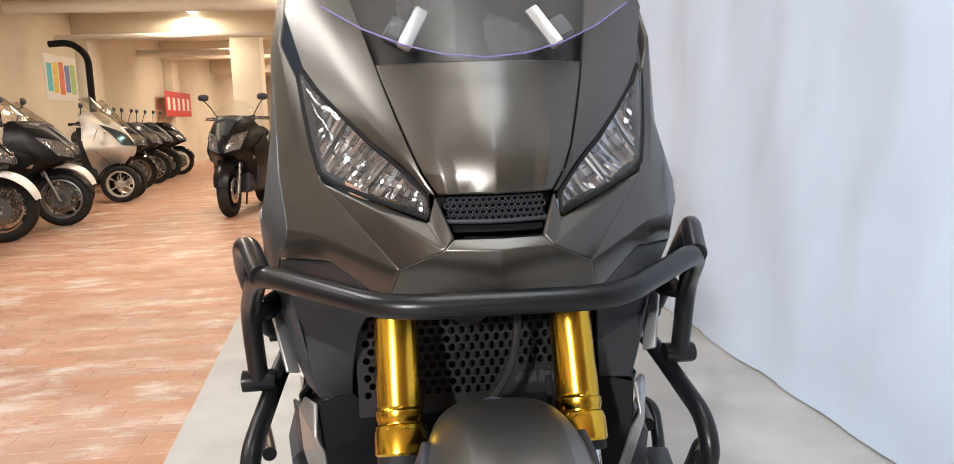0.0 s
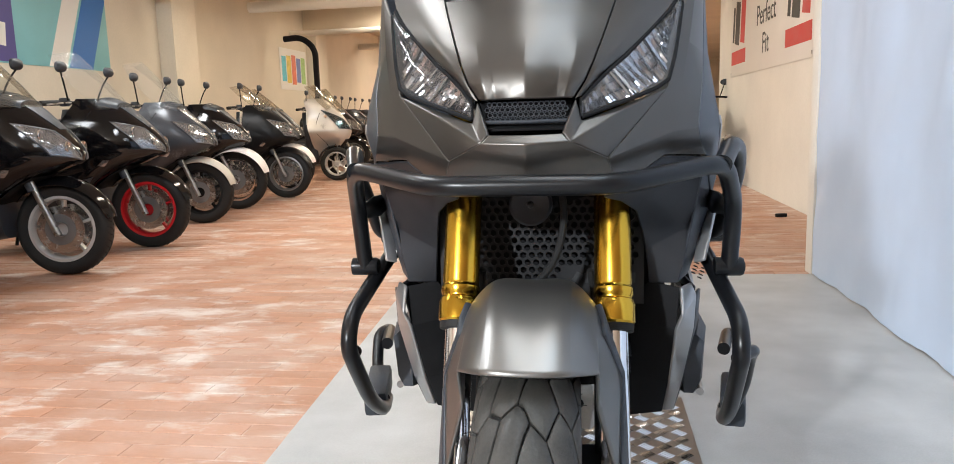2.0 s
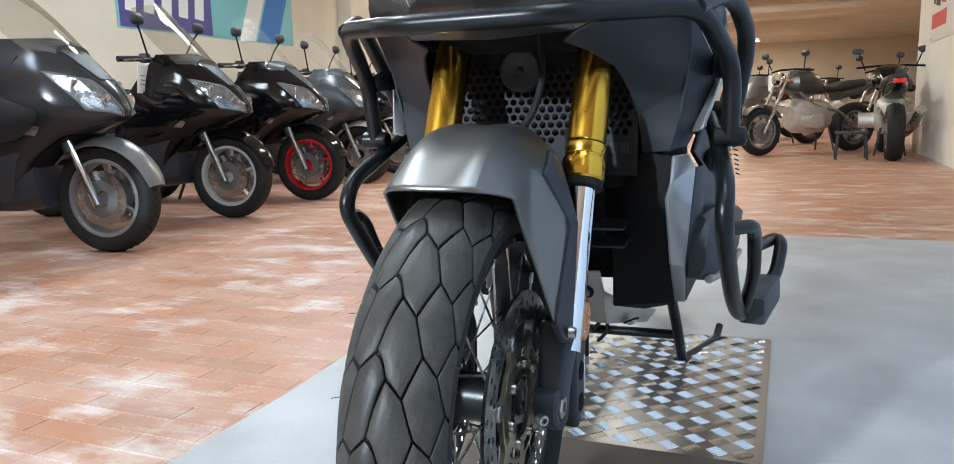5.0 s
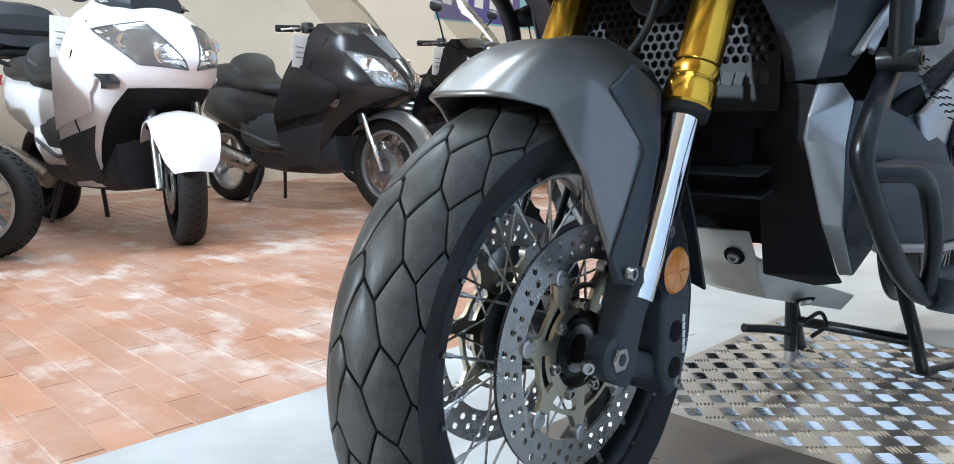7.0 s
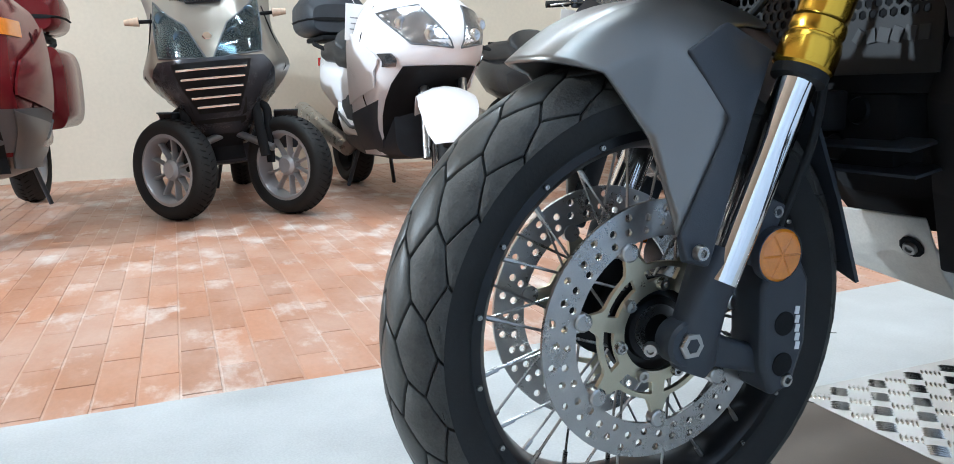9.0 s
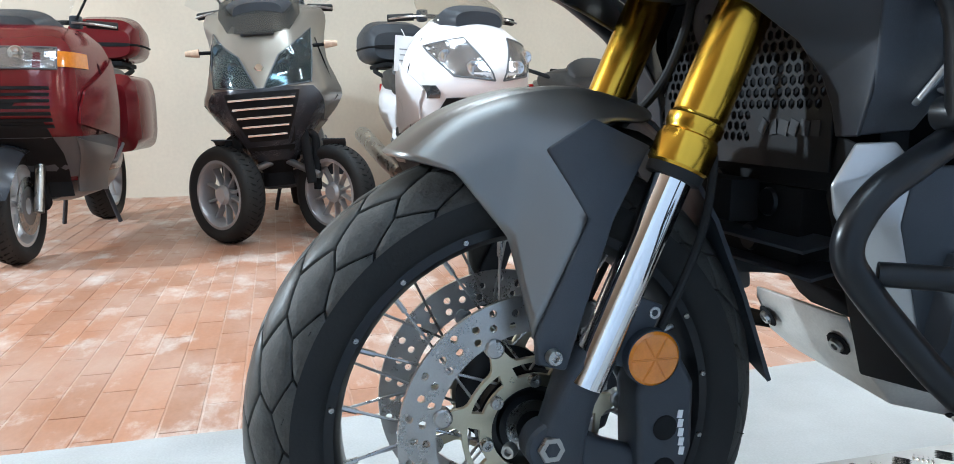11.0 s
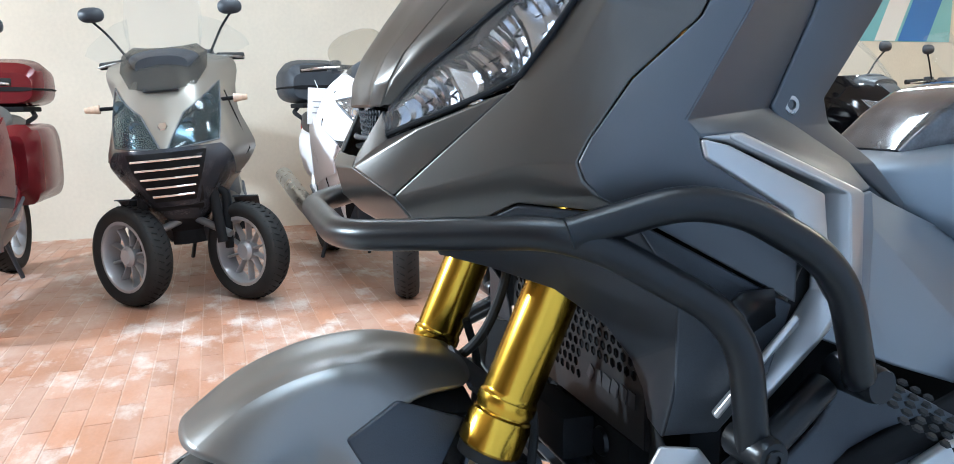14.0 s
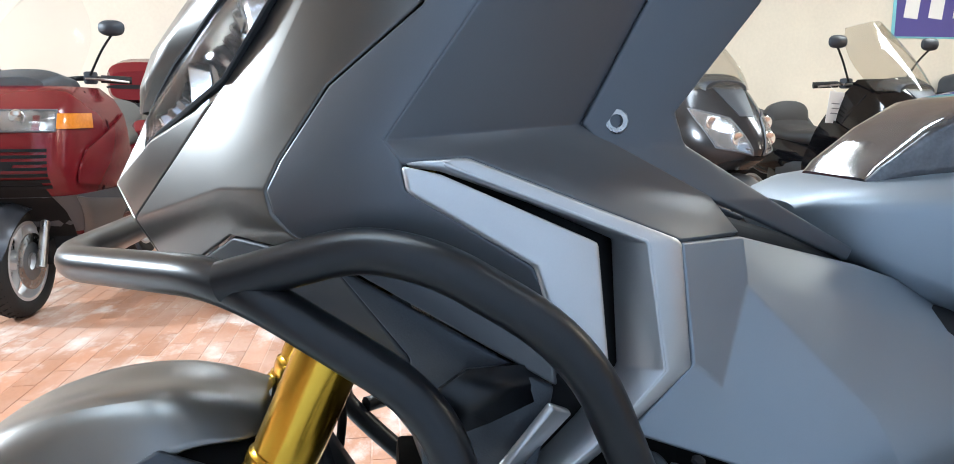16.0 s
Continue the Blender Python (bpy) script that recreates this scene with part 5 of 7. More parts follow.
# crash bars, both sides, and the loop across the nose
rb = 0.0132
bend = [(0.266, 0.156, 0.818), (0.301, 0.278, 0.748), (0.298, 0.296, 0.645)]
front_bar = part("front_bar", tube([(-x, y, z) for x, y, z in bend[::-1]] + [(-0.118, 0.012, 0.800), (0.118, 0.008, 0.800)] + bend, rb, 18, 0.045, 8), POWDER, bike, "black tubular crash bar round the nose")
for s in (1, -1):
    upper = front_bar
    part("upper_loop", tube([(s * 0.262, 0.152, 0.815), (s * 0.287, 0.230, 0.840), (s * 0.303, 0.272, 0.834), (s * 0.318, 0.350, 0.790), (s * 0.298, 0.398, 0.690), (s * 0.275, 0.416, 0.684)], rb, 18, 0.045, 8), POWDER, upper)
    part("clamp", lathe([(0.001, 0.022), (0.013, 0.022), (0.015, 0.018), (0.015, -0.022), (0.001, -0.022)], 18), POWDER, upper).matrix_basis = Matrix.Translation((s * 0.298, 0.298, 0.645))
    part("clamp_bolt", hexbolt((s * 0.314, 0.298, 0.645), (s, 0, 0), 0.009, 0.008), POWDER, upper)
    part("rear_clamp", lathe([(0.001, 0.03), (0.014, 0.03), (0.016, 0.024), (0.016, -0.02), (0.001, -0.02)], 18), POWDER, upper).matrix_basis = Matrix.Translation((s * 0.278, 0.412, 0.684))
    lowbar = part("lower_bar", tube([(s * 0.262, 0.395, 0.672), (s * 0.278, 0.335, 0.640), (s * 0.300, 0.212, 0.580), (s * 0.300, 0.186, 0.535), (s * 0.301, 0.225, 0.490), (s * 0.306, 0.315, 0.400), (s * 0.312, 0.415, 0.345), (s * 0.330, 0.50, 0.338)], rb, 18, 0.05, 8), POWDER, bike, "black tubular lower crash bar")
    part("rung", tube([(s * 0.300, 0.225, 0.516), (s * 0.335, 0.275, 0.516), (s * 0.336, 0.310, 0.498), (s * 0.336, 0.355, 0.430), (s * 0.320, 0.40, 0.360)], 0.0105, 14, 0.03, 6), POWDER, lowbar)
    part("peg_loop", tube([(s * 0.322, 0.45, 0.355), (s * 0.365, 0.56, 0.385), (s * 0.374, 0.615, 0.440), (s * 0.36, 0.66, 0.440), (s * 0.33, 0.52, 0.445)], 0.012, 14, 0.03, 6), POWDER, lowbar)
    sl = part("slider_block", box(0.045, 0.13, 0.05, Matrix.Translation((s * 0.342, 0.485, 0.360)) @ pose(0, 0, 0, 8, 0, -s * 10), 0.009), BLACK_PLASTIC, lowbar, "black nylon slider block")
    # bracket from the bar to the frame
    Q = {"a": (0.292, 0.262, 0.758), "b": (0.280, 0.285, 0.770), "c": (0.272, 0.335, 0.770), "d": (0.270, 0.350, 0.785), "e": (0.268, 0.335, 0.748), "f": (0.276, 0.300, 0.735), "g": (0.292, 0.278, 0.735)}
    part("bar_bracket", shell(Q, ("a b f g", "b c e f", "c d e"), s), POWDER, upper, "black steel bracket", mods=(("solid", 0.005, -1),))

# centre stand, its cross tube and feet, and the side stand's rod
stand = part("centre_stand", tube([(0.12, 0.99, 0.25), (0.128, 1.07, 0.14), (0.135, 1.145, 0.022)], 0.014, 14, 0.03), POWDER, bike, "black centre stand")
part("stand_leg", tube([(-0.12, 0.99, 0.25), (-0.128, 1.07, 0.14), (-0.135, 1.145, 0.022)], 0.014, 14, 0.03), POWDER, stand)
part("stand_cross", tube([(-0.125, 1.085, 0.108), (0.128, 1.095, 0.108)], 0.0125, 14), POWDER, stand)
for s in (1, -1):
    part("stand_foot", box(0.042, 0.095, 0.020, Matrix.Translation((s * 0.138, 1.162, 0.0205)) @ pose(0, 0, 0, 0, 0, -s * 8), 0.005), POWDER, stand)
part("stand_tang", tube([(0.138, 1.15, 0.03), (0.17, 1.26, 0.028), (0.205, 1.36, 0.036), (0.21, 1.40, 0.060)], 0.0105, 12, 0.04), POWDER, stand)
side = part("side_stand", tube([(-0.15, 0.87, 0.126), (-0.125, 0.93, 0.118), (-0.10, 0.99, 0.105)], 0.010, 12, 0.02), POWDER, bike, "black folded side stand")
part("stand_rod", tube([(-0.10, 0.99, 0.19), (-0.10, 1.0, 0.06)], 0.014, 12), POWDER, side)
part("rod_foot", lathe([(0.001, 0.012), (0.010, 0.012), (0.013, 0.008), (0.013, -0.018), (0.001, -0.018)], 14), STEEL, side).matrix_basis = Matrix.Translation((-0.10, 1.004, 0.045)) @ Matrix.Rotation(math.pi / 2, 4, "Y")
part("stand_spring", tube([(-0.085, 1.02, 0.12), (-0.06, 1.06, 0.15), (-0.05, 1.08, 0.11), (-0.075, 1.05, 0.085)], 0.005, 8, 0.02), POWDER, side)
rear_prof = [(r * 0.98, x * 1.28) for r, x in prof]
RX = Vector((0, 1.58, 0.315))
rear = part("rear_tyre", lathe(rear_prof, 64, RX, closed=True), RUBBER, bike, "black rear tyre", 50)
part("rear_rim", lathe(rim_prof, 48, RX, closed=True), POWDER, rear)
part("rear_hub", lathe([(0.02, 0.08), (0.07, 0.08), (0.075, 0.05), (0.03, 0.03), (0.03, -0.03), (0.075, -0.05), (0.07, -0.08), (0.02, -0.08)], 32, RX), POWDER, rear)
for k in range(32):
    a = 2 * math.pi * k / 32
    s = 1 if k % 2 else -1
    part("rear_spoke", tube([RX + Vector((s * 0.05, 0.06 * math.cos(a + 0.5), 0.06 * math.sin(a + 0.5))), RX + Vector((s * 0.03, 0.2 * math.cos(a), 0.2 * math.sin(a)))], 0.0018, 6), STEEL, rear)
part("swingarm", tube([(0.11, 0.95, 0.36), (0.12, 1.58, 0.315)], 0.03, 12), ALLOY, bike)
part("swingarm", tube([(-0.11, 0.95, 0.36), (-0.12, 1.58, 0.315)], 0.03, 12), ALLOY, bike)

# ---- the parked scooters ----
PAINT = {}


def paint(name, col, rough=0.25, metal=0.3, spec=0.5):
    if name not in PAINT:
        PAINT[name] = mat(name, col, rough, metal, var=0.06, scale=5, fine=400, rvar=0.05, spec=spec)
    return PAINT[name]


SILVER = paint("champagne_silver_lacquer", (0.29, 0.272, 0.24), 0.32, 0.6)
DARK_GREY = paint("dark_grey_lacquer", (0.048, 0.051, 0.060), 0.26, 0.3, 0.5)
WHITE = paint("pearl_white_lacquer", (0.80, 0.78, 0.79), 0.3, 0.0)
BLACK = paint("gloss_black_lacquer", (0.004, 0.004, 0.005), 0.09, 0.0, 0.5)
CHARCOAL = paint("charcoal_lacquer", (0.036, 0.036, 0.039), 0.20, 0.4, 0.5)
MATT = paint("matt_charcoal", (0.008, 0.008, 0.009), 0.34, 0.1, 0.25)
MAROON = paint("maroon_lacquer", (0.13, 0.010, 0.014), 0.18, 0.1)
MID_GREY = paint("mid_grey_lacquer", (0.20, 0.20, 0.205), 0.35, 0.6)
RED_RIM = paint("red_wheel_paint", (0.50, 0.012, 0.020), 0.3, 0.1)
WHITE_RIM = paint("silver_wheel_paint", (0.62, 0.62, 0.62), 0.32, 0.5)
DARK_RIM = paint("grey_wheel_paint", (0.22, 0.22, 0.225), 0.35, 0.6)
AMBER_PALE = mat("pale_amber_lens", (0.62, 0.46, 0.34), 0.2, var=0.2, scale=40)
CHROME_DISC = mat("bright_disc_steel", (0.62, 0.61, 0.60), 0.24, 1.0, var=0.1, scale=20, fine=300)
RIDGED = mat("grey_ridged_trim", (0.10, 0.105, 0.115), 0.5, 0.2, var=0.1)


def wheel(root, name, c, r, w, rim_mat, spokes, steer=0.0, disc=True):
    """Tyre with rim, spokes, hub, tread grooves and a brake disc."""
    holder = Matrix.Translation(c) @ Matrix.Rotation(steer, 4, "Z")
    rr = r * 0.70
    pr = [(rr, w * 0.36), (rr + (r - rr) * 0.4, w * 0.5), (r * 0.93, w * 0.46), (r * 0.985, w * 0.28), (r, 0.0)]
    pr += [(a, -b) for a, b in pr[-2::-1]]
    bm = lathe(pr, 56, closed=True)
    t = part(name, bm, RUBBER, root, "black tyre on its wheel", 50)
    t.matrix_basis = holder
    grooves = []
    for k in range(44):
        a = 2 * math.pi * k / 44
        for s in (1, -1):
            g = box(w * 0.34, 0.005, 0.004, pose(s * w * 0.2, 0, r * 0.985, 0, s * 18, s * 28))
            g.transform(Matrix.Rotation(a + (0.07 if s > 0 else 0), 4, "X"))
            grooves.append(g)
    tagged(part("tread_groove", merge(*grooves), DARK_CAVITY, t), kind="stuff")
    part("rim", lathe([(rr * 1.02, w * 0.38), (rr * 0.94, w * 0.39), (rr * 0.90, w * 0.30), (rr * 0.88, 0.0), (rr * 0.90, -w * 0.30), (rr * 0.94, -w * 0.39), (rr * 1.02, -w * 0.38)], 48, closed=True), rim_mat, t)
    part("hub", lathe([(0.004, w * 0.30), (0.035, w * 0.30), (0.05, w * 0.18), (0.05, -w * 0.18), (0.035, -w * 0.30), (0.004, -w * 0.30)], 24), rim_mat, t)
    for k in range(spokes):
        a = 2 * math.pi * k / spokes
        if spokes > 20:
            bm = tube([(w * 0.2 * (1 if k % 2 else -1), 0.04 * math.cos(a + 0.4), 0.04 * math.sin(a + 0.4)), (0, rr * 0.9 * math.cos(a), rr * 0.9 * math.sin(a))], 0.0022, 6)
        else:
            sec = []
            for f, wide, deep in ((0.04, 0.016, w * 0.18), (rr * 0.5, 0.007, w * 0.15), (rr * 0.9, 0.013, w * 0.16)):
                sec.append(oval((w * 0.08, -f * math.sin(a), f * math.cos(a)), (0, math.cos(a), math.sin(a)), (1, 0, 0), wide if spokes < 8 else wide * 0.62, deep, 3.2, 12))
            bm = loft(sec)
        part("spoke", bm, rim_mat, t)
    if disc:
        loops = [ring_loop(rr * 0.72, 48), ring_loop(rr * 0.48, 36)] + [ring_loop(0.005, 6, rr * 0.6 * math.cos(2 * math.pi * k / 20), rr * 0.6 * math.sin(2 * math.pi * k / 20)) for k in range(20)]
        for s in (1, -1):
            part("brake_disc", plate(loops, 0.005, lambda x, y: Vector((s * w * 0.47, x, y)), Vector((s, 0, 0))), CHROME_DISC, t, "drilled brake disc", 25)
            part("disc_spider", plate([ring_loop(rr * 0.49, 24), ring_loop(rr * 0.22, 24)], 0.004, lambda x, y: Vector((s * w * 0.46, x, y)), Vector((s, 0, 0))), DARK_RIM, t)
    return t


def spline(v, f):
    """A smooth value between the entries of v at place f, half way to straight lines."""
    i = min(max(int(f), 0), len(v) - 2)
    k = f - i
    p0, p1, p2, p3 = v[max(i - 1, 0)], v[i], v[i + 1], v[min(i + 2, len(v) - 1)]
    curve = 0.5 * (2 * p1 + (p2 - p0) * k + (2 * p0 - 5 * p1 + 4 * p2 - p3) * k * k + (3 * p1 - p0 - 3 * p2 + p3) * k ** 3)
    return 0.6 * curve + 0.4 * (p1 + (p2 - p1) * k)


def ring_at(sections, z):
    """The front edge and the three corner lines of a side, at height z."""
    z = min(max(z, sections[0][0]), sections[-1][0])
    i = max(k for k in range(len(sections) - 1) if sections[k][0] <= z)
    f = i + (z - sections[i][0]) / (sections[i + 1][0] - sections[i][0])
    flat = [(0.0, s[1], *s[2], *s[3], *s[4]) for s in sections]
    v = [spline([row[c] for row in flat], f) for c in range(8)]
    return [Vector((v[c], v[c + 1])) for c in (0, 2, 4, 6)]


def apron_point(sections, z, ang, lift=0.0):
    """A point on the front apron: ang 0 is straight ahead, 90 the rear edge; degrees to the rider's left are positive."""
    c, p1, p2, p3 = ring_at(sections, z)
    ang = (ang + 180) % 360 - 180
    side = -1 if ang < 0 else 1
    flip = lambda p: Vector((-p.x, p.y))
    line = [flip(p3), flip(p2), flip(p1), c, p1, p2, p3]
    at_angle = lambda a: Vector((spline([p.x for p in line], 3 + a / 30), spline([p.y for p in line], 3 + a / 30)))
    if abs(ang) > 90:
        k = (abs(ang) - 90) / 90
        p = Vector((side * p3.x * (1 - k), p3.y + 0.02 * k))
        return Vector((p.x, p.y, z))
    p = at_angle(ang)
    d = at_angle(min(ang + 2, 90)) - at_angle(max(ang - 2, -90))
    n = Vector((d.y, -d.x)).normalized()
    return Vector((p.x + n.x * lift, p.y + n.y * lift, z))


def apron_patch(sections, quad, lift, thick, nu=8, nv=5, bulge=0.0):
    """A curved piece lying on the apron between four (angle, height) corners."""
    rows = []
    for i in range(nu + 1):
        a = i / nu
        row = []
        for j in range(nv + 1):
            b = j / nv
            ang = (quad[0][0] * (1 - a) + quad[1][0] * a) * (1 - b) + (quad[3][0] * (1 - a) + quad[2][0] * a) * b
            z = (quad[0][1] * (1 - a) + quad[1][1] * a) * (1 - b) + (quad[3][1] * (1 - a) + quad[2][1] * a) * b
            row.append(apron_point(sections, z, ang, lift + bulge * math.sin(math.pi * a) * math.sin(math.pi * b)))
        rows.append(row)
    return sheet(rows, thick)


def headlamp(root, sections, quad, lens=LENS, label="clear headlight over a silvered bowl", bowl=BRIGHT_BOWL):
    unit = part("headlight", apron_patch(sections, quad, 0.002, 0.003), bowl, root, label, 20)
    part("lens", apron_patch(sections, quad, 0.007, 0.002, bulge=0.012), lens, unit)
    (a0, z0), (a1, z1), (a2, z2), (a3, z3) = quad
    edge = []
    for (pa, pz), (qa, qz) in zip(quad, quad[1:] + quad[:1]):
        edge += [apron_point(sections, pz + (qz - pz) * k / 6, pa + (qa - pa) * k / 6, 0.004) for k in range(6)]
    part("lamp_seal", tube(edge + [edge[0]], 0.004, 6), RIDGED, unit)
    for f in (0.35, 0.68):
        p = apron_point(sections, z0 * (1 - f) + z2 * f, a0 * (1 - f) + a2 * f, 0.006)
        bulb = lathe([(0.001, 0.000), (0.010, 0.001), (0.026, 0.005), (0.030, 0.005), (0.032, 0.003), (0.032, -0.004), (0.001, -0.004)], 20)
        bulb.transform(Matrix.Translation(p) @ Matrix.Rotation(-math.pi / 2, 4, "Z"))
        part("bulb_bowl", bulb, SMOKED_BOWL if bowl is SMOKED_BOWL else CHROME, unit)
    return unit


APRON = (
    (0.24, 0.42, (0.09, 0.42), (0.17, 0.46), (0.20, 0.66)),
    (0.38, 0.36, (0.12, 0.36), (0.215, 0.41), (0.25, 0.66)),
    (0.50, 0.27, (0.14, 0.27), (0.245, 0.35), (0.28, 0.66)),
    (0.60, 0.09, (0.14, 0.12), (0.250, 0.27), (0.305, 0.64)),
    (0.655, -0.08, (0.11, -0.03), (0.235, 0.17), (0.315, 0.61)),
    (0.71, -0.17, (0.10, -0.12), (0.225, 0.08), (0.320, 0.57)),
    (0.80, -0.13, (0.10, -0.09), (0.220, 0.08), (0.315, 0.53)),
    (0.91, -0.03, (0.105, 0.00), (0.210, 0.13), (0.285, 0.47)),
    (1.01, 0.08, (0.10, 0.10), (0.185, 0.20), (0.235, 0.41)),
    (1.09, 0.19, (0.085, 0.20), (0.14, 0.26), (0.175, 0.38)),
)


def scooter(name, label, m, group="scooters parked in a row", body=BLACK, lower=BLACK_PLASTIC, apron=APRON, rim=DARK_RIM, spokes=5, r=0.285, fender=None, lights="twin", screen=SCREEN_SMOKE, screen_top=1.42, tag=True, mirrors=True, topbox=None, three=False, seat=SEAT_VINYL, steer=0.0, fork=STEEL, track=0.225, lift=0.0):
    t = thing(name, label, "scooter", m, group)
    fender = fender or body
    fw = 0.12
    # wheels and forks
    if three:
        for s in (1, -1):
            wheel(t, "front_wheel", (s * track, 0.0, r), r, 0.125, rim, spokes, steer, False)
            rows = []
            for k in range(9):
                a = radians(15 + 75 * k / 8)
                rows.append([(s * track + x, (r + 0.03) * math.cos(a), r + (r + 0.03) * math.sin(a)) for x in (-0.058, -0.045, 0, 0.045, 0.058)])
            part("front_mudguard", sheet(rows, 0.006), BLACK_PLASTIC, t)
            part("suspension_arm", tube([(s * 0.03, 0.06, 0.56), (s * (track - 0.05), 0.02, 0.52), (s * (track - 0.07), 0.01, r)], 0.020, 12, 0.04), DARK_CAVITY, t)
            part("lower_arm", tube([(s * 0.03, 0.06, 0.40), (s * (track - 0.07), -0.04, 0.33)], 0.018, 12), DARK_RIM, t)
            part("damper", tube([(s * (track - 0.09), -0.05, r + 0.04), (s * (track - 0.11), 0.0, 0.60)], 0.024, 12), DARK_CAVITY, t)
    else:
        wheel(t, "front_wheel", (0, 0, r), r, fw, rim, spokes, steer)
        rows = []
        for k in range(13):
            a = radians(12 + 128 * k / 12)
            wide = (0.068 if fender is WHITE else 0.055) + (0.055 if fender is WHITE else 0.025) * min(1, k / 4) ** 0.5
            rows.append([(x * wide, (r + 0.035 - 0.02 * abs(x)) * math.cos(a), r + (r + 0.035 - 0.035 * x * x) * math.sin(a)) for x in (-1.15, -1, -0.5, 0, 0.5, 1, 1.15)])
        for row in rows:
            for i, p in enumerate(row):
                row[i] = (p[0], -p[1], p[2])
        part("front_mudguard", sheet(rows, 0.006), fender, t, "", 50)
        for s in (1, -1):
            part("fork_leg", tube([(s * 0.098, -0.004, r - 0.03), (s * 0.096, 0.16, 0.66)], 0.021, 14, taper=0.019), fork, t)
            part("fork_shield", tube([(s * 0.098, 0.12, r + 0.24), (s * 0.096, 0.19, 0.70)], 0.028, 12), BLACK_PLASTIC, t)
        part("caliper", box(0.05, 0.07, 0.11, pose(0.09, 0.085, r + 0.03, 20), 0.012), DARK_CAVITY, t)
        for ob in t.children:
            if ob.name.split(".")[0] in ("front_mudguard", "fork_leg", "fork_shield", "caliper"):
                ob.matrix_basis = Matrix.Rotation(steer, 4, "Z")
    wheel(t, "rear_wheel", (0, 1.46, 0.27), 0.27, 0.14, rim, spokes, 0.0, False)
    # apron in rings
    zs = [apron[0][0] + (apron[-1][0] - apron[0][0]) * k / 26 for k in range(27)]
    front = part("front_apron", loft([[apron_point(apron, z, 360 * k / 64) for k in range(64)] for z in zs]), body, t, "", 40)
    # inner wheel recess and lower belly
    part("wheel_recess", apron_patch(apron, ((-46, 0.27), (46, 0.27), (30, 0.61), (-30, 0.61)), 0.004, 0.003), DARK_CAVITY, t)
    part("floor_tunnel", loft_y([(0.30, 0.15, 0.24, 0.60), (0.45, 0.21, 0.22, 0.60), (0.80, 0.22, 0.22, 0.60), (1.02, 0.20, 0.24, 0.66)], 3.4), lower, t, "", 40)
    part("side_fairing", loft_y([(0.42, 0.235, 0.36, 0.50), (0.62, 0.245, 0.33, 0.44), (0.90, 0.24, 0.32, 0.46), (1.10, 0.20, 0.36, 0.60)], 3.0), body, t, "", 40)
    part("rear_body", loft_y([(0.78, 0.13, 0.42, 0.72), (0.95, 0.20, 0.42, 0.78), (1.25, 0.215, 0.46, 0.80), (1.55, 0.17, 0.54, 0.83), (1.80, 0.09, 0.68, 0.86), (1.90, 0.04, 0.76, 0.86)], 2.6), body, t, "", 40)
    part("tail_light", box(0.16, 0.03, 0.06, pose(0, 1.88, 0.80), 0.01), RED_LENS, t)
    st = part("seat", loft_y([(0.66, 0.08, 0.66, 0.74), (0.74, 0.15, 0.68, 0.80), (0.95, 0.18, 0.70, 0.79), (1.12, 0.19, 0.72, 0.83), (1.20, 0.185, 0.74, 0.92), (1.45, 0.17, 0.76, 0.92), (1.70, 0.11, 0.80, 0.90)], 3.0), seat, t, "black padded dual seat", 40)
    part("seat_bolster", loft_y([(1.14, 0.14, 0.80, 0.88), (1.18, 0.17, 0.78, 0.98), (1.24, 0.15, 0.80, 0.97), (1.28, 0.12, 0.84, 0.93)], 2.4), seat, st)
    # silencer, stands, side detail
    part("silencer", tube([(-0.16, 1.05, 0.26), (-0.21, 1.25, 0.34), (-0.23, 1.80, 0.48)], 0.055, 16, 0.05), STEEL, t, "steel silencer")
    for s in (1, -1):
        part("stand_leg", tube([(s * 0.10, 1.05, 0.24), (s * 0.15, 1.12, 0.02)], 0.012, 10), BLACK_PLASTIC, t)
        part("floor_trim", tube([(s * 0.235, 0.44, 0.44), (s * 0.248, 0.70, 0.385), (s * 0.215, 1.04, 0.47)], 0.010, 8, 0.08), RIDGED, t)
        part("grab_rail", tube([(s * 0.15, 1.35, 0.84), (s * 0.18, 1.60, 0.90), (s * 0.10, 1.86, 0.93)], 0.014, 10, 0.06), DARK_CAVITY, t)
    # inner shield, dash, handlebar
    part("leg_shield", loft([oval((0, 0.40 + 0.10 * (z - 0.4), z), (1, 0, 0), (0, 1, 0), w, 0.06, 3.5, 24) for z, w in ((0.42, 0.16), (0.55, 0.235), (0.75, 0.25), (0.92, 0.22), (1.02, 0.15))]), lower, t)
    part("dash", loft_y([(0.12, 0.12, 0.96, 1.06), (0.22, 0.17, 0.96, 1.10), (0.40, 0.16, 0.94, 1.08), (0.46, 0.08, 0.94, 1.02)]), BLACK_PLASTIC, t)
    bar = part("handlebar", tube([(-0.34, 0.52, 1.06), (-0.16, 0.44, 1.07), (0, 0.40, 1.05), (0.16, 0.44, 1.07), (0.34, 0.52, 1.06)], 0.012, 10, 0.06), DARK_CAVITY, t)
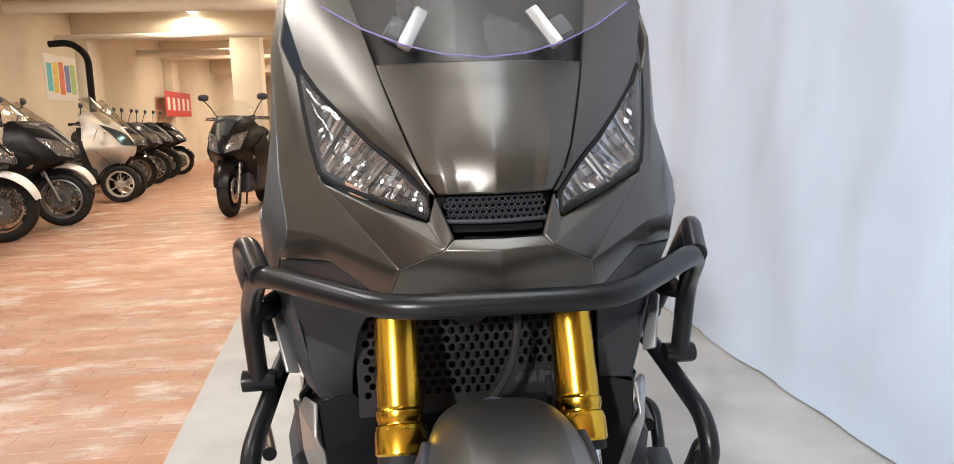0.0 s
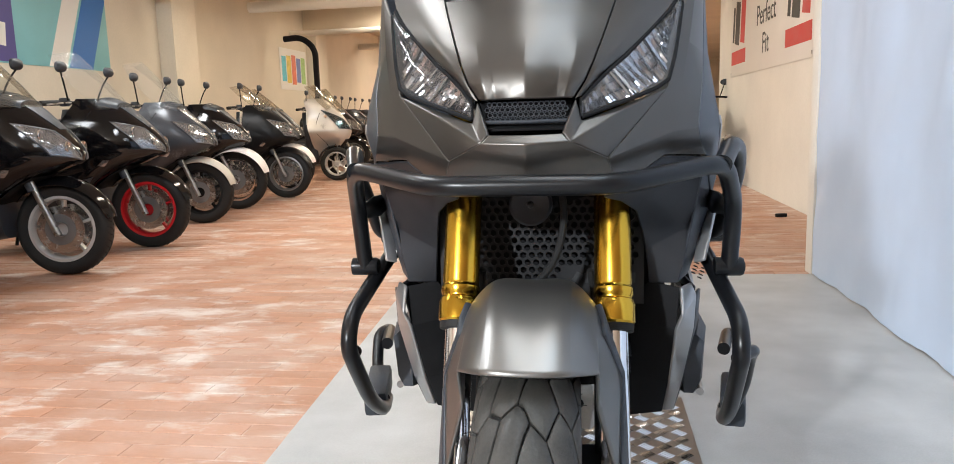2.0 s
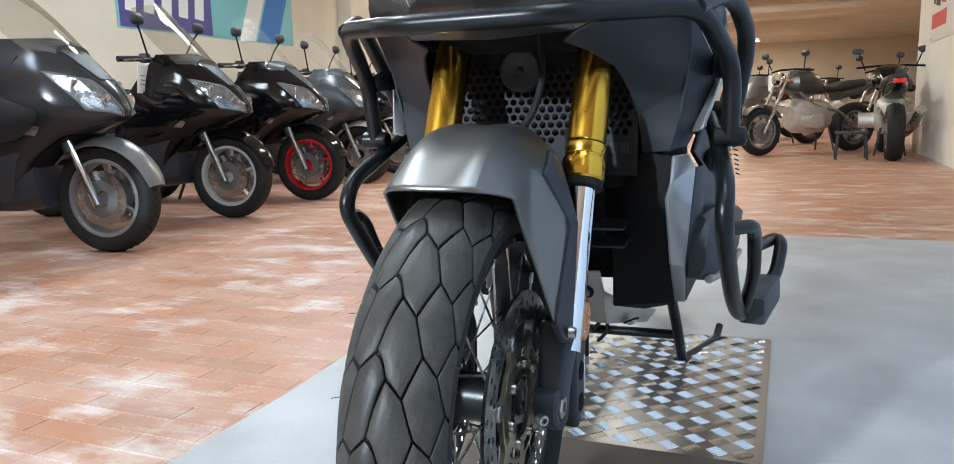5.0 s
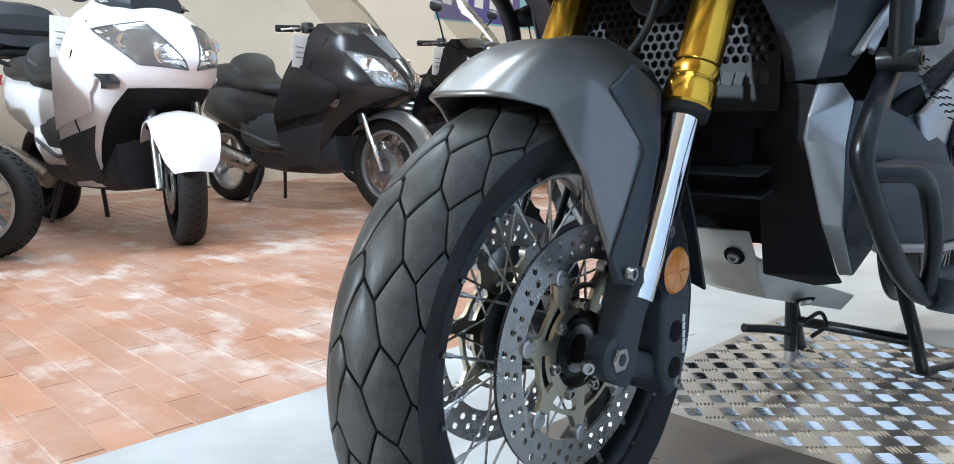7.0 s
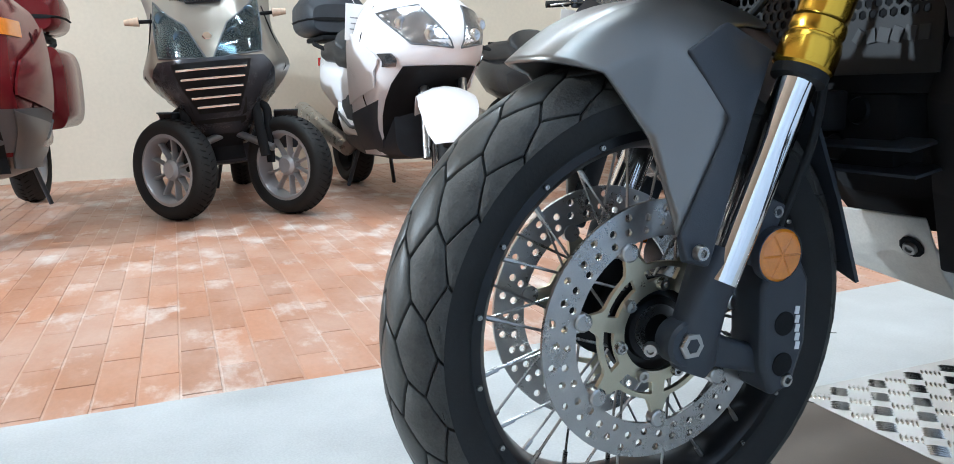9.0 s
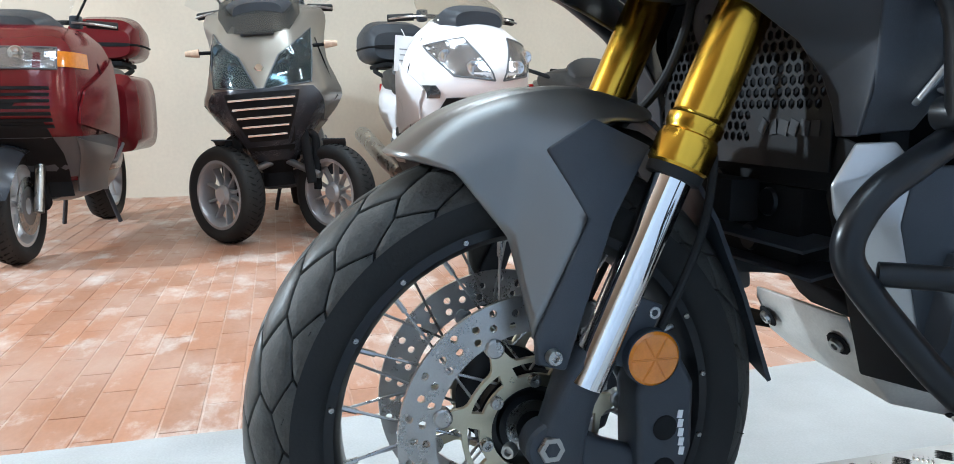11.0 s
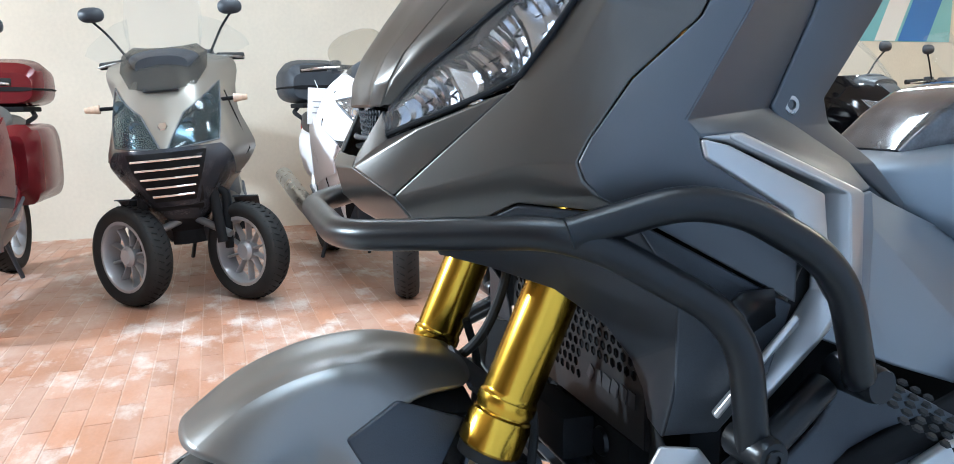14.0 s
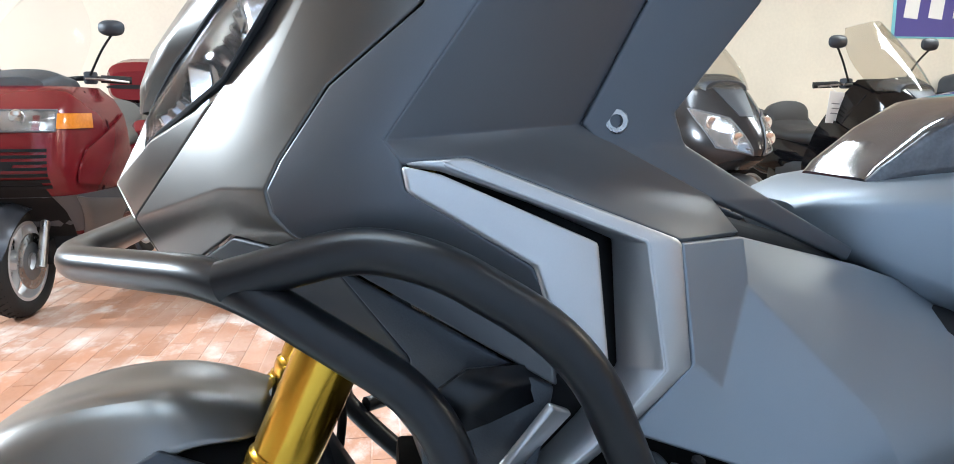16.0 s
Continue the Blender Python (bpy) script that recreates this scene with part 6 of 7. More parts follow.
    for s in (1, -1):
        part("grip", tube([(s * 0.23, 0.472, 1.065), (s * 0.355, 0.527, 1.06)], 0.019, 12), RUBBER, bar)
        part("brake_lever", tube([(s * 0.18, 0.41, 1.065), (s * 0.28, 0.43, 1.06), (s * 0.36, 0.48, 1.05)], 0.006, 8, 0.03), STEEL, bar)
        part("switch_box", box(0.05, 0.06, 0.06, pose(s * 0.19, 0.45, 1.07), 0.012), BLACK_PLASTIC, bar)
        if mirrors:
            mz, mx = 1.27, 0.33
            part("mirror_stalk", tube([(s * 0.20, 0.42, 1.08), (s * 0.27, 0.40, 1.20), (s * mx, 0.38, mz)], 0.006, 8, 0.05), DARK_CAVITY, bar)
            rings = [oval((s * mx, 0.38 + d, mz + 0.03), (1, 0, 0), (0, 0, 1), a, a * 0.62, 2.6, 20) for d, a in ((-0.035, 0.015), (-0.026, 0.040), (-0.01, 0.058), (0.006, 0.060))]
            part("mirror", loft(rings), BLACK_PLASTIC, bar, "black rear-view mirror")
    # screen
    if screen:
        rows = []
        foot = apron_point(apron, 1.02 + lift, 0).y - 0.012
        for k in range(9):
            f = k / 8
            z = 1.02 + lift + (screen_top + 0.03 - 1.02 - lift) * f
            w = 0.185 + 0.055 * math.sin(math.pi * min(f * 0.9 + 0.1, 1)) - 0.07 * f ** 3
            rows.append([(w * a, foot + 0.36 * f + 0.13 * abs(a) ** 2.2, z - 0.03 * f * a * a) for a in (-1, -0.8, -0.55, -0.28, 0, 0.28, 0.55, 0.8, 1)])
        part("windscreen", sheet(rows, 0.004), screen, t, "curved windscreen")
    # lights
    if lights == "twin":
        for s in (1, -1):
            headlamp(t, apron, ((s * 8, 0.70), (s * 44, 0.735), (s * 60, 0.925), (s * 25, 0.875)))
            part("indicator", apron_patch(apron, ((s * 54, 0.615), (s * 72, 0.635), (s * 76, 0.67), (s * 60, 0.66)), 0.008, 0.004), BRIGHT_BOWL, t)
    elif lights == "wide":
        for s in (1, -1):
            headlamp(t, apron, ((s * 5, 0.775), (s * 44, 0.800), (s * 66, 0.955), (s * 24, 0.985)))
            part("indicator", apron_patch(apron, ((s * 48, 0.70), (s * 60, 0.70), (s * 68, 0.765), (s * 58, 0.76)), 0.008, 0.004), BRIGHT_BOWL, t)
    elif lights == "almond":
        for s in (1, -1):
            headlamp(t, apron, ((s * 3, 0.745), (s * 50, 0.770), (s * 66, 1.050), (s * 20, 0.905)), LENS_DARK, "smoked almond-shaped headlight", SMOKED_BOWL)
            part("indicator_stalk", tube([(s * 0.22, 0.16, 0.955), (s * 0.315, 0.12, 0.955)], 0.009, 8), DARK_CAVITY, t)
            part("indicator", tube([(s * 0.305, 0.12, 0.955), (s * 0.370, 0.12, 0.955)], 0.022, 14, taper=0.013), AMBER_PALE, t, "small turn indicator")
    # nose details
    if not three:
        part("nose_slot", apron_patch(apron, ((-14, 0.675), (14, 0.675), (16, 0.695), (-16, 0.695)), 0.005, 0.003), DARK_CAVITY, t)
        if body in (BLACK, MATT, CHARCOAL):
            part("nose_cap", apron_patch(apron, ((-11, 0.885), (11, 0.885), (26, 1.03), (-26, 1.03)), 0.006, 0.004), BLACK_PLASTIC, t)
        for s in (1, -1):
            part("side_wing", apron_patch(apron, ((s * 60, 0.60), (s * 89, 0.52), (s * 88, 0.90), (s * 66, 0.74)), 0.016, 0.010, bulge=0.012), body, t, "", 40)
            part("lower_wing", apron_patch(apron, ((s * 52, 0.29), (s * 88, 0.27), (s * 88, 0.47), (s * 54, 0.54)), 0.012, 0.010, bulge=0.010), lower, t, "", 40)
    for s in (1, -1):
        part("side_seam", tube([apron_point(apron, z, s * a, 0.002) for z, a in ((0.42, 60), (0.55, 72), (0.70, 80), (0.86, 78), (1.0, 70))], 0.0035, 6), DARK_CAVITY, t)
    if tag:
        part("price_tag", box(0.115, 0.002, 0.18, Matrix.Translation((-0.30, 0.40, 0.93)) @ pose(0, 0, 0, 4, 3, 6)), PAPER, t, "white paper price tag")
        part("tag_string", tube([(-0.30, 0.46, 1.06), (-0.30, 0.40, 1.02)], 0.0015, 5), PAPER, t)
        for k in range(4):
            part("print_line", box(0.07 - 0.008 * (k % 3), 0.001, 0.006, Matrix.Translation((-0.30, 0.3975, 0.98 - 0.028 * k)) @ pose(0, 0, 0, 4, 3, 6)), INK, t)
    if lift:
        for ob in t.children:
            if ob.name.split(".")[0] in ("dash", "handlebar", "leg_shield"):
                ob.location.z += lift
    if topbox:
        b = part("top_box", loft_y([(1.62, 0.17, 0.98, 1.16), (1.66, 0.20, 0.96, 1.22), (1.80, 0.22, 0.96, 1.25), (2.0, 0.21, 0.96, 1.22), (2.05, 0.16, 0.98, 1.16)], 3.4), topbox, t, "hard top box")
        part("box_seam", loft_y([(1.615, 0.175, 1.05, 1.075), (1.655, 0.207, 1.05, 1.075), (1.80, 0.227, 1.05, 1.075), (2.0, 0.217, 1.05, 1.075), (2.06, 0.165, 1.05, 1.075)], 3.4), DARK_CAVITY, b)
        part("box_rack", box(0.24, 0.40, 0.03, pose(0, 1.80, 0.945), 0.008), DARK_CAVITY, t)
    return t


def at(x, y, turn=90):
    """Front contact point on the floor; turn 90 faces the aisle."""
    return pose(x, y, 0, 0, 0, turn)


# silver three-wheeler
TALL_APRON = (
    (0.34, 0.10, (0.05, 0.11), (0.09, 0.16), (0.10, 0.32)),
    (0.44, -0.02, (0.085, 0.00), (0.135, 0.06), (0.155, 0.34)),
    (0.54, -0.11, (0.115, -0.09), (0.18, 0.00), (0.225, 0.36)),
    (0.63, -0.17, (0.135, -0.145), (0.235, -0.02), (0.315, 0.36)),
    (0.71, -0.19, (0.14, -0.16), (0.275, 0.00), (0.365, 0.37)),
    (0.78, -0.17, (0.135, -0.14), (0.265, 0.02), (0.345, 0.39)),
    (0.90, -0.10, (0.135, -0.07), (0.245, 0.07), (0.300, 0.40)),
    (1.02, 0.00, (0.125, 0.02), (0.225, 0.15), (0.300, 0.40)),
    (1.12, 0.11, (0.11, 0.12), (0.200, 0.23), (0.320, 0.42)),
    (1.17, 0.18, (0.10, 0.19), (0.170, 0.28), (0.300, 0.43)),
    (1.20, 0.23, (0.08, 0.24), (0.13, 0.30), (0.19, 0.42)),
)
tilter = scooter("three_wheeler", "champagne silver three-wheeled scooter with smoked headlights", at(-3.10, -0.22, 84), body=SILVER, apron=TALL_APRON, rim=paint("pale_grey_wheel_paint", (0.40, 0.40, 0.41), 0.35, 0.4), spokes=10, r=0.24, track=0.265, lift=0.12, lights="almond", screen=None, three=True, tag=False, steer=radians(46), mirrors=True)
part("lower_nose", loft([[apron_point(TALL_APRON, z, 360 * k / 40, 0.008) for k in range(40)] for z in (0.35, 0.42, 0.48, 0.54, 0.58)]), DARK_GREY, tilter, "dark grey lower nose", 40)
part("nose_mask", apron_patch(TALL_APRON, ((-80, 0.565), (80, 0.565), (50, 0.752), (-50, 0.752)), 0.0085, 0.004, 16, 6), DARK_GREY, tilter, "dark grey mask round the grille", 40)
part("grille_panel", apron_patch(TALL_APRON, ((-24, 0.505), (24, 0.505), (36, 0.735), (-36, 0.735)), 0.0125, 0.004), DARK_CAVITY, tilter)
for k in range(5):
    z = 0.535 + 0.042 * k
    part("grille_bar", tube([apron_point(TALL_APRON, z, a, 0.022) for a in (-22 - 2 * k, -11, 0, 11, 22 + 2 * k)], 0.0065, 8), CHROME, tilter)
part("badge", lathe([(0.001, 0.004), (0.018, 0.004), (0.022, 0.0), (0.001, 0.0)], 6), CHROME, tilter, "plain six-sided badge").matrix_basis = Matrix.Translation(apron_point(TALL_APRON, 0.85, 0, 0.003)) @ pose(0, 0, 0, -25) @ Matrix.Rotation(-math.pi / 2, 4, "Z")
part("screen_vent", box(0.16, 0.012, 0.030, Matrix.Translation(apron_point(TALL_APRON, 1.02, 0, 0.006)) @ pose(0, 0, 0, -48), 0.006), BLACK_PLASTIC, tilter)
for s in (1, -1):
    part("wind_deflector", sheet([[(s * 0.16, 0.28, 1.03), (s * 0.28, 0.33, 1.04), (s * 0.40, 0.42, 1.11)], [(s * 0.165, 0.34, 1.16), (s * 0.27, 0.38, 1.18), (s * 0.38, 0.45, 1.16)], [(s * 0.17, 0.38, 1.27), (s * 0.24, 0.40, 1.25), (s * 0.30, 0.44, 1.22)]], 0.003), SCREEN_CLEAR, tilter).location = (0, 0, 0.12)
part("low_screen", sheet([[(w * a, -0.045 + 0.27 * f + 0.10 * a * a, 1.015 + 0.21 * f + 0.02 * a * a) for a in (-1, -0.5, 0, 0.5, 1)] for f, w in ((0, 0.15), (0.4, 0.20), (0.8, 0.20), (1, 0.15))], 0.004), DARK_SCREEN, tilter, "low smoked screen")
part("tall_screen", sheet([[(w * a, 0.22 + 0.22 * f + 0.08 * a * a, 1.22 + 0.42 * f) for a in (-1, -0.5, 0, 0.5, 1)] for f, w in ((0, 0.17), (0.3, 0.19), (0.7, 0.18), (1, 0.14))], 0.004), SCREEN_CLEAR, tilter, "tall clear touring screen")

LEAN = Matrix.Translation((-0.015, 0, 0.24)) @ Matrix.Rotation(radians(-4.5), 4, "Y") @ Matrix.Translation((0, 0, -0.24))
for ob in tilter.children:
    if ob.name.split(".")[0] not in ("front_wheel", "rear_wheel", "front_mudguard", "lower_arm", "stand_leg"):
        ob.matrix_basis = LEAN @ ob.matrix_basis

# white scooter
WHITE_APRON = (
    (0.25, 0.44, (0.10, 0.42), (0.17, 0.44), (0.20, 0.62)),
    (0.41, 0.36, (0.15, 0.34), (0.235, 0.38), (0.265, 0.60)),
    (0.55, 0.26, (0.16, 0.24), (0.255, 0.30), (0.290, 0.56)),
    (0.68, 0.05, (0.15, 0.07), (0.260, 0.20), (0.310, 0.52)),
    (0.73, -0.11, (0.12, -0.06), (0.250, 0.10), (0.325, 0.48)),
    (0.80, -0.16, (0.12, -0.10), (0.250, 0.07), (0.335, 0.46)),
    (0.89, -0.11, (0.135, -0.05), (0.255, 0.10), (0.325, 0.45)),
    (0.97, -0.02, (0.14, 0.03), (0.245, 0.16), (0.285, 0.45)),
    (1.04, 0.09, (0.115, 0.12), (0.195, 0.24), (0.225, 0.44)),
    (1.11, 0.19, (0.09, 0.21), (0.13, 0.29), (0.15, 0.42)),
)
white = scooter("scooter", "pearl white maxi scooter with a black screen", at(-2.80, 0.77, 96), body=WHITE, apron=WHITE_APRON, rim=DARK_CAVITY, fender=WHITE, lights="wide", screen=SCREEN_SMOKE, screen_top=1.30, lift=0.06, tag=True, topbox=BLACK_PLASTIC, steer=radians(-20), mirrors=False)
part("wheel_arch", apron_patch(WHITE_APRON, ((-48, 0.30), (48, 0.30), (42, 0.700), (-42, 0.700)), 0.008, 0.004), DARK_CAVITY, white)

# maroon touring scooter with boxy nose
RED_APRON = (
    (0.34, 0.14, (0.15, 0.16), (0.22, 0.22), (0.25, 0.50)),
    (0.46, 0.02, (0.18, 0.04), (0.27, 0.12), (0.30, 0.52)),
    (0.55, -0.11, (0.19, -0.09), (0.285, 0.02), (0.315, 0.52)),
    (0.65, -0.17, (0.19, -0.155), (0.285, -0.05), (0.325, 0.52)),
    (0.80, -0.15, (0.19, -0.135), (0.285, -0.03), (0.325, 0.50)),
    (0.90, -0.11, (0.19, -0.095), (0.280, 0.00), (0.315, 0.48)),
    (0.97, 0.00, (0.17, 0.01), (0.255, 0.09), (0.285, 0.46)),
    (1.02, 0.09, (0.15, 0.10), (0.21, 0.17), (0.23, 0.44)),
)
red = scooter("scooter", "maroon touring scooter with a tall clear screen", at(-2.85, -1.34, 87), body=MAROON, apron=RED_APRON, rim=WHITE_RIM, r=0.25, fender=DARK_GREY, lights="none", screen=SCREEN_CLEAR, screen_top=1.48, tag=False, topbox=MAROON, lower=MID_GREY, seat=mat("grey_seat_vinyl", (0.10, 0.095, 0.085), 0.5, var=0.15, scale=9, bump=0.2))
for s in (1, -1):
    part("pannier", loft_y([(1.05, 0.05, 0.50, 0.80), (1.12, 0.09, 0.42, 0.86), (1.60, 0.10, 0.42, 0.86), (1.75, 0.05, 0.50, 0.80)], 3.5), MAROON, red, "maroon side case").location = (s * 0.20, 0, 0)
    part("corner_light", apron_patch(RED_APRON, ((s * 46, 0.835), (s * 70, 0.835), (s * 70, 0.90), (s * 46, 0.90)), 0.008, 0.006), AMBER, red, "amber corner light")
headlamp(red, RED_APRON, ((-46, 0.825), (46, 0.825), (46, 0.915), (-46, 0.915)), LENS, "wide rectangular headlight")
part("nose_band", loft([[apron_point(RED_APRON, z, 360 * k / 40, 0.008) for k in range(40)] for z in (0.36, 0.46, 0.545)]), RIDGED, red, "grey lower nose band", 40)
for k in range(7):
    part("louvre", apron_patch(RED_APRON, ((-38, 0.585 + 0.026 * k), (38, 0.585 + 0.026 * k), (38, 0.598 + 0.026 * k), (-38, 0.598 + 0.026 * k)), 0.006, 0.004, 8, 2), DARK_CAVITY, red)

# the row towards the back of the hall
scooter("scooter", "charcoal maxi scooter with a tall smoked screen", at(-2.88, 2.03, 100), body=CHARCOAL, rim=paint("grey_rim_lacquer", (0.34, 0.34, 0.35), 0.3, 0.6), fender=MID_GREY, spokes=3, lights="twin", screen_top=1.36, mirrors=False, fork=CHROME)
scooter("scooter", "gloss black scooter with a silver front rim", at(-3.10, 3.25, 99), body=BLACK, rim=WHITE_RIM, spokes=5, screen_top=1.40)
scooter("scooter", "gloss black scooter with red wheels", at(-3.13, 4.22, 98), body=BLACK, rim=RED_RIM, spokes=5, screen=SCREEN_CLEAR, screen_top=1.40, tag=False)
scooter("scooter", "dark grey scooter with a pale mudguard and clear screen", at(-3.41, 5.50, 97), body=DARK_GREY, fender=paint("pale_beige_lacquer", (0.52, 0.49, 0.44), 0.35, 0.2), rim=DARK_CAVITY, spokes=5, screen=SCREEN_CLEAR, screen_top=1.42, tag=False, topbox=BLACK_PLASTIC)
scooter("cruiser", "black cruiser with wire wheels and bright rim", at(-3.57, 6.54, 97), body=BLACK, rim=CHROME, spokes=36, r=0.31, screen=None, lights="twin", fender=WHITE, tag=False)
scooter("scooter", "matt charcoal scooter with a paper tag", at(-3.47, 7.62, 96), body=MATT, rim=DARK_RIM, screen_top=1.30)
scooter("scooter", "matt charcoal scooter with a white mudguard", at(-3.85, 8.75, 95), body=MATT, fender=WHITE, rim=DARK_CAVITY, screen_top=1.30, tag=False, mirrors=False)
FAR3 = tuple((z + 0.02, *rest) for z, *rest in TALL_APRON)
scooter("three_wheeler", "pale silver three-wheeled scooter with a dark screen", at(-3.70, 10.25, 96), body=paint("pale_silver_lacquer", (0.55, 0.53, 0.50), 0.3, 0.4), apron=FAR3, rim=WHITE_RIM, spokes=6, r=0.25, lights="almond", screen_top=1.40, three=True, tag=True)
for k, (x, y) in enumerate(((-4.1, 12.2), (-4.2, 13.4), (-4.35, 14.7), (-4.4, 15.9))):
    scooter("scooter", "dark scooter standing far back in the row", at(x, y, 94), body=(BLACK, CHARCOAL, MATT, BLACK)[k], rim=(DARK_RIM, DARK_RIM, DARK_CAVITY, WHITE_RIM)[k], screen=(SCREEN_SMOKE, None, None, None)[k], tag=k == 1)
scooter("scooter", "dark scooter standing alone in the aisle, facing the stand", at(-1.82, 7.80, -6), group="scooters in the aisle", body=MATT, rim=DARK_CAVITY, lights="twin", screen=SCREEN_CLEAR, screen_top=1.24, tag=False)


# ---- motorcycles farther down the hall ----
def naked_bike(label, m, tank=SILVER, seat_case=None, tag=True, half_fairing=False):
    t = thing("motorcycle", label, "motorcycle", m, "motorcycles down the hall")
    wheel(t, "front_wheel", (0, 0, 0.30), 0.30, 0.12, DARK_RIM, 5)
    wheel(t, "rear_wheel", (0, 1.48, 0.31), 0.31, 0.17, DARK_RIM, 5)
    for s in (1, -1):
        part("fork_leg", tube([(s * 0.09, 0.0, 0.28), (s * 0.09, 0.36, 1.02)], 0.022, 12), STEEL, t)
        part("cylinder", loft([oval((s * (0.12 + 0.1 * k), 0.62, 0.42), (0, 1, 0), (0, 0, 1), 0.10, 0.09, 3, 16) for k in range(3)]), ALLOY, t, "finned boxer cylinder")
        part("frame_rail", tube([(s * 0.08, 0.42, 0.86), (s * 0.14, 0.75, 0.60), (s * 0.12, 1.15, 0.52), (s * 0.08, 1.48, 0.31)], 0.020, 10, 0.1), STEEL, t)
        part("mirror_stalk", tube([(s * 0.28, 0.40, 1.06), (s * 0.34, 0.36, 1.22)], 0.007, 8), DARK_CAVITY, t)
        part("mirror", loft([oval((s * 0.35, 0.35 + d, 1.24), (1, 0, 0), (0, 0, 1), a, a * 0.6, 2.4, 16) for d, a in ((-0.03, 0.02), (-0.01, 0.06), (0.006, 0.065))]), BLACK_PLASTIC, t)
        part("centre_stand", tube([(s * 0.10, 1.0, 0.34), (s * 0.16, 1.05, 0.02)], 0.013, 10), BLACK_PLASTIC, t)
    rows = []
    for k in range(11):
        a = radians(40 + 110 * k / 10)
        rows.append([(x, -0.335 * math.cos(a), 0.30 + (0.335 - 2 * x * x) * math.sin(a)) for x in (-0.07, -0.035, 0, 0.035, 0.07)])
    part("front_mudguard", sheet(rows, 0.005), tank, t)
    part("fuel_tank", loft_y([(0.36, 0.07, 0.82, 0.96), (0.45, 0.17, 0.76, 1.04), (0.62, 0.20, 0.74, 1.07), (0.80, 0.15, 0.74, 1.00), (0.92, 0.09, 0.74, 0.88)], 2.5), tank, t, "painted fuel tank")
    part("seat", loft_y([(0.86, 0.09, 0.78, 0.86), (1.05, 0.15, 0.76, 0.84), (1.30, 0.14, 0.79, 0.91), (1.60, 0.10, 0.84, 0.93)], 3), SEAT_VINYL, t)
    part("tail", loft_y([(1.20, 0.12, 0.66, 0.80), (1.55, 0.10, 0.74, 0.87), (1.78, 0.05, 0.82, 0.89)]), tank, t)
    part("tail_light", box(0.13, 0.03, 0.05, pose(0, 1.78, 0.855), 0.01), RED_LENS, t, "red tail light")
    part("engine", loft_y([(0.44, 0.10, 0.32, 0.60), (0.56, 0.16, 0.26, 0.70), (0.90, 0.16, 0.26, 0.68), (1.05, 0.10, 0.34, 0.62)], 3.4), ALLOY, t, "grey alloy engine")
    part("silencer", tube([(-0.14, 0.85, 0.26), (-0.19, 1.15, 0.34), (-0.22, 1.70, 0.55)], 0.05, 14, 0.08), STEEL, t)
    part("handlebar", tube([(-0.36, 0.48, 1.04), (-0.12, 0.40, 1.06), (0.12, 0.40, 1.06), (0.36, 0.48, 1.04)], 0.013, 10, 0.05), DARK_CAVITY, t)
    part("headlight", lathe([(0.001, 0.02), (0.08, 0.012), (0.095, 0.0), (0.08, -0.06), (0.02, -0.10)], 24), CHROME, t, "round headlight").matrix_basis = Matrix.Translation((0, 0.24, 0.94)) @ Matrix.Rotation(-math.pi / 2, 4, "Z")
    part("indicator", box(0.04, 0.05, 0.035, pose(0.17, 0.28, 0.92), 0.01), AMBER, t)
    if half_fairing:
        part("half_fairing", loft([oval((0, 0.30 + 0.5 * (z - 0.75), z), (1, 0, 0), (0, 1, 0), w, d, 2.4, 24) for z, w, d in ((0.58, 0.10, 0.12), (0.72, 0.22, 0.24), (0.90, 0.24, 0.26), (1.05, 0.15, 0.16))]), tank, t)
    if seat_case:
        part("top_box", loft_y([(1.50, 0.16, 0.96, 1.14), (1.56, 0.21, 0.94, 1.22), (1.90, 0.22, 0.94, 1.24), (1.98, 0.16, 0.98, 1.16)], 3.4), seat_case, t, "top box")
    if tag:
        part("price_tag", box(0.12, 0.002, 0.20, Matrix.Translation((-0.20, 0.34, 0.90)) @ pose(0, 0, 0, 3, 2, 5)), PAPER, t, "white paper price tag")
    return t


GREEN_GREY = paint("grey_green_lacquer", (0.09, 0.09, 0.085), 0.3, 0.6)
naked_bike("silver-grey boxer motorcycle on its stand", at(0.05, 9.35, -48), tank=GREEN_GREY)
naked_bike("pale silver boxer motorcycle with a half fairing", at(-0.40, 11.2, -46), tank=MID_GREY, half_fairing=True)
naked_bike("dark motorcycle with a white top box", at(1.25, 11.0, -50), tank=CHARCOAL, seat_case=WHITE, tag=False)
naked_bike("dark motorcycle standing far back in the hall", at(-0.6, 13.4, -44), tank=BLACK, tag=True)
naked_bike("dark motorcycle standing at the end of the hall", at(0.7, 14.6, -44), tank=CHARCOAL, tag=False)
naked_bike("black and red motorcycle parked at the white wall", at(1.50, 10.0, 178), tank=BLACK, tag=False)

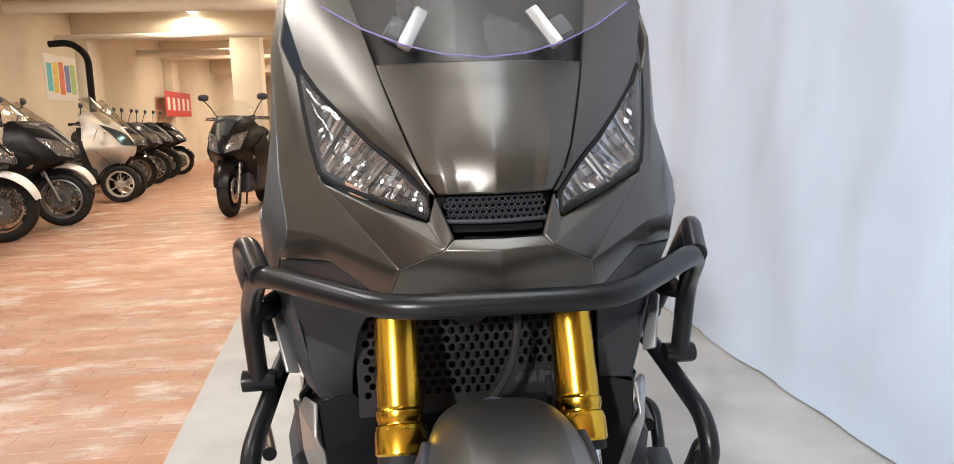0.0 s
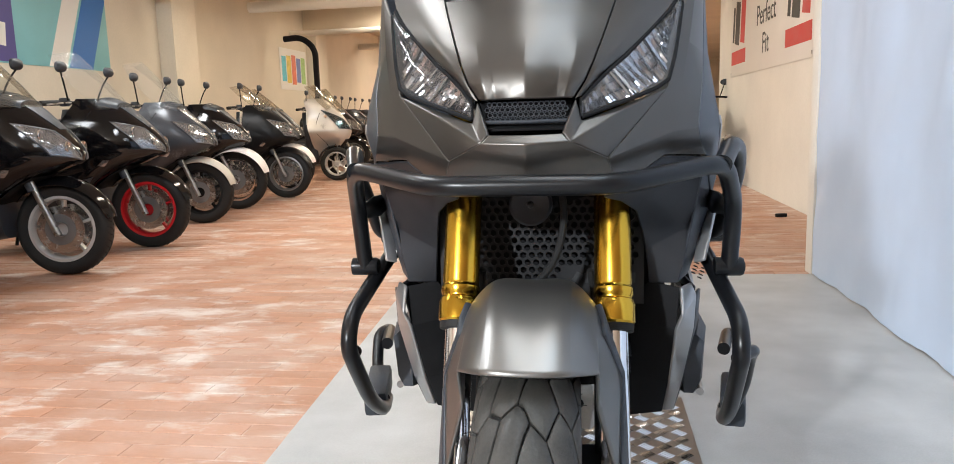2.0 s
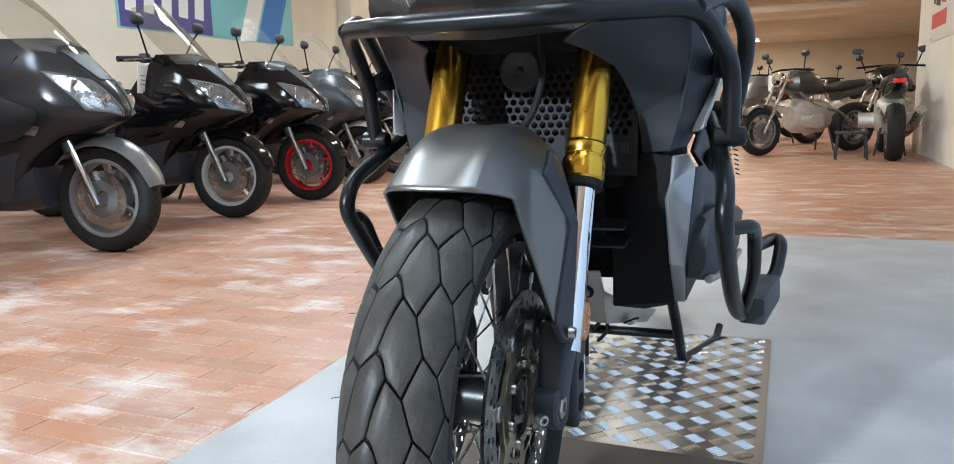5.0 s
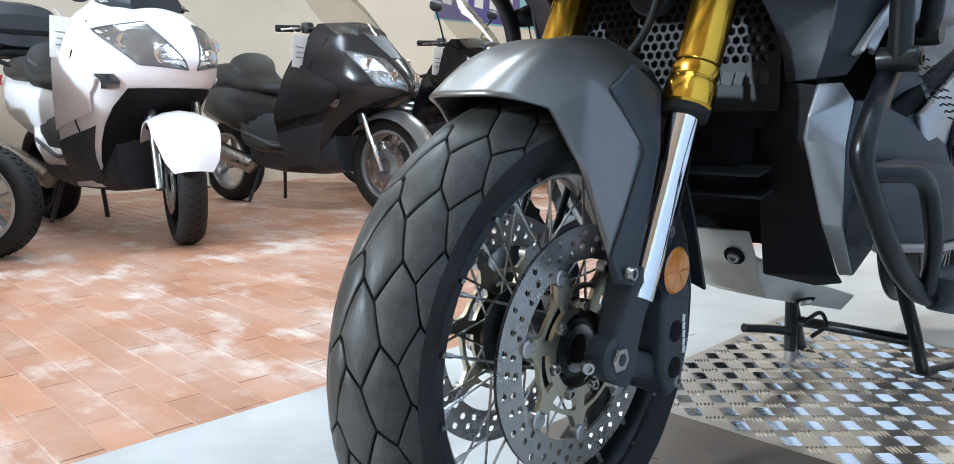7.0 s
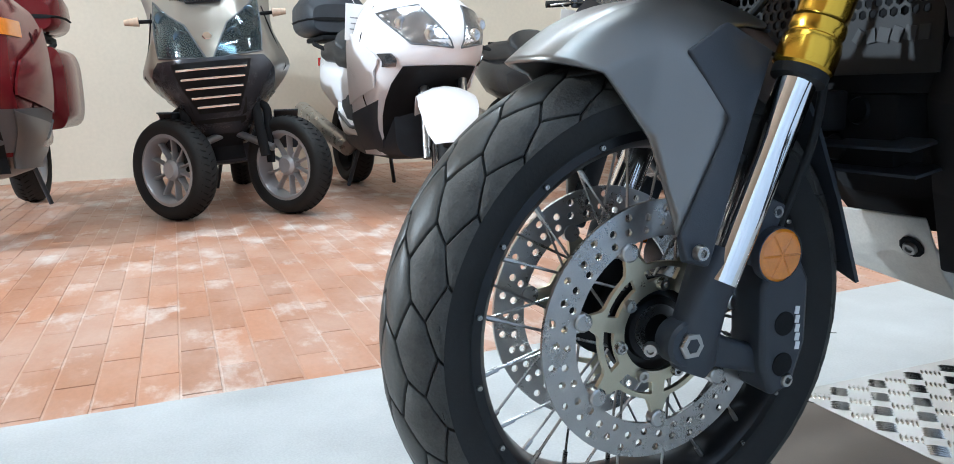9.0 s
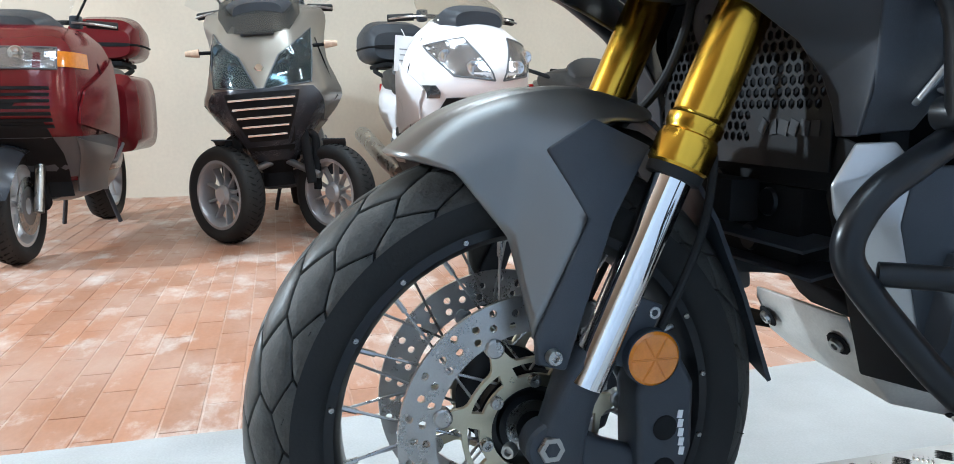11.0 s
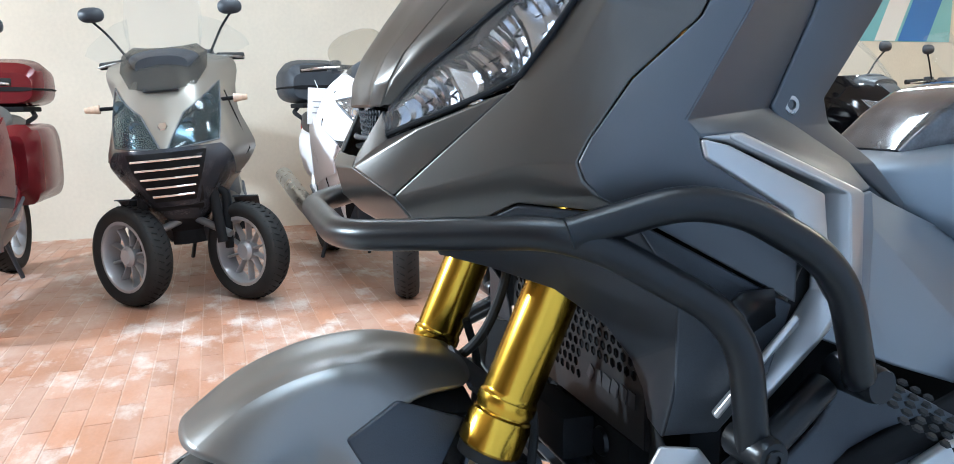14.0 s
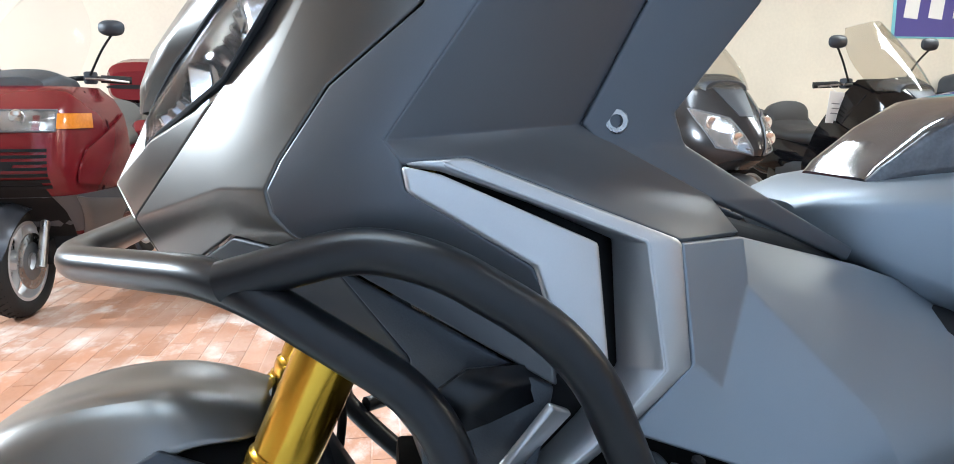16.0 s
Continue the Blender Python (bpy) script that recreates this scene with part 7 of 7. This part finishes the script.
# ---- signs on the walls ----
def lettering(words, size, m, material, parent, name="lettering"):
    cu = bpy.data.curves.new(name, "FONT")
    cu.body, cu.size, cu.align_x, cu.align_y, cu.extrude = words, size, "CENTER", "CENTER", 0.0008
    ob = new(name, cu)
    bpy.context.view_layer.update()
    me = bpy.data.meshes.new_from_object(ob.evaluated_get(bpy.context.evaluated_depsgraph_get()))
    bpy.data.objects.remove(ob)
    bpy.data.curves.remove(cu)
    me.materials.clear()
    out = part_of(name, me, material, parent)
    out.matrix_basis = m
    return out


VINYL_W = mat("white_vinyl", (0.74, 0.72, 0.68), 0.5, var=0.05, scale=2)
VINYL_K = mat("black_vinyl_print", (0.02, 0.02, 0.02), 0.5, var=0.1)
VINYL_R = mat("red_vinyl_print", (0.55, 0.03, 0.03), 0.5, var=0.08)
VINYL_NAVY = mat("navy_vinyl", (0.07, 0.06, 0.24), 0.45, var=0.08, scale=2)
VINYL_TEAL = mat("teal_vinyl", (0.22, 0.50, 0.54), 0.45, var=0.10, scale=2)
VINYL_BLUE = mat("blue_vinyl", (0.03, 0.16, 0.48), 0.45, var=0.08, scale=2)

# white banner on the right wall: local x runs away from the viewer's left
bn = thing("banner", "white vinyl banner with black and red print on the wall", "banner", pose(X_R - 0.006, 7.45, 1.78, 90, 0, -90))
part("sheet", box(3.7, 1.0, 0.004, pose(0, 0, 0), 0.0015), VINYL_W, bn)
lettering("The\nPerfect\nFit", 0.30, pose(0.10, 0.06, 0.004), VINYL_K, bn)
for cx in (-1.35, 1.35):
    for k, (dx, w, h) in enumerate(((-0.30, 0.10, 0.42), (-0.06, 0.26, 0.50), (0.27, 0.24, 0.50))):
        part("logo_block", box(w, h, 0.002, Matrix.Translation((cx + dx, 0.12, 0.0035)) @ pose(0, 0, 0, 0, 0, -8)), VINYL_K if k != 2 else VINYL_R, bn)
    part("logo_bar", box(0.86, 0.16, 0.002, pose(cx, -0.28, 0.0035)), VINYL_R, bn, "red bar")
for x in (-1.8, 1.8):
    for y in (-0.46, 0.46):
        part("eyelet", lathe([(0.008, 0.003), (0.016, 0.003), (0.016, 0), (0.008, 0)], 16), STEEL, bn).matrix_basis = Matrix.Translation((x, y, 0.003)) @ Matrix.Rotation(-math.pi / 2, 4, "Y")

# coloured banner on the left wall above the scooters
bl = thing("banner", "navy and teal vinyl banner with a diagonal stripe", "banner", pose(X_L + 0.006, 6.0, 2.10, 90, 0, 90))
part("sheet", box(2.75, 1.15, 0.004, None, 0.0015), VINYL_TEAL, bl)
part("dark_field", box(1.25, 0.62, 0.002, pose(-0.72, -0.25, 0.0035)), VINYL_NAVY, bl)
for k in range(5):
    part("logo_block", box(0.13, 0.22, 0.002, Matrix.Translation((-1.2 + 0.23 * k, -0.30, 0.0055)) @ pose(0, 0, 0, 0, 0, -6)), VINYL_W, bl)
part("stripe", plate([[(0.35, -0.57), (0.62, -0.57), (1.10, 0.57), (0.83, 0.57)]], 0.002, lambda x, y: Vector((x, y, 0.0025))), VINYL_W, bl)
part("stripe", plate([[(0.66, -0.57), (1.05, -0.57), (1.37, 0.20), (1.37, 0.57), (1.14, 0.57)]], 0.002, lambda x, y: Vector((x, y, 0.0025))), VINYL_BLUE, bl)

# posters far back
for x, y, z, w, h in ((X_L + 0.006, 13.0, 1.85, 1.3, 0.75),):
    po = thing("poster", "framed poster with patches of bright colour", "poster", pose(x, y, z, 90, 0, 90))
    part("backing", box(w, h, 0.006, None, 0.002), VINYL_W, po)
    for k, c in enumerate(((0.10, 0.45, 0.55), (0.65, 0.50, 0.10), (0.60, 0.15, 0.08), (0.15, 0.20, 0.45), (0.35, 0.55, 0.20))):
        part("colour_field", box(w * 0.15, h * (0.6 + 0.06 * (k % 3)), 0.002, pose(-w * 0.36 + k * w * 0.18, 0, 0.0045)), mat("poster_colour", c, 0.5, var=0.3, scale=9), po)
rb_ = thing("banner", "red and white banner at the far end", "banner", pose(X_L + 0.24, 19.4, 1.55, 90, 0, 90))
part("sheet", box(2.4, 0.6, 0.004), VINYL_R, rb_)
for k in range(5):
    part("logo_block", box(0.22, 0.30, 0.002, pose(-0.9 + 0.45 * k, 0, 0.0035)), VINYL_W, rb_)
debris = part("floor_debris", box(0.09, 0.04, 0.03, pose(1.62, 5.55, 0.012, 0, 0, 20), 0.008), DARK_CAVITY, None)
tagged(debris, "small dark offcut lying on the tiles", "debris")
stool = thing("step_stool", "small dark metal stool standing behind the motorcycles", "stool", pose(1.05, 8.75, 0))
part("top", box(0.34, 0.26, 0.025, pose(0, 0, 0.30), 0.006), BLACK_PLASTIC, stool)
for s in (1, -1):
    for q in (1, -1):
        part("leg", tube([(s * 0.14, q * 0.10, 0.29), (s * 0.16, q * 0.12, 0.0)], 0.012, 10), BLACK_PLASTIC, stool)
    part("rung", tube([(s * 0.15, -0.11, 0.10), (s * 0.15, 0.11, 0.10)], 0.008, 8), BLACK_PLASTIC, stool)

# ---- floor tiles, laid last ----
TW, TL, GAP = 0.080, 0.282, 0.003


def tile_verts(x0, y0, x1, y1, top):
    c = 0.0016
    return [(x0, y0, -0.003), (x1, y0, -0.003), (x1, y1, -0.003), (x0, y1, -0.003), (x0 + c, y0 + c, top), (x1 - c, y0 + c, top), (x1 - c, y1 - c, top), (x0 + c, y1 - c, top)]


TILE_FACES = [(4, 5, 6, 7), (0, 1, 5, 4), (1, 2, 6, 5), (2, 3, 7, 6), (3, 0, 4, 7)]
near_meshes = []
for k in range(3):
    me = bpy.data.meshes.new("tile")
    me.from_pydata(tile_verts(-TL / 2 + GAP / 2, -TW / 2 + GAP / 2, TL / 2 - GAP / 2, TW / 2 - GAP / 2, 0.0), [], TILE_FACES)
    me.materials.append(CLAY)
    near_meshes.append(me)
rnd = random.Random(7)
rest_v, rest_f = [], []


def strip_edge(y):
    return -0.745 if y < 0.6 else -0.755 - 0.059 * (y - 0.6)


count = 0
for j in range(int((26 + 6.9) / TW)):
    y = -6.9 + TW * (j + 0.5)
    shift = (j % 2) * TL / 2
    for i in range(int((X_R - X_L) / TL) + 1):
        x = X_L + 0.02 + TL * i + shift
        if x + TL / 2 > X_R:
            continue
        if -4.2 < y < 3.24 and strip_edge(y) < x - TL / 2 and x - TL / 2 < 1.27:
            continue
        if y > 20:
            continue
        dz = rnd.uniform(-0.0007, 0.0003)
        if -2.75 < x < -0.75 and -1.7 < y < 1.75 and count < 300:
            ob = new("tile", near_meshes[(i + j) % 3])
            ob.parent = floor
            ob.matrix_basis = pose(x, y, dz, rnd.uniform(-0.15, 0.15), rnd.uniform(-0.1, 0.1), rnd.uniform(-0.25, 0.25))
            count += 1
        else:
            base = len(rest_v)
            rest_v += tile_verts(x - TL / 2 + GAP / 2, y - TW / 2 + GAP / 2, x + TL / 2 - GAP / 2, y + TW / 2 - GAP / 2, dz)
            rest_f += [tuple(base + q for q in f) for f in TILE_FACES]
me = bpy.data.meshes.new("tile_field")
me.from_pydata(rest_v, [], rest_f)
me.materials.append(CLAY)
ob = new("tile_field", me)
ob.parent = floor
tagged(ob, kind="stuff")
